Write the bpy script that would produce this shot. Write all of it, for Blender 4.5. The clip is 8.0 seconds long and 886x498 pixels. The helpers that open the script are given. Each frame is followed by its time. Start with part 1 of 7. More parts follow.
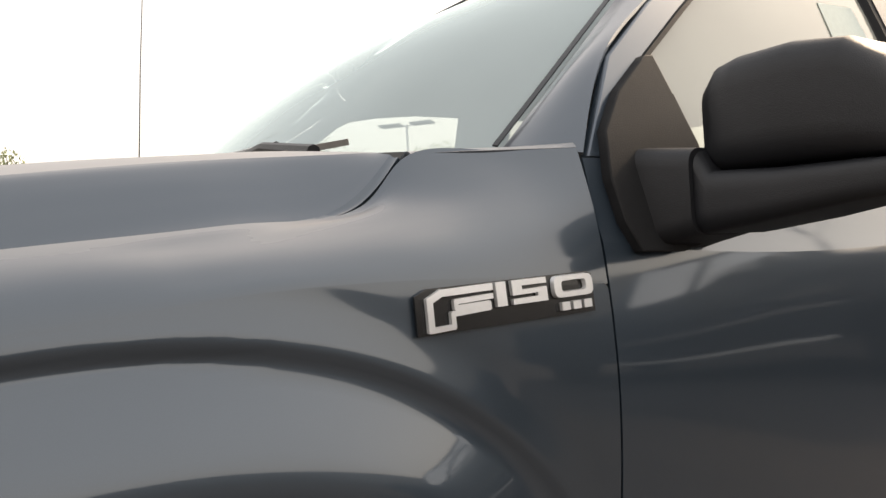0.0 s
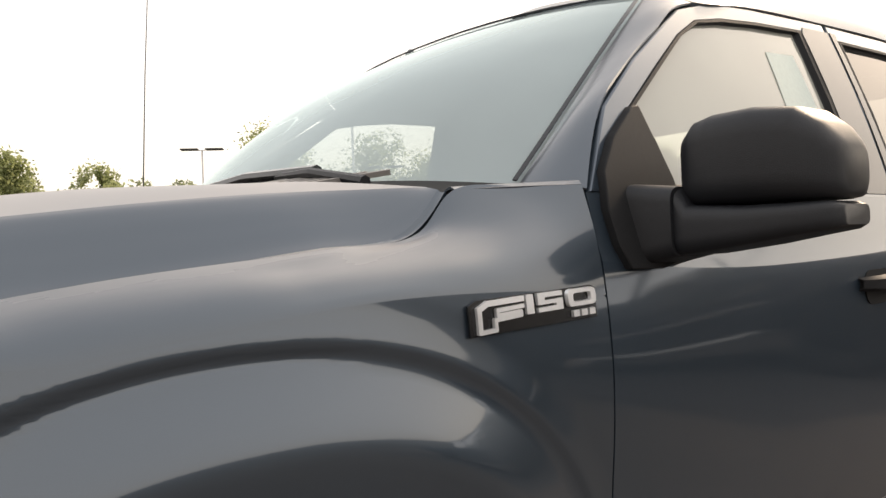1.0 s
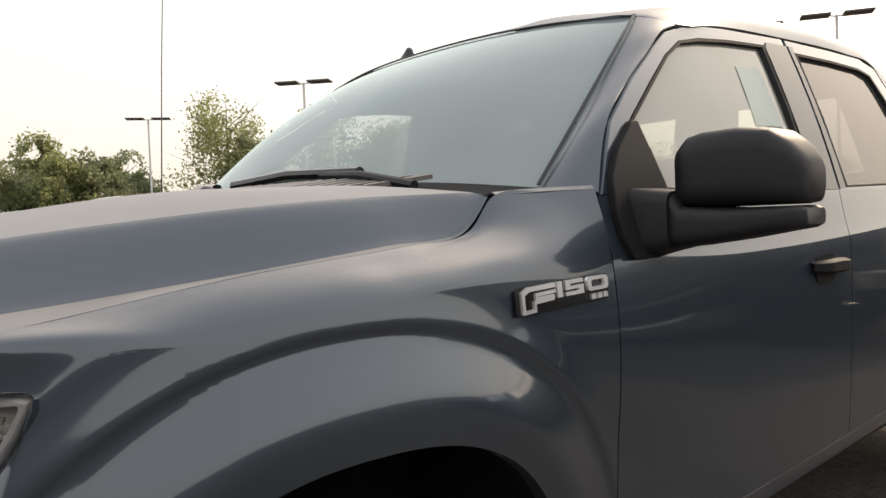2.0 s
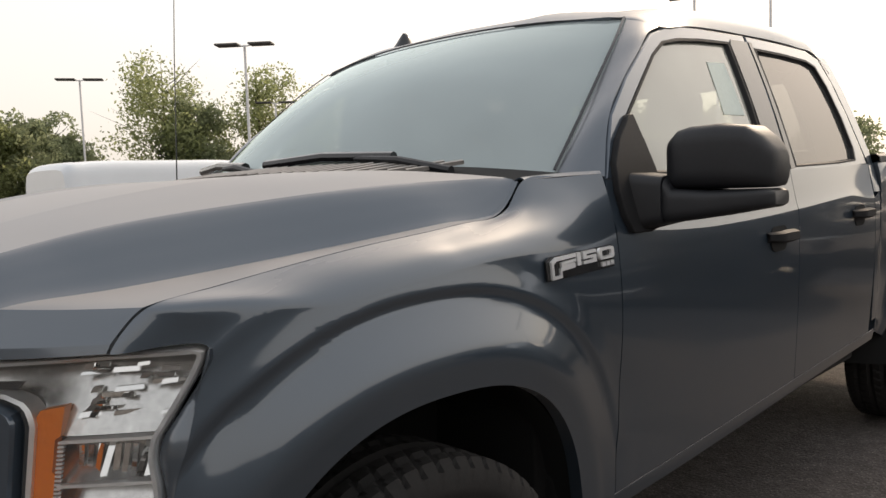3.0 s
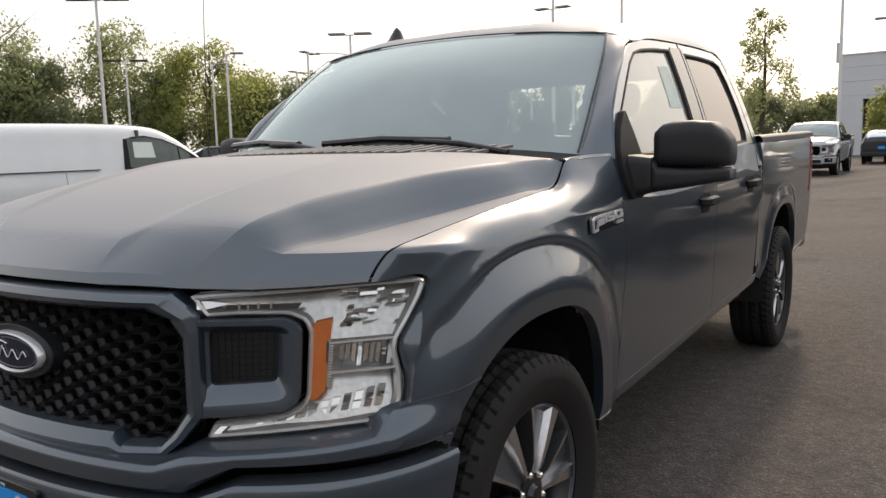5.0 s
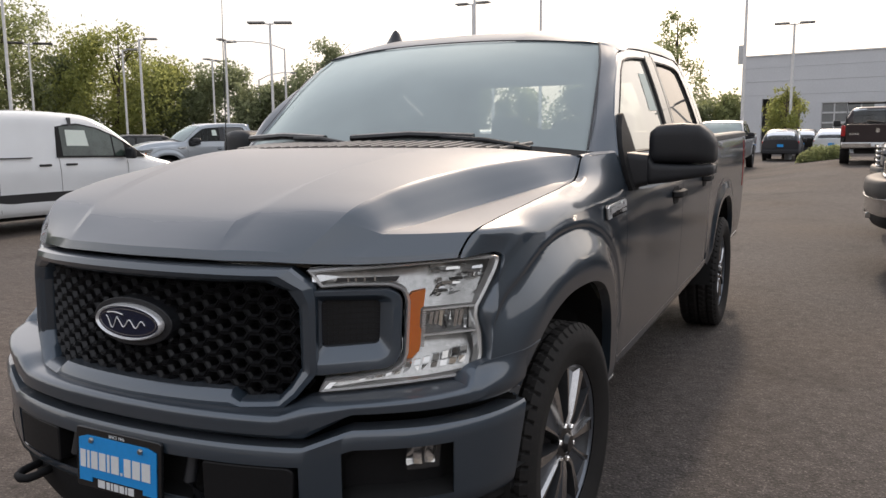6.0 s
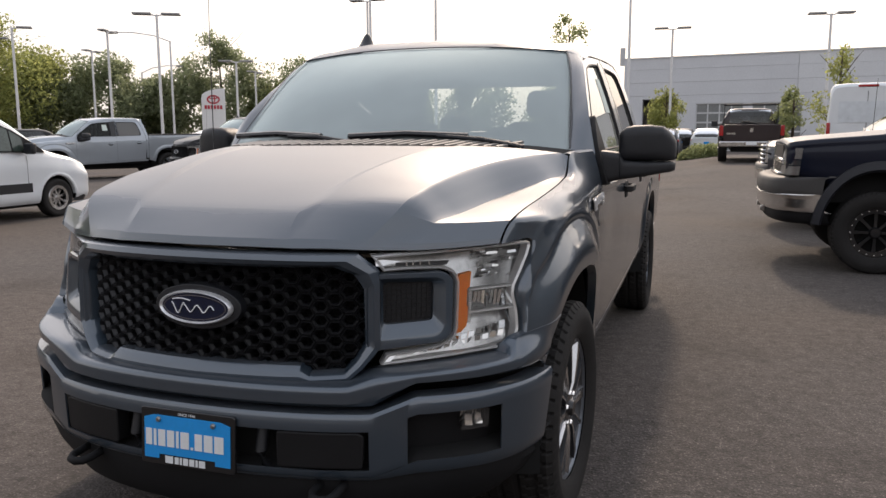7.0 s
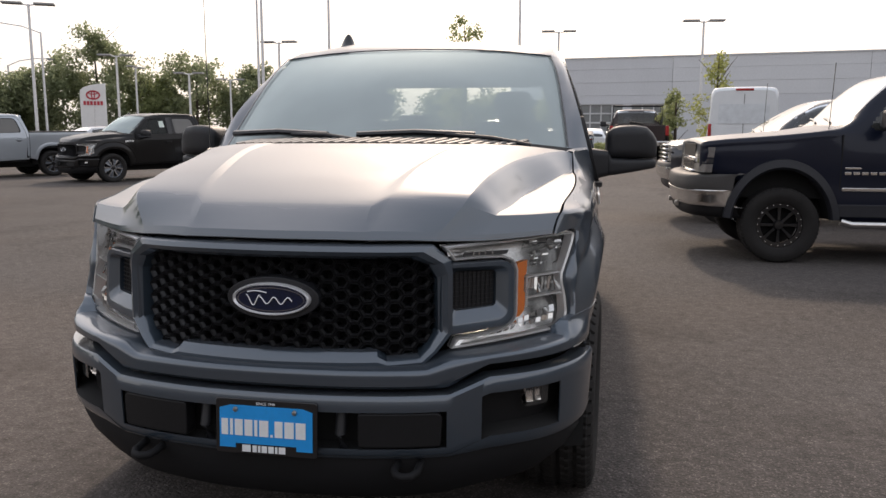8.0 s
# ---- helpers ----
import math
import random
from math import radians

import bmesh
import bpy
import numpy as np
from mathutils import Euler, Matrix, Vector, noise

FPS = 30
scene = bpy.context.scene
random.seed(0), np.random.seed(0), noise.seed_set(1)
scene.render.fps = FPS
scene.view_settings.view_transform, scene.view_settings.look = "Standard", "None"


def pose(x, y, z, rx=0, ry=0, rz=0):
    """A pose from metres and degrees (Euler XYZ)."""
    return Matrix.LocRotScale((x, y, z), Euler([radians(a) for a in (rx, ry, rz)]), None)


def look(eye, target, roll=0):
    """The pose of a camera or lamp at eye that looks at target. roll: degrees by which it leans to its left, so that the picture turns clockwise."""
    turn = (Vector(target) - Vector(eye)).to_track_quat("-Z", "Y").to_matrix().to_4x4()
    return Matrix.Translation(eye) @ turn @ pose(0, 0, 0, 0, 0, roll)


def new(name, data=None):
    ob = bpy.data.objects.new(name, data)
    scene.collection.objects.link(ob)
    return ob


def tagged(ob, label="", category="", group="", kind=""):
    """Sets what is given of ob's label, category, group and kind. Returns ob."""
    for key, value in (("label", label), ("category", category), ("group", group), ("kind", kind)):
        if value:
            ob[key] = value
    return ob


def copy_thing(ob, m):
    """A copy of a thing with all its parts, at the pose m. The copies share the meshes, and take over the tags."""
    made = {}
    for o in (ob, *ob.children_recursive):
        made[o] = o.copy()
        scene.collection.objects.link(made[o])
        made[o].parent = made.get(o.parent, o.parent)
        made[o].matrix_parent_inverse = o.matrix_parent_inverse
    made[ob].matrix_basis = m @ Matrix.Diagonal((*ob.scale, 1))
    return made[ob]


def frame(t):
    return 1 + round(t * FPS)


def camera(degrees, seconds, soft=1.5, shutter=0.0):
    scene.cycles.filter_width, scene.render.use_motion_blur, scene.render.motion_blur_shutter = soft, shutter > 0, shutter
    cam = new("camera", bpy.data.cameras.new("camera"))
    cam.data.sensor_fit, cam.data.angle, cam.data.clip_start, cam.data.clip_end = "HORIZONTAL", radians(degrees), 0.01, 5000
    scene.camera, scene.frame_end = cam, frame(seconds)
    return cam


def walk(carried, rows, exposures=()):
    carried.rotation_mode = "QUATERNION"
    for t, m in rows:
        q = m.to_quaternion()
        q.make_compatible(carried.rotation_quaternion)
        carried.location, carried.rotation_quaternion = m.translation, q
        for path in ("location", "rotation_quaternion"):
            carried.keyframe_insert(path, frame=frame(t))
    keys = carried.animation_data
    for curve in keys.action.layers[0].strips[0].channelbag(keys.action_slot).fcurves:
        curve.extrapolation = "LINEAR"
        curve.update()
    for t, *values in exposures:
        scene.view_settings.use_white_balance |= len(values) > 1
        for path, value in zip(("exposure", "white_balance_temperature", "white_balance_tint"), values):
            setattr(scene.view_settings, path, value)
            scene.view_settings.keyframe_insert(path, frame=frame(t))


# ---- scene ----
cam = camera(58.7, 8.0)
PATH = [
    (0, (1.762, 0.864, 1.184), (0.104, 1.982, 1.234), -3.2),
    (0.5, (1.818, 0.749, 1.204), (0.202, 1.925, 1.232), -2.8),
    (1, (1.882, 0.596, 1.234), (0.313, 1.836, 1.244), -2.3),
    (2.5, (2.011, 0.117, 1.307), (0.571, 1.501, 1.195), -2.1),
    (3, (2.037, -0.073, 1.329), (0.657, 1.366, 1.169), -2.0),
    (3.5, (2.046, -0.264, 1.348), (0.73, 1.228, 1.148), -2.1),
    (4, (2.049, -0.494, 1.374), (0.793, 1.046, 1.148), -2.3),
    (4.5, (2.021, -0.715, 1.386), (0.843, 0.883, 1.141), -2.0),
    (6, (1.766, -1.464, 1.415), (0.865, 0.299, 1.133), -0.6),
    (6.5, (1.629, -1.687, 1.428), (0.842, 0.128, 1.137), -0.4),
    (7, (1.46, -1.899, 1.428), (0.817, -0.027, 1.136), -0.2),
    (7.5, (1.24, -2.072, 1.426), (0.738, -0.159, 1.133), -0.1),
    (8, (0.966, -2.208, 1.428), (0.603, -0.264, 1.133), 0.1),
]
walk(cam, [(t, look(eye, target, roll)) for t, eye, target, roll in PATH],
     [(0, 0.60, 7150, 12), (1, 0.52, 7050, 12), (2.5, 0.08, 6800, 11), (4.5, 0.13, 6550, 11), (6, 0.10, 6400, 13), (8, 0.08, 6350, 14)])

# ---- world and sun: smoky, almost shadowless daylight ----
SUN_FROM = Vector((-0.115, 0.83, 0.545)).normalized()
world = bpy.data.worlds.new("smoky_sky")
scene.world = world
world.use_nodes = True
wn, wl = world.node_tree.nodes, world.node_tree.links
wn.clear()
w_out = wn.new("ShaderNodeOutputWorld")
w_sky = wn.new("ShaderNodeTexSky")
w_sky.sky_type, w_sky.sun_disc = "NISHITA", False
w_sky.sun_elevation = math.asin(SUN_FROM.z)
w_sky.sun_rotation = math.atan2(SUN_FROM.x, SUN_FROM.y)
w_sky.air_density, w_sky.dust_density, w_sky.ozone_density = 1.0, 6.0, 1.0
w_bg = wn.new("ShaderNodeBackground")
w_bg.inputs["Strength"].default_value = 0.05
w_haze = wn.new("ShaderNodeBackground")
w_haze.inputs["Strength"].default_value = 0.88
w_geo = wn.new("ShaderNodeTexCoord")
w_sep = wn.new("ShaderNodeSeparateXYZ")
w_ramp = wn.new("ShaderNodeValToRGB")
w_ramp.color_ramp.elements[0].position, w_ramp.color_ramp.elements[0].color = 0.0, (0.90, 0.84, 0.77, 1)
w_ramp.color_ramp.elements[1].position, w_ramp.color_ramp.elements[1].color = 0.25, (0.96, 0.92, 0.87, 1)
for w_at, w_col in ((0.62, (0.80, 0.81, 0.82, 1)), (1.0, (0.66, 0.70, 0.75, 1))):
    w_ramp.color_ramp.elements.new(w_at).color = w_col
w_add = wn.new("ShaderNodeAddShader")
wl.new(w_geo.outputs["Generated"], w_sep.inputs[0])
wl.new(w_sep.outputs["Z"], w_ramp.inputs[0])
wl.new(w_ramp.outputs[0], w_haze.inputs["Color"])
wl.new(w_sky.outputs[0], w_bg.inputs["Color"])
wl.new(w_bg.outputs[0], w_add.inputs[0])
wl.new(w_haze.outputs[0], w_add.inputs[1])
# the veiled glow of the sun behind the smoke
w_dot, w_pow, w_mul = wn.new("ShaderNodeVectorMath"), wn.new("ShaderNodeMath"), wn.new("ShaderNodeMath")
w_dot.operation, w_dot.inputs[1].default_value = "DOT_PRODUCT", tuple(SUN_FROM)
w_clamp = wn.new("ShaderNodeMath")
w_clamp.operation, w_clamp.inputs[1].default_value = "MAXIMUM", 0.0
w_pow.operation, w_pow.inputs[1].default_value = "POWER", 5.0
w_glow = wn.new("ShaderNodeBackground")
w_glow.inputs["Color"].default_value = (1.0, 0.90, 0.78, 1)
w_mul.operation, w_mul.inputs[1].default_value = "MULTIPLY", 0.30
w_add2 = wn.new("ShaderNodeAddShader")
wl.new(w_geo.outputs["Generated"], w_dot.inputs[0])
wl.new(w_dot.outputs["Value"], w_clamp.inputs[0])
wl.new(w_clamp.outputs[0], w_pow.inputs[0])
wl.new(w_pow.outputs[0], w_mul.inputs[0])
wl.new(w_mul.outputs[0], w_glow.inputs["Strength"])
wl.new(w_add.outputs[0], w_add2.inputs[0])
wl.new(w_glow.outputs[0], w_add2.inputs[1])
wl.new(w_add2.outputs[0], w_out.inputs["Surface"])

sun = new("sun", bpy.data.lights.new("sun", "SUN"))
sun.data.energy, sun.data.angle, sun.data.color = 1.75, radians(3.5), (1.0, 0.80, 0.60)
sun.matrix_world = look((0, 0, 30), tuple(Vector((0, 0, 30)) - SUN_FROM))

# ---- materials ----
def mat(name, base, rough=0.5, metal=0.0, coat=0.0, vary=0.12, scale=6.0, fine=90.0, bump=0.0, bump_scale=150.0,
        second=None, spec=0.5, coat_rough=0.03, transmission=0.0, emit=0.0, per_object=0.0):
    m = bpy.data.materials.new(name)
    m.use_nodes = True
    n, l = m.node_tree.nodes, m.node_tree.links
    b = n["Principled BSDF"]
    b.inputs["Roughness"].default_value = rough
    b.inputs["Metallic"].default_value = metal
    b.inputs["Coat Weight"].default_value = coat
    b.inputs["Coat Roughness"].default_value = coat_rough
    b.inputs["Specular IOR Level"].default_value = spec
    b.inputs["Transmission Weight"].default_value = transmission
    tc = n.new("ShaderNodeTexCoord")
    n1, n2 = n.new("ShaderNodeTexNoise"), n.new("ShaderNodeTexNoise")
    n1.inputs["Scale"].default_value, n1.inputs["Detail"].default_value = scale, 5
    n2.inputs["Scale"].default_value, n2.inputs["Detail"].default_value = fine, 3
    l.new(tc.outputs["Object"], n1.inputs["Vector"])
    l.new(tc.outputs["Object"], n2.inputs["Vector"])
    mean = n.new("ShaderNodeMath")
    mean.operation = "ADD"
    l.new(n1.outputs["Fac"], mean.inputs[0])
    l.new(n2.outputs["Fac"], mean.inputs[1])
    span = n.new("ShaderNodeMapRange")
    span.inputs["From Min"].default_value, span.inputs["From Max"].default_value = 0.7, 1.3
    l.new(mean.outputs[0], span.inputs["Value"])
    mix = n.new("ShaderNodeMix")
    mix.data_type = "RGBA"
    lo = second or tuple(c * (1 - vary) for c in base)
    hi = base if second else tuple(min(1, c * (1 + vary)) for c in base)
    mix.inputs["A"].default_value, mix.inputs["B"].default_value = (*lo, 1), (*hi, 1)
    l.new(span.outputs[0], mix.inputs["Factor"])
    last = mix.outputs["Result"]
    if per_object:
        oi, hsv = n.new("ShaderNodeObjectInfo"), n.new("ShaderNodeHueSaturation")
        rng = n.new("ShaderNodeMapRange")
        rng.inputs["To Min"].default_value, rng.inputs["To Max"].default_value = 1 - per_object, 1 + per_object
        l.new(oi.outputs["Random"], rng.inputs["Value"])
        l.new(rng.outputs[0], hsv.inputs["Value"])
        l.new(last, hsv.inputs["Color"])
        last = hsv.outputs["Color"]
    l.new(last, b.inputs["Base Color"])
    rr = n.new("ShaderNodeMapRange")
    rr.inputs["To Min"].default_value, rr.inputs["To Max"].default_value = max(0, rough - 0.06), min(1, rough + 0.06)
    l.new(n1.outputs["Fac"], rr.inputs["Value"])
    l.new(rr.outputs[0], b.inputs["Roughness"])
    if bump:
        n3, bp = n.new("ShaderNodeTexNoise"), n.new("ShaderNodeBump")
        n3.inputs["Scale"].default_value, n3.inputs["Detail"].default_value = bump_scale, 4
        bp.inputs["Strength"].default_value, bp.inputs["Distance"].default_value = bump, 0.01
        l.new(tc.outputs["Object"], n3.inputs["Vector"])
        l.new(n3.outputs["Fac"], bp.inputs["Height"])
        l.new(bp.outputs["Normal"], b.inputs["Normal"])
    if emit:
        b.inputs["Emission Color"].default_value, b.inputs["Emission Strength"].default_value = (*base, 1), emit
    return m


def car_paint(name, base, metal=0.35, dust_sheen=0.05, rough=0.32, coat=1.0, ior=1.5, lie=10.0, spec=0.5):
    """Metallic paint under clear coat, paled where it faces up: dusty film plus painted-in sky sheen."""
    m = mat(name, base, rough, metal, coat, 0.05, 2.0, 900.0, coat_rough=0.025, spec=spec)
    n, l = m.node_tree.nodes, m.node_tree.links
    b = n["Principled BSDF"]
    src = b.inputs["Base Color"].links[0].from_socket
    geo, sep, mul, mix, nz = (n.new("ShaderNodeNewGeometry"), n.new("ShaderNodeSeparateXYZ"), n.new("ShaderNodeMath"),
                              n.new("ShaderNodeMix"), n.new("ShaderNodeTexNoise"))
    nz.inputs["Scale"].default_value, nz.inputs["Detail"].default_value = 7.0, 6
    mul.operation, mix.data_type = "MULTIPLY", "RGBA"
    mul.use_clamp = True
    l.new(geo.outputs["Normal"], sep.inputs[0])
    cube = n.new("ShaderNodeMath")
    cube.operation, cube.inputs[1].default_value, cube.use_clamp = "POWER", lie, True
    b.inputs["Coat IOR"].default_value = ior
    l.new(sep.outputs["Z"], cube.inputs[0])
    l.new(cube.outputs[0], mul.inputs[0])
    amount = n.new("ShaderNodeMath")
    amount.operation, amount.inputs[1].default_value, amount.inputs[2].default_value = "MULTIPLY_ADD", dust_sheen * 0.5, dust_sheen * 0.75
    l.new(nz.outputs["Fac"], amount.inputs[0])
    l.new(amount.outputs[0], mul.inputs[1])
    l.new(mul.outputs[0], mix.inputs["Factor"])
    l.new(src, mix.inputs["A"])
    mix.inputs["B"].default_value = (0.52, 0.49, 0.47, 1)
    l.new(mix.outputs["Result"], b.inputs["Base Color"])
    cr = n.new("ShaderNodeMapRange")
    cr.inputs["To Min"].default_value, cr.inputs["To Max"].default_value = 0.06, 0.06 + dust_sheen * 1.1
    l.new(mul.outputs[0], cr.inputs["Value"])
    l.new(cr.outputs[0], b.inputs["Coat Roughness"])
    for socket, top, bare in (("Coat Weight", coat, 0.08 * coat), ("Metallic", metal, 0.0), ("Roughness", rough, 0.75), ("Specular IOR Level", spec, 0.2)):
        k = n.new("ShaderNodeMapRange")
        k.inputs["To Min"].default_value, k.inputs["To Max"].default_value = top, bare
        k.inputs["From Max"].default_value = 0.85 if socket == "Coat Weight" else 1.0
        l.new(mul.outputs[0], k.inputs["Value"])
        l.new(k.outputs[0], b.inputs[socket])
    return m


def glass(name, tint, gloss=(1.0, 1.0, 1.0), film=0.0, rough=0.0, ior=1.52, veil=(0.55, 0.56, 0.53)):
    """A clear pane: what is behind, tinted, under a mirror-like gloss; film: a thin pale veil, for dusty panes and
    painted-in sky glare.
    """
    m = bpy.data.materials.new(name)
    m.use_nodes = True
    n, l = m.node_tree.nodes, m.node_tree.links
    n.remove(n["Principled BSDF"])
    tr, gl, fr, mx, df, mf = (n.new("ShaderNodeBsdfTransparent"), n.new("ShaderNodeBsdfGlossy"), n.new("ShaderNodeFresnel"),
                              n.new("ShaderNodeMixShader"), n.new("ShaderNodeBsdfDiffuse"), n.new("ShaderNodeMixShader"))
    tr.inputs["Color"].default_value = (*tint, 1)
    gl.inputs["Roughness"].default_value = rough
    gl.inputs["Color"].default_value = (*gloss, 1)
    fr.inputs["IOR"].default_value = ior
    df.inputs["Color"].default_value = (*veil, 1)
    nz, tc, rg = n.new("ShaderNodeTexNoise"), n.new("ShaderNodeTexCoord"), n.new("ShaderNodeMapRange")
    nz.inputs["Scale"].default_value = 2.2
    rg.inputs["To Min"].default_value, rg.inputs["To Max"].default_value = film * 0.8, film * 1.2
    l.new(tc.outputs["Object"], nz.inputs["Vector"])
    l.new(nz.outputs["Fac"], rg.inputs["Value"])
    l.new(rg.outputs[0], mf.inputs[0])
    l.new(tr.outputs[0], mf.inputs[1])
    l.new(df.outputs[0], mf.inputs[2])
    l.new(fr.outputs[0], mx.inputs[0])
    l.new(mf.outputs[0], mx.inputs[1])
    l.new(gl.outputs[0], mx.inputs[2])
    l.new(mx.outputs[0], n["Material Output"].inputs["Surface"])
    return m


# Upward faces run paler: dusty film with sky sheen put into its tone.
PAINT = car_paint("slate_paint", (0.054, 0.075, 0.099), 0.5, dust_sheen=0.62, rough=0.34, ior=1.75, lie=4.0)
# The same paint with less of that pale top, for doors and front.
PAINT_LESS_PALE = car_paint("slate_paint_less_pale", (0.049, 0.071, 0.097), 0.5, dust_sheen=0.12, rough=0.34, ior=1.75)
PAINT_SILVER = car_paint("silver_paint", (0.42, 0.46, 0.50), 0.4)
PAINT_WHITE_SILVER = car_paint("light_silver_paint", (0.55, 0.56, 0.57), 0.3)
PAINT_BLACK = car_paint("black_paint", (0.007, 0.0065, 0.0065), 0.0, coat=0.3, spec=0.2)
PAINT_NAVY = car_paint("navy_paint", (0.005, 0.008, 0.020), 0.1, dust_sheen=0.6, coat=0.3, spec=0.2)
PAINT_MAROON = car_paint("maroon_paint", (0.016, 0.007, 0.008), 0.1, coat=0.5)
PAINT_WHITE = car_paint("white_paint", (0.74, 0.77, 0.79), 0.0, dust_sheen=0.02)
PLASTIC = mat("black_plastic", (0.012, 0.013, 0.016), 0.5, bump=0.12, bump_scale=600)
PLASTIC_GLOSS = mat("gloss_black_plastic", (0.012, 0.012, 0.013), 0.22, coat=0.3)
RUBBER = mat("rubber", (0.013, 0.0125, 0.012), 0.75, bump=0.1, bump_scale=300, second=(0.020, 0.018, 0.017), spec=0.35)
GRILLE_BLACK = mat("matt_black_grille", (0.010, 0.010, 0.011), 0.42, spec=0.45)
SAIL = mat("dull_black_sail", (0.014, 0.014, 0.015), 0.65, spec=0.3, bump=0.1, bump_scale=500)
VALANCE = mat("dull_black_valance", (0.007, 0.007, 0.008), 0.7, spec=0.3)
DARK = mat("dark_liner", (0.008, 0.008, 0.008), 0.9)
CHROME = mat("chrome", (0.82, 0.82, 0.82), 0.07, 1.0, vary=0.04)
CHROME_SOFT = mat("satin_chrome", (0.70, 0.69, 0.67), 0.2, 1.0, vary=0.06)
REFLECTOR = mat("faceted_reflector", (0.90, 0.90, 0.89), 0.11, 1.0, vary=0.2, scale=26)
ALLOY = mat("machined_alloy", (0.62, 0.61, 0.60), 0.25, 1.0, vary=0.05)
ALLOY_POCKET = mat("silver_painted_hollow", (0.17, 0.19, 0.22), 0.32, 0.8)
ALLOY_DARK = mat("painted_alloy_pocket", (0.06, 0.062, 0.066), 0.35, 0.5)
AMBER = mat("amber_plastic", (1.0, 0.25, 0.004), 0.3, coat=0.2, vary=0.06, bump=0.15, bump_scale=90)
RED_LENS = mat("red_lens", (0.36, 0.012, 0.014), 0.15, coat=0.8)
# Windscreen and side panes: sky glare is put into their pale veil.
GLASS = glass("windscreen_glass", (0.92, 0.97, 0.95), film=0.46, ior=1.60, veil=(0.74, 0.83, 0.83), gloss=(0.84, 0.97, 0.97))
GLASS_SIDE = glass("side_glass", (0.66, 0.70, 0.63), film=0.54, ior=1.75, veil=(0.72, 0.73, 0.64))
GLASS_REAR = glass("rear_glass", (0.74, 0.77, 0.75), film=0.04)
HEADLINER = mat("pale_headliner_cloth", (0.50, 0.48, 0.43), 0.9, bump=0.2, bump_scale=500)
GLASS_DARK = glass("privacy_glass", (0.14, 0.14, 0.14), film=0.14, ior=1.9, gloss=(0.90, 0.865, 0.83))
GLASS_FAR = glass("shaded_side_glass", (0.12, 0.14, 0.135), film=0.02, gloss=(0.5, 0.53, 0.52))
LENS = glass("lamp_lens", (0.93, 0.93, 0.92), film=0.04, veil=(0.7, 0.7, 0.68))
INTERIOR = mat("grey_cabin_trim", (0.075, 0.078, 0.082), 0.75, bump=0.1)
SEAT = mat("dark_seat_cloth", (0.055, 0.057, 0.062), 0.9, bump=0.25, bump_scale=400)
PAPER = mat("paper_sticker", (0.70, 0.78, 0.72), 0.7, vary=0.05)
BLUE_OVAL = mat("dark_blue_enamel", (0.004, 0.009, 0.034), 0.2, coat=0.3)
PLATE_BLUE = mat("blue_plate", (0.012, 0.31, 0.78), 0.45, coat=0.15, vary=0.05)
WHITE_INK = mat("white_ink", (0.80, 0.82, 0.83), 0.5, vary=0.04)
COWL = mat("greyed_cowl_plastic", (0.27, 0.25, 0.23), 0.55)
PAD = mat("satin_black_pad", (0.010, 0.010, 0.011), 0.5, spec=0.3, bump=0.1, bump_scale=500)
BOWL = mat("satin_lamp_bowl", (0.70, 0.70, 0.69), 0.24, 1.0, vary=0.15, scale=30)
FACET = mat("stepped_mirror", (0.93, 0.93, 0.92), 0.05, 1.0, vary=0.03)
BRIGHT = mat("brushed_bright_chrome", (0.86, 0.86, 0.86), 0.3, 0.55, vary=0.04)
STEEL = mat("bolt_steel", (0.45, 0.44, 0.42), 0.35, 1.0)


# ---- mesh helpers ----
def mesh_ob(name, verts, faces, material, parent=None, smooth=40, thick=0.0, bevel=0.0, label=""):
    me = bpy.data.meshes.new(name)
    me.from_pydata([tuple(map(float, v)) for v in verts], [], faces)
    me.update()
    me.materials.append(material)
    if smooth:
        me.polygons.foreach_set("use_smooth", [True] * len(me.polygons))
        me.set_sharp_from_angle(angle=radians(smooth))
    ob = new(name, me)
    if parent:
        ob.parent = parent
    if thick:
        md = ob.modifiers.new("thickness", "SOLIDIFY")
        md.thickness, md.offset, md.use_even_offset = thick, -1, False
        md = ob.modifiers.new("crisp", "EDGE_SPLIT")
        md.split_angle = radians(max(smooth, 30))
    if bevel:
        md = ob.modifiers.new("rounded", "BEVEL")
        md.width, md.segments, md.limit_method, md.angle_limit = bevel, 2, "ANGLE", radians(40)
    if label:
        ob["label"] = label
    return ob


def part(name, bm, material, parent, label="", smooth=40, bevel=0.0, thick=0.0):
    bmesh.ops.recalc_face_normals(bm, faces=bm.faces)
    me = bpy.data.meshes.new(name)
    bm.to_mesh(me)
    bm.free()
    me.materials.append(material)
    if smooth:
        me.polygons.foreach_set("use_smooth", [True] * len(me.polygons))
        me.set_sharp_from_angle(angle=radians(smooth))
    ob = new(name, me)
    if parent:
        ob.parent = parent
    if thick:
        md = ob.modifiers.new("thickness", "SOLIDIFY")
        md.thickness, md.offset = thick, -1
    if bevel:
        md = ob.modifiers.new("rounded", "BEVEL")
        md.width, md.segments, md.limit_method, md.angle_limit = bevel, 2, "ANGLE", radians(40)
    if label:
        ob["label"] = label
    return ob


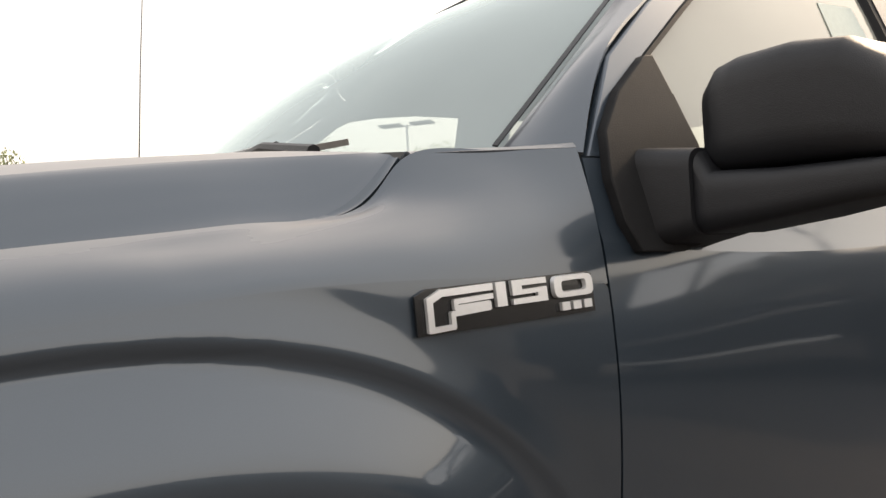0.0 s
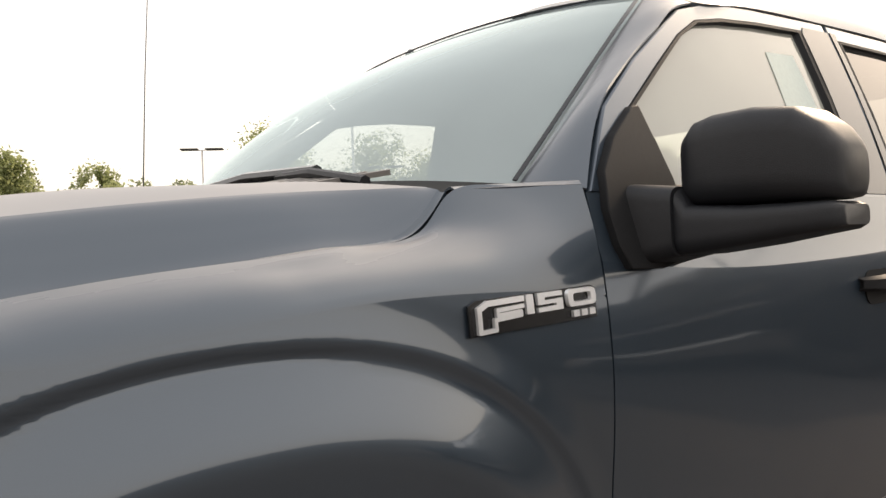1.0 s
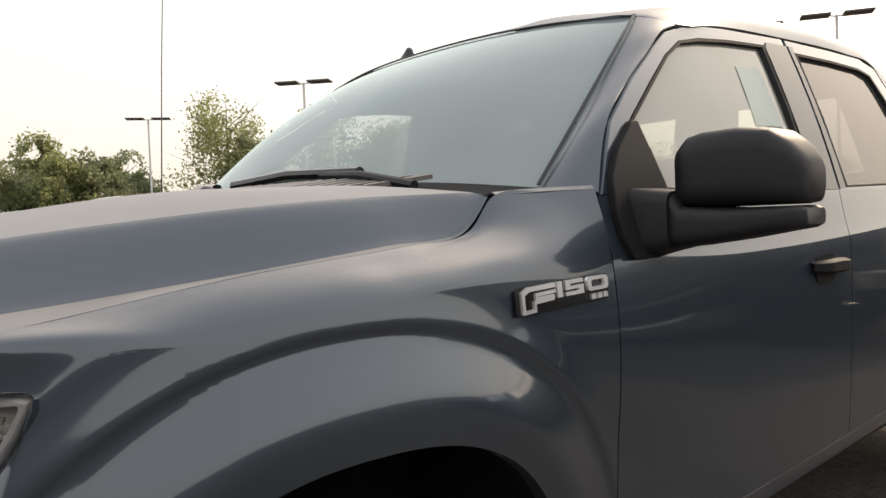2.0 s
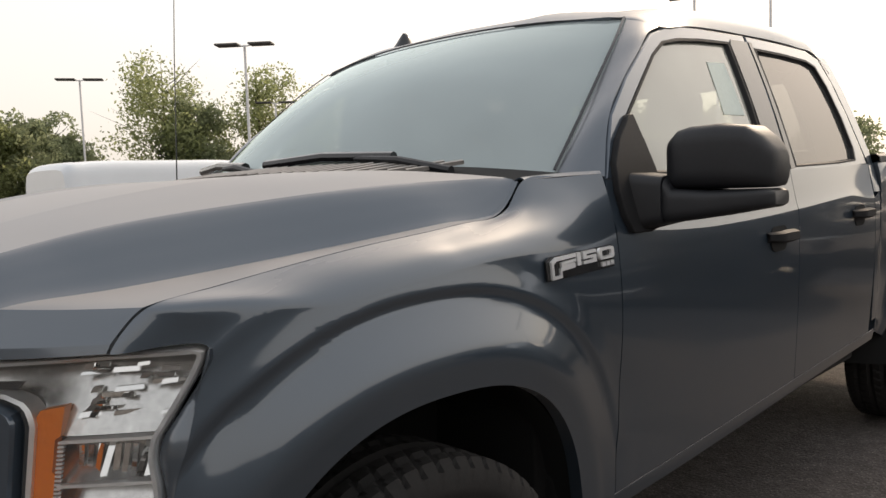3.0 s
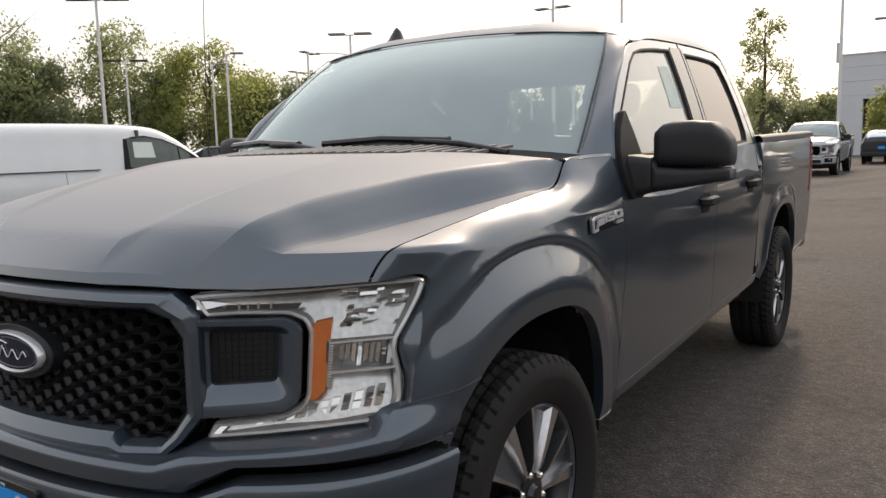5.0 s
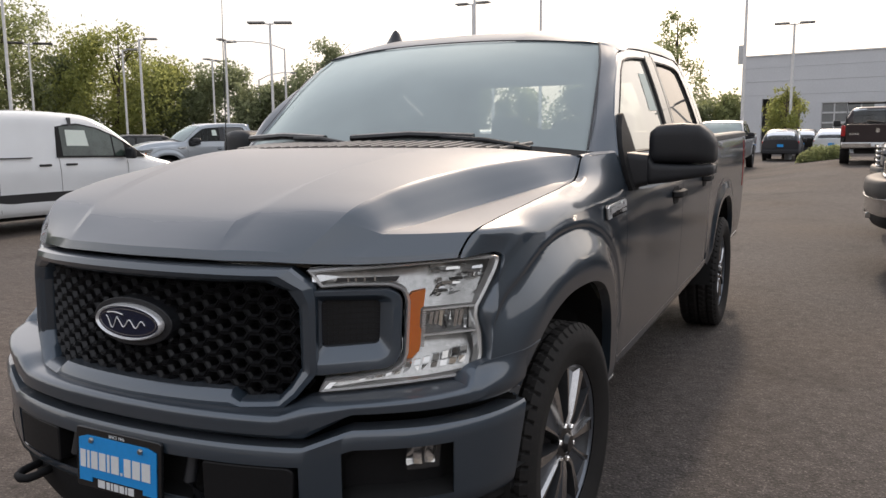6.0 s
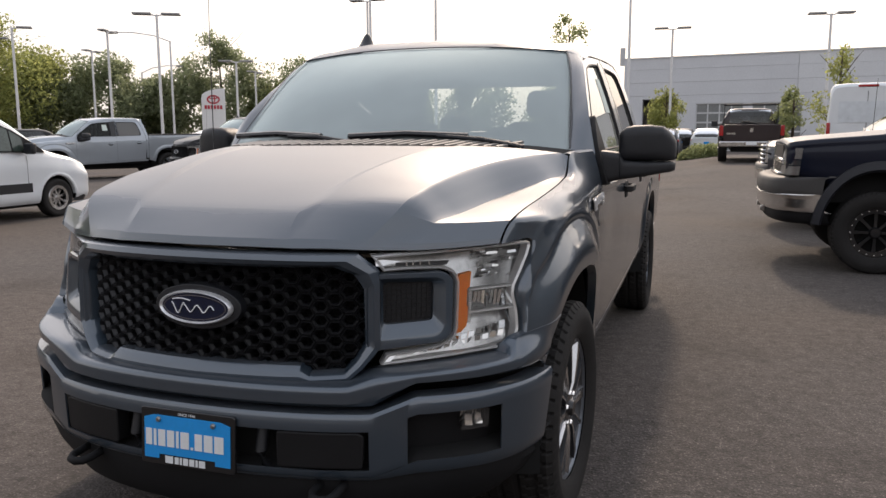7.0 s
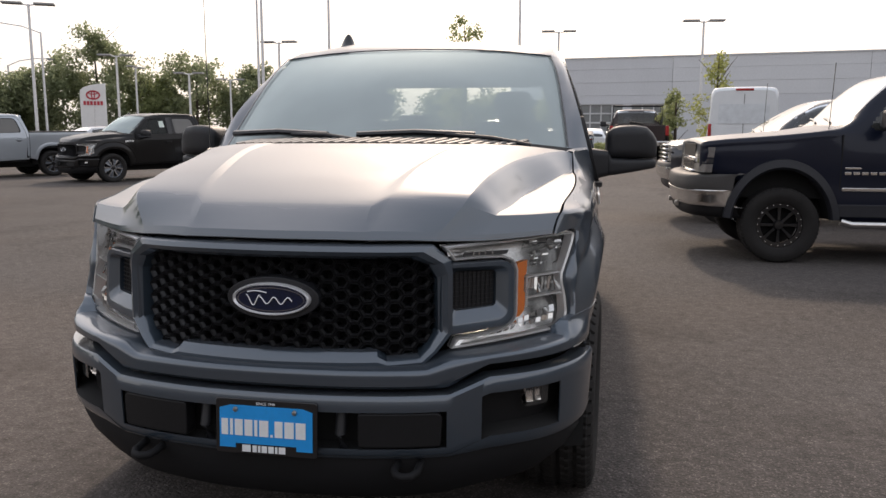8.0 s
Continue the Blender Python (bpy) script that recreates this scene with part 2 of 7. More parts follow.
def smooth_line(points, n):
    """n points of a smooth curve through the given ones, without overshoot where they lie close together."""
    p = np.array(points, float)
    if len(p) == 2:
        return p[0] + (p[1] - p[0]) * np.linspace(0, 1, n)[:, None]
    d = np.maximum(np.linalg.norm(np.diff(p, axis=0), axis=1), 1e-6) ** 0.75
    v = np.diff(p, axis=0) / d[:, None]
    m = np.empty_like(p)
    m[1:-1] = (v[:-1] * d[1:, None] + v[1:] * d[:-1, None]) / (d[1:] + d[:-1])[:, None]
    m[0], m[-1] = 1.5 * v[0] - 0.5 * m[1], 1.5 * v[-1] - 0.5 * m[-2]
    s = np.linspace(0, len(p) - 1, n)
    i = np.minimum(s.astype(int), len(p) - 2)
    f, h = (s - i)[:, None], d[i][:, None]
    return ((2 * f**3 - 3 * f**2 + 1) * p[i] + (f**3 - 2 * f**2 + f) * h * m[i] + (3 * f**2 - 2 * f**3) * p[i + 1] + (f**3 - f**2) * h * m[i + 1])


def net(rows, nu, nv):
    """A smooth surface through a net of points: rows of equal length; nv along a row, nu from row to row."""
    fine = [smooth_line(r, nv) for r in rows]
    return np.stack([smooth_line([f[k] for f in fine], nu) for k in range(nv)], 1)


def curve_at(xs, ys):
    """A smooth function through points, straight on past the ends."""
    t = np.linspace(0, 1, 40 * len(xs))
    p = smooth_line(list(zip(xs, ys)), len(t))
    return lambda v: np.interp(v, p[:, 0], p[:, 1])


def grid_faces(nu, nv, flip=False, skip=None):
    out = []
    for i in range(nu - 1):
        for j in range(nv - 1):
            if skip and skip(i, j):
                continue
            f = (i * nv + j, i * nv + j + 1, (i + 1) * nv + j + 1, (i + 1) * nv + j)
            out.append(f[::-1] if flip else f)
    return out


def grid_ob(name, P, material, parent, out=(0, 0, 1), skip=None, **kw):
    """A surface from a grid of points, its faces turned towards out."""
    nu, nv = P.shape[:2]
    faces = grid_faces(nu, nv, False, skip)
    Q = P.reshape(-1, 3)
    total = sum((np.cross(Q[f[1]] - Q[f[0]], Q[f[3]] - Q[f[0]]) for f in faces), np.zeros(3))
    if total @ np.array(out) < 0:
        faces = [f[::-1] for f in faces]
    return mesh_ob(name, Q, faces, material, parent, **kw)


def mirrored(P, side):
    Q = np.array(P, float)
    Q[..., 0] *= side
    return Q


def resample(loop, n, closed=True):
    """n points at even steps along a polyline."""
    p = np.array(loop, float)
    if closed:
        p = np.vstack([p, p[:1]])
    d = np.r_[0, np.cumsum(np.linalg.norm(np.diff(p, axis=0), axis=1))]
    s = np.linspace(0, d[-1], n + (1 if closed else 0))
    out = np.stack([np.interp(s, d, p[:, k]) for k in range(p.shape[1])], 1)
    return out[:-1] if closed else out


def rounded(loop, r, k=4):
    """A polygon with its corners rounded."""
    p, out = [np.array(q, float) for q in loop], []
    for i, b in enumerate(p):
        a, c = p[i - 1], p[(i + 1) % len(p)]
        ra = min(r, 0.45 * np.linalg.norm(a - b))
        rc = min(r, 0.45 * np.linalg.norm(c - b))
        s, e = b + (a - b) / np.linalg.norm(a - b) * ra, b + (c - b) / np.linalg.norm(c - b) * rc
        for t in np.linspace(0, 1, k):
            out.append((1 - t) ** 2 * s + 2 * t * (1 - t) * b + t * t * e)
    return out


def slab(name, loop, place, depth, material, parent, step=0.05, bevel=0.0, label="", flat=False, lift=0.0):
    """A flat outline in two coordinates, bent onto a surface by place(a, b, off) and given depth (off grows inwards)."""
    bm = bmesh.new()
    f = bm.faces.new([bm.verts.new((a, b, 0)) for a, b in loop])
    for axis in (0, 1):
        lo, hi = min(p[axis] for p in loop), max(p[axis] for p in loop)
        for k in range(1, int((hi - lo) / step) + 1):
            co, no = [0, 0, 0], [0, 0, 0]
            co[axis], no[axis] = lo + k * step, 1
            bmesh.ops.bisect_plane(bm, geom=bm.verts[:] + bm.edges[:] + bm.faces[:], plane_co=co, plane_no=no)
    if depth:
        top = bm.faces[:]
        ext = bmesh.ops.extrude_face_region(bm, geom=top)
        for v in ext["geom"]:
            if isinstance(v, bmesh.types.BMVert):
                v.co.z = depth
    for v in bm.verts:
        v.co = place(v.co.x, v.co.y, v.co.z + lift)
    ob = part(name, bm, material, parent, label, smooth=35, bevel=bevel)
    if not depth:
        # a single pane faces outwards
        a, b = np.mean(np.array(loop), axis=0)
        away = Vector(place(a, b, -0.02)) - Vector(place(a, b, 0.0))
        if sum((p.normal * p.area for p in ob.data.polygons), Vector()).dot(away) < 0:
            ob.data.flip_normals()
    return ob


def ring(name, outer, inner, place, sections, n, material, parent, label="", closed=True, smooth=40):
    """A frame between two loops; sections: (share of the way from outer to inner, offset inwards)."""
    a, b = (resample(outer, n), resample(inner, n)) if len(outer) != len(inner) else (np.array(outer, float), np.array(inner, float))
    n = len(a)
    V, F = [], []
    for s, off in sections:
        for p, q in zip(a, b):
            c = p + (q - p) * s
            V.append(place(c[0], c[1], off))
    for i in range(len(sections) - 1):
        for j in range(n if closed else n - 1):
            k = (j + 1) % n
            F.append((i * n + j, i * n + k, (i + 1) * n + k, (i + 1) * n + j))
    bm = bmesh.new()
    vs = [bm.verts.new(v) for v in V]
    for f in F:
        bm.faces.new([vs[i] for i in f])
    return part(name, bm, material, parent, label, smooth)


def box(bm, lo, hi, taper=0.0):
    v = [bm.verts.new((x, y, z)) for z in (lo[2], hi[2]) for y in (lo[1], hi[1]) for x in (lo[0], hi[0])]
    for f in ((0, 2, 3, 1), (4, 5, 7, 6), (0, 1, 5, 4), (2, 6, 7, 3), (0, 4, 6, 2), (1, 3, 7, 5)):
        bm.faces.new([v[i] for i in f])
    return v


def box_ob(name, lo, hi, material, parent=None, bevel=0.006, label=""):
    bm = bmesh.new()
    box(bm, lo, hi)
    return part(name, bm, material, parent, label, bevel=bevel)


def tube(name, points, radius, material, parent=None, seg=10, label="", taper=None):
    """A round bar along points, closed at its ends."""
    p = [Vector(q) for q in points]
    V, F = [], []
    for i, c in enumerate(p):
        d = (p[min(i + 1, len(p) - 1)] - p[max(i - 1, 0)]).normalized()
        side = d.cross(Vector((0, 0, 1)))
        side = side.normalized() if side.length > 0.05 else Vector((1, 0, 0))
        up = side.cross(d).normalized()
        r = radius if taper is None else radius + (taper - radius) * i / (len(p) - 1)
        for k in range(seg):
            a = 2 * math.pi * k / seg
            V.append(c + r * (math.cos(a) * side + math.sin(a) * up))
    for i in range(len(p) - 1):
        for k in range(seg):
            F.append((i * seg + k, i * seg + (k + 1) % seg, (i + 1) * seg + (k + 1) % seg, (i + 1) * seg + k))
    F.append(tuple(range(seg))[::-1])
    F.append(tuple(range((len(p) - 1) * seg, len(p) * seg)))
    return mesh_ob(name, V, F, material, parent, label=label)


def revolve(name, profile, material, parent=None, seg=48, label="", wobble=None, smooth=40):
    """A profile of (radius, x) turned about the x axis."""
    V, F, n = [], [], len(profile)
    for k in range(seg):
        a = 2 * math.pi * k / seg
        for j, (r, x) in enumerate(profile):
            rr = r + (wobble(k, j) if wobble else 0)
            V.append((x, rr * math.cos(a), rr * math.sin(a)))
    for k in range(seg):
        for j in range(n - 1):
            a, b = k * n, ((k + 1) % seg) * n
            F.append((a + j, a + j + 1, b + j + 1, b + j))
    return mesh_ob(name, V, F, material, parent, label=label, smooth=smooth)


# ---- ground: one sheet of asphalt, rising a little towards the far side of the lot ----
def smoothstep(t):
    t = np.clip(t, 0, 1)
    return t * t * (3 - 2 * t)


def ground_z(x, y):
    return float(0.42 * smoothstep((x + 1.8) / 3.8) * smoothstep((y - 13) / 11.0) * (1 - smoothstep((y - 35.5) / 6.0)))


def asphalt():
    m = mat("asphalt", (0.078, 0.070, 0.066), 0.9, vary=0.45, scale=0.35, fine=75, bump=1.0, bump_scale=60, spec=0.25)
    n, l = m.node_tree.nodes, m.node_tree.links
    b = n["Principled BSDF"]
    src = b.inputs["Base Color"].links[0].from_socket
    tc = n.new("ShaderNodeTexCoord")
    # pale stone chips showing through the worn binder, more of them in some places than in others
    vor, rng, mix = n.new("ShaderNodeTexVoronoi"), n.new("ShaderNodeMapRange"), n.new("ShaderNodeMix")
    vor.inputs["Scale"].default_value = 88.0
    rng.inputs["From Min"].default_value, rng.inputs["From Max"].default_value = 0.10, 0.48
    rng.inputs["To Min"].default_value, rng.inputs["To Max"].default_value = 0.66, 0.0
    chips, crng, cmul = n.new("ShaderNodeTexNoise"), n.new("ShaderNodeMapRange"), n.new("ShaderNodeMath")
    chips.inputs["Scale"].default_value, chips.inputs["Detail"].default_value = 38.0, 4
    crng.inputs["From Min"].default_value, crng.inputs["From Max"].default_value = 0.40, 0.58
    cmul.operation = "MULTIPLY"
    mix.data_type = "RGBA"
    mix.inputs["B"].default_value = (0.30, 0.262, 0.238, 1)
    l.new(tc.outputs["Object"], vor.inputs["Vector"])
    l.new(tc.outputs["Object"], chips.inputs["Vector"])
    l.new(chips.outputs["Fac"], crng.inputs["Value"])
    l.new(vor.outputs["Distance"], rng.inputs["Value"])
    l.new(rng.outputs[0], cmul.inputs[0])
    l.new(crng.outputs[0], cmul.inputs[1])
    l.new(cmul.outputs[0], mix.inputs["Factor"])
    l.new(src, mix.inputs["A"])
    # broad oil stains and faded patches
    st, sr, mx2 = n.new("ShaderNodeTexNoise"), n.new("ShaderNodeMapRange"), n.new("ShaderNodeMix")
    st.inputs["Scale"].default_value, st.inputs["Detail"].default_value = 0.9, 7
    sr.inputs["From Min"].default_value, sr.inputs["From Max"].default_value = 0.56, 0.70
    mx2.data_type = "RGBA"
    mx2.inputs["B"].default_value = (0.030, 0.027, 0.025, 1)
    sc = n.new("ShaderNodeMath")
    sc.operation, sc.inputs[1].default_value = "MULTIPLY", 0.45
    l.new(tc.outputs["Object"], st.inputs["Vector"])
    l.new(st.outputs["Fac"], sr.inputs["Value"])
    l.new(sr.outputs[0], sc.inputs[0])
    l.new(sc.outputs[0], mx2.inputs["Factor"])
    l.new(mix.outputs["Result"], mx2.inputs["A"])
    # warm dusty tint in large drifts
    du, dr, mx3 = n.new("ShaderNodeTexNoise"), n.new("ShaderNodeMapRange"), n.new("ShaderNodeMix")
    du.inputs["Scale"].default_value, du.inputs["Detail"].default_value = 0.25, 5
    dr.inputs["From Min"].default_value, dr.inputs["From Max"].default_value = 0.45, 0.70
    dr.inputs["To Max"].default_value = 0.40
    mx3.data_type = "RGBA"
    mx3.inputs["B"].default_value = (0.150, 0.115, 0.090, 1)
    l.new(tc.outputs["Object"], du.inputs["Vector"])
    l.new(du.outputs["Fac"], dr.inputs["Value"])
    l.new(dr.outputs[0], mx3.inputs["Factor"])
    l.new(mx2.outputs["Result"], mx3.inputs["A"])
    # hand-sized mottling where the binder has worn
    wn2, wr2, wm2 = n.new("ShaderNodeTexNoise"), n.new("ShaderNodeMapRange"), n.new("ShaderNodeHueSaturation")
    wn2.inputs["Scale"].default_value, wn2.inputs["Detail"].default_value, wn2.inputs["Roughness"].default_value = 12.0, 10, 0.8
    wr2.inputs["From Min"].default_value, wr2.inputs["From Max"].default_value = 0.30, 0.70
    wr2.inputs["To Min"].default_value, wr2.inputs["To Max"].default_value = 0.50, 1.42
    l.new(tc.outputs["Object"], wn2.inputs["Vector"])
    l.new(wn2.outputs["Fac"], wr2.inputs["Value"])
    l.new(wr2.outputs[0], wm2.inputs["Value"])
    l.new(mx3.outputs["Result"], wm2.inputs["Color"])
    l.new(wm2.outputs["Color"], b.inputs["Base Color"])
    return m


ASPHALT = asphalt()
xs = np.r_[-900, -300, -120, -60, -30, np.linspace(-15, 15, 41), 30, 60, 120, 300, 900]
ys = np.r_[-900, -300, -100, -40, -10, np.linspace(0, 45, 46), 60, 100, 300, 900]
P = np.array([[(x, y, ground_z(x, y)) for x in xs] for y in ys])
ground = grid_ob("ground", P, ASPHALT, None)
tagged(ground, "worn dusty grey asphalt of a car lot", "ground", kind="structure")

# ---- the dealership building ----
WALL_GREY = mat("grey_wall_panel", (0.60, 0.615, 0.64), 0.6, vary=0.05, scale=0.5, fine=8)
WALL_GREY_B = mat("grey_wall_panel_pale", (0.64, 0.655, 0.675), 0.6, vary=0.05, scale=0.5, fine=8)
FRAME_PALE = mat("pale_frame", (0.55, 0.56, 0.57), 0.5)
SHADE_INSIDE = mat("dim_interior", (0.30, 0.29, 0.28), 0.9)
# Opaque grey panes: the reflected sky is put into their colour.
DOOR_PANE = mat("garage_door_pane", (0.20, 0.215, 0.22), 0.12, coat=1.0)
UNSEEN_WALL = mat("rough_grey_wall", (0.16, 0.155, 0.15), 0.8, vary=0.15, scale=0.4, fine=6)
BLD = Matrix.Translation((-5.6, 62.9, 0)) @ pose(0, 0, 0, 0, 0, -8.8)


def wall_slab(name, x0, x1, z0, z1, y0, y1, material, parent):
    return box_ob(name, (x0, y0, z0), (x1, y1, z1), material, parent, bevel=0.0)


building = new("building")
tagged(building, "long grey panelled dealership building with glazed garage doors", "building")
OPENINGS = [(1.5, 4.2, 3.95), (5.6, 9.0, 3.55), (9.6, 13.0, 3.55)]
edges = [0.0] + [v for o in OPENINGS for v in o[:2]] + [60.0]
for a, b in zip(edges[::2], edges[1::2]):
    wall_slab("wall", a, b, 0, 4.2, 0, 0.3, WALL_GREY, building)
for a, b, h in OPENINGS:
    wall_slab("wall", a, b, h, 4.2, 0, 0.3, WALL_GREY, building)
for k, (z0, z1) in enumerate(((4.212, 5.2), (5.212, 6.2), (6.212, 7.05))):
    for x0, x1 in ((0, 12.6), (12.62, 26.0), (26.02, 43.0), (43.02, 60.0)):
        wall_slab("panel", x0, x1, z0, z1, -0.01 * (k % 2), 0.29, WALL_GREY if x0 < 12 else WALL_GREY_B, building)
wall_slab("parapet_cap", -0.1, 60.1, 7.05, 7.15, -0.06, 0.4, FRAME_PALE, building)
wall_slab("side_wall", 0, 0.3, 0, 7.05, 0.3, 25, WALL_GREY, building)
wall_slab("roof", 0.3, 60, 6.6, 6.8, 0.3, 25, WALL_GREY, building)
wall_slab("inner_wall", 0.3, 60, 0, 6.6, 5.0, 5.2, SHADE_INSIDE, building)
wall_slab("corner_sign_arm", -0.4, 0.0, 6.6, 8.0, 0.1, 0.2, FRAME_PALE, building)
for a, b, h in OPENINGS[1:]:
    door = new("garage_door")
    door.parent = building
    pane = wall_slab("pane", a, b, 0.05, h, 0.13, 0.135, DOOR_PANE, door)
    for k in range(6):
        z = h * k / 5
        wall_slab("rail", a, b, max(0, z - 0.06), min(h, z + 0.06), 0.08, 0.16, FRAME_PALE, door)
    for k in range(5):
        x = a + (b - a) * k / 4
        wall_slab("stile", x - 0.05, x + 0.05, 0, h, 0.075, 0.165, FRAME_PALE, door)
building.matrix_world = BLD

# ---- light poles ----
POLE = mat("galvanised_pole", (0.70, 0.70, 0.70), 0.5, 0.2, vary=0.08)
# Darker copy for some heads: their backlit shade is put into the colour.
LAMP_HEAD = mat("dark_lamp_head", (0.10, 0.095, 0.09), 0.6)
LAMP_PALE = mat("pale_lamp_head", (0.36, 0.36, 0.36), 0.5)


def light_pole(x, y, h, heads=2, turn=0.0, r=0.085, head_mat=LAMP_PALE, size=0.55):
    z0 = ground_z(x, y)
    p = tube("light_pole", [(0, 0, 0), (0, 0, h * 0.5), (0, 0, h)], r, POLE, None, seg=12, taper=r * 0.72)
    tagged(p, "tall pale metal light pole with flat lamp heads", "light pole", "light poles of the lot")
    tube("base", [(0, 0, 0), (0, 0, 0.6)], r * 2.2, FRAME_PALE, p, seg=16)
    for k in range(heads):
        s = 1 if k == 0 else -1
        tube("arm", [(0, 0, h - 0.06), (s * 0.35, 0, h + 0.0)], 0.035, POLE, p, seg=8)
        bm = bmesh.new()
        v = box(bm, (0.25 if s > 0 else -0.25 - size * 1.25, -size * 0.42, h - 0.02), (0.25 + size * 1.25 if s > 0 else -0.25, size * 0.42, h + 0.07))
        part("lamp_head", bm, head_mat, p, bevel=0.02)
    p.matrix_world = pose(x, y, z0, 0, 0, turn)
    return p


for x, y, h, heads, turn, hm, size in (
        (-31.3, 21.4, 8.4, 2, 40, LAMP_HEAD, 0.9), (-46.9, 33.8, 7.8, 2, 50, LAMP_HEAD, 0.95), (-53.5, 22.5, 9.4, 2, 60, LAMP_HEAD, 1.0), (-43.3, 38.3, 7.6, 1, 40, LAMP_PALE, 0.6),
        (-35.2, 32.4, 7.2, 1, 40, LAMP_PALE, 0.6), (-39.1, 42.5, 7.0, 2, 100, LAMP_PALE, 0.5), (-31.7, 35.7, 7.2, 2, 110, LAMP_PALE, 0.5), (-26.5, 33.5, 7.6, 2, 30, LAMP_PALE, 0.75),
        (-26.0, 39.9, 5.7, 2, 20, LAMP_PALE, 0.6), (-30.4, 49.0, 5.8, 2, 100, LAMP_PALE, 0.6), (-22.6, 41.9, 4.8, 2, 10, LAMP_PALE, 0.5), (-24.8, 52.0, 5.1, 2, 30, LAMP_PALE, 0.6),
        (-17.2, 39.6, 8.7, 2, 0, LAMP_PALE, 0.6), (-15.9, 39.4, 6.2, 2, 0, LAMP_PALE, 0.6), (-14.8, 34.6, 9.5, 2, 20, LAMP_PALE, 0.7), (-11.9, 36.0, 9.6, 2, 30, LAMP_HEAD, 0.95), (-2.7, 38.1, 9.8, 2, 10, LAMP_PALE, 0.7),
        (-1.1, 45.6, 7.2, 2, 5, LAMP_PALE, 0.6), (6.6, 42.4, 7.2, 2, 5, LAMP_PALE, 0.65), (17.0, 33.0, 9.6, 2, 0, LAMP_PALE, 0.7)):
    light_pole(x, y, h, heads, turn, head_mat=hm, size=size)


def street_lamp(x, y, h, reach, turn):
    p = tube("street_lamp", [(0, 0, 0), (0, 0, h * 0.6), (0, 0, h)], 0.09, POLE, None, seg=10, taper=0.06)
    tagged(p, "grey street lamp with a long curved arm", "street lamp", "street lamps")
    tube("arm", [(0, 0, h - 0.05), (reach * 0.3, 0, h + 0.35), (reach * 0.7, 0, h + 0.55), (reach, 0, h + 0.55)], 0.04, POLE, p, seg=8)
    bm = bmesh.new()
    box(bm, (reach - 0.1, -0.12, h + 0.46), (reach + 0.65, 0.12, h + 0.62))
    part("lamp_head", bm, LAMP_PALE, p, bevel=0.05)
    p.matrix_world = pose(x, y, 0, 0, 0, turn)


street_lamp(-35.2, 45.8, 7.9, 3.6, 205)
street_lamp(-43.1, 52.3, 6.4, 2.8, 30)
util = tube("utility_pole", [(0, 0, 0), (0, 0, 8.4)], 0.12, mat("old_timber", (0.09, 0.075, 0.06), 0.9), None, seg=10, taper=0.09)
tagged(util, "dark timber utility pole beyond the trees", "utility pole")
tube("cross_arm", [(-0.5, 0, 7.2), (0.5, 0, 7.2)], 0.05, util.data.materials[0], util, seg=6)
util.matrix_world = pose(-55.4, 54.5, 0, 0, 0, 40)

# ---- dealer sign ----
SIGN_WHITE = mat("white_sign_face", (0.72, 0.72, 0.71), 0.4, vary=0.04)
SIGN_RED = mat("red_sign_mark", (0.45, 0.03, 0.05), 0.4)
loop = [(-0.62, 0.0), (0.62, 0.0), (0.62, 3.85), (0.25, 3.82), (-0.15, 3.74), (-0.45, 3.62), (-0.58, 3.5), (-0.62, 3.3)]
sign = slab("pylon_sign", loop, lambda a, b, off: (a, off, b), 0.25, SIGN_WHITE, None, step=0.6, bevel=0.02)
tagged(sign, "white pylon sign with a red oval mark", "sign")


def ellipse(cx, cz, a, b, n=32):
    return [(cx + a * math.cos(t), cz + b * math.sin(t)) for t in np.linspace(0, 2 * math.pi, n + 1)[:-1]]


flat = lambda a, b, off: (a, off - 0.02, b)  # noqa: E731
ring("mark", ellipse(0, 3.25, .34, .24), ellipse(0, 3.25, .26, .165), flat, ((0, 0.02), (0, 0), (1, 0), (1, 0.02)), 0, SIGN_RED, sign)
ring("mark", ellipse(0, 3.36, .24, .09), ellipse(0, 3.36, .17, .045), flat, ((0, 0.02), (0, 0), (1, 0), (1, 0.02)), 0, SIGN_RED, sign)
ring("mark", ellipse(0, 3.26, .10, .22), ellipse(0, 3.26, .045, .16), flat, ((0, 0.02), (0, 0), (1, 0), (1, 0.02)), 0, SIGN_RED, sign)
for k in range(6):
    slab("mark", [(-0.47 + 0.16 * k, 2.74), (-0.35 + 0.16 * k, 2.74), (-0.35 + 0.16 * k, 2.94), (-0.47 + 0.16 * k, 2.94)], flat, 0.01, SIGN_RED, sign, step=0.5)
sign.matrix_world = pose(-24.3, 35.0, 0, 0, 0, 35)

# unseen walls added beside and behind the walk: close the lot, darken reflections
unseen_wall_east = box_ob("unseen_wall_east", (24.0, -45.0, -0.2), (24.6, 34.0, 5.6), UNSEEN_WALL, None, bevel=0.02)
unseen_wall_south = box_ob("unseen_wall_south", (-48.0, -26.6, -0.2), (23.9, -26.0, 7.0), UNSEEN_WALL, None, bevel=0.02)
for w in (unseen_wall_east, unseen_wall_south):
    tagged(w, "unseen plain grey wall added to darken reflections", "wall", kind="structure")


# ---- trees ----
BARK = mat("bark", (0.09, 0.07, 0.055), 0.95, bump=0.6, bump_scale=30)


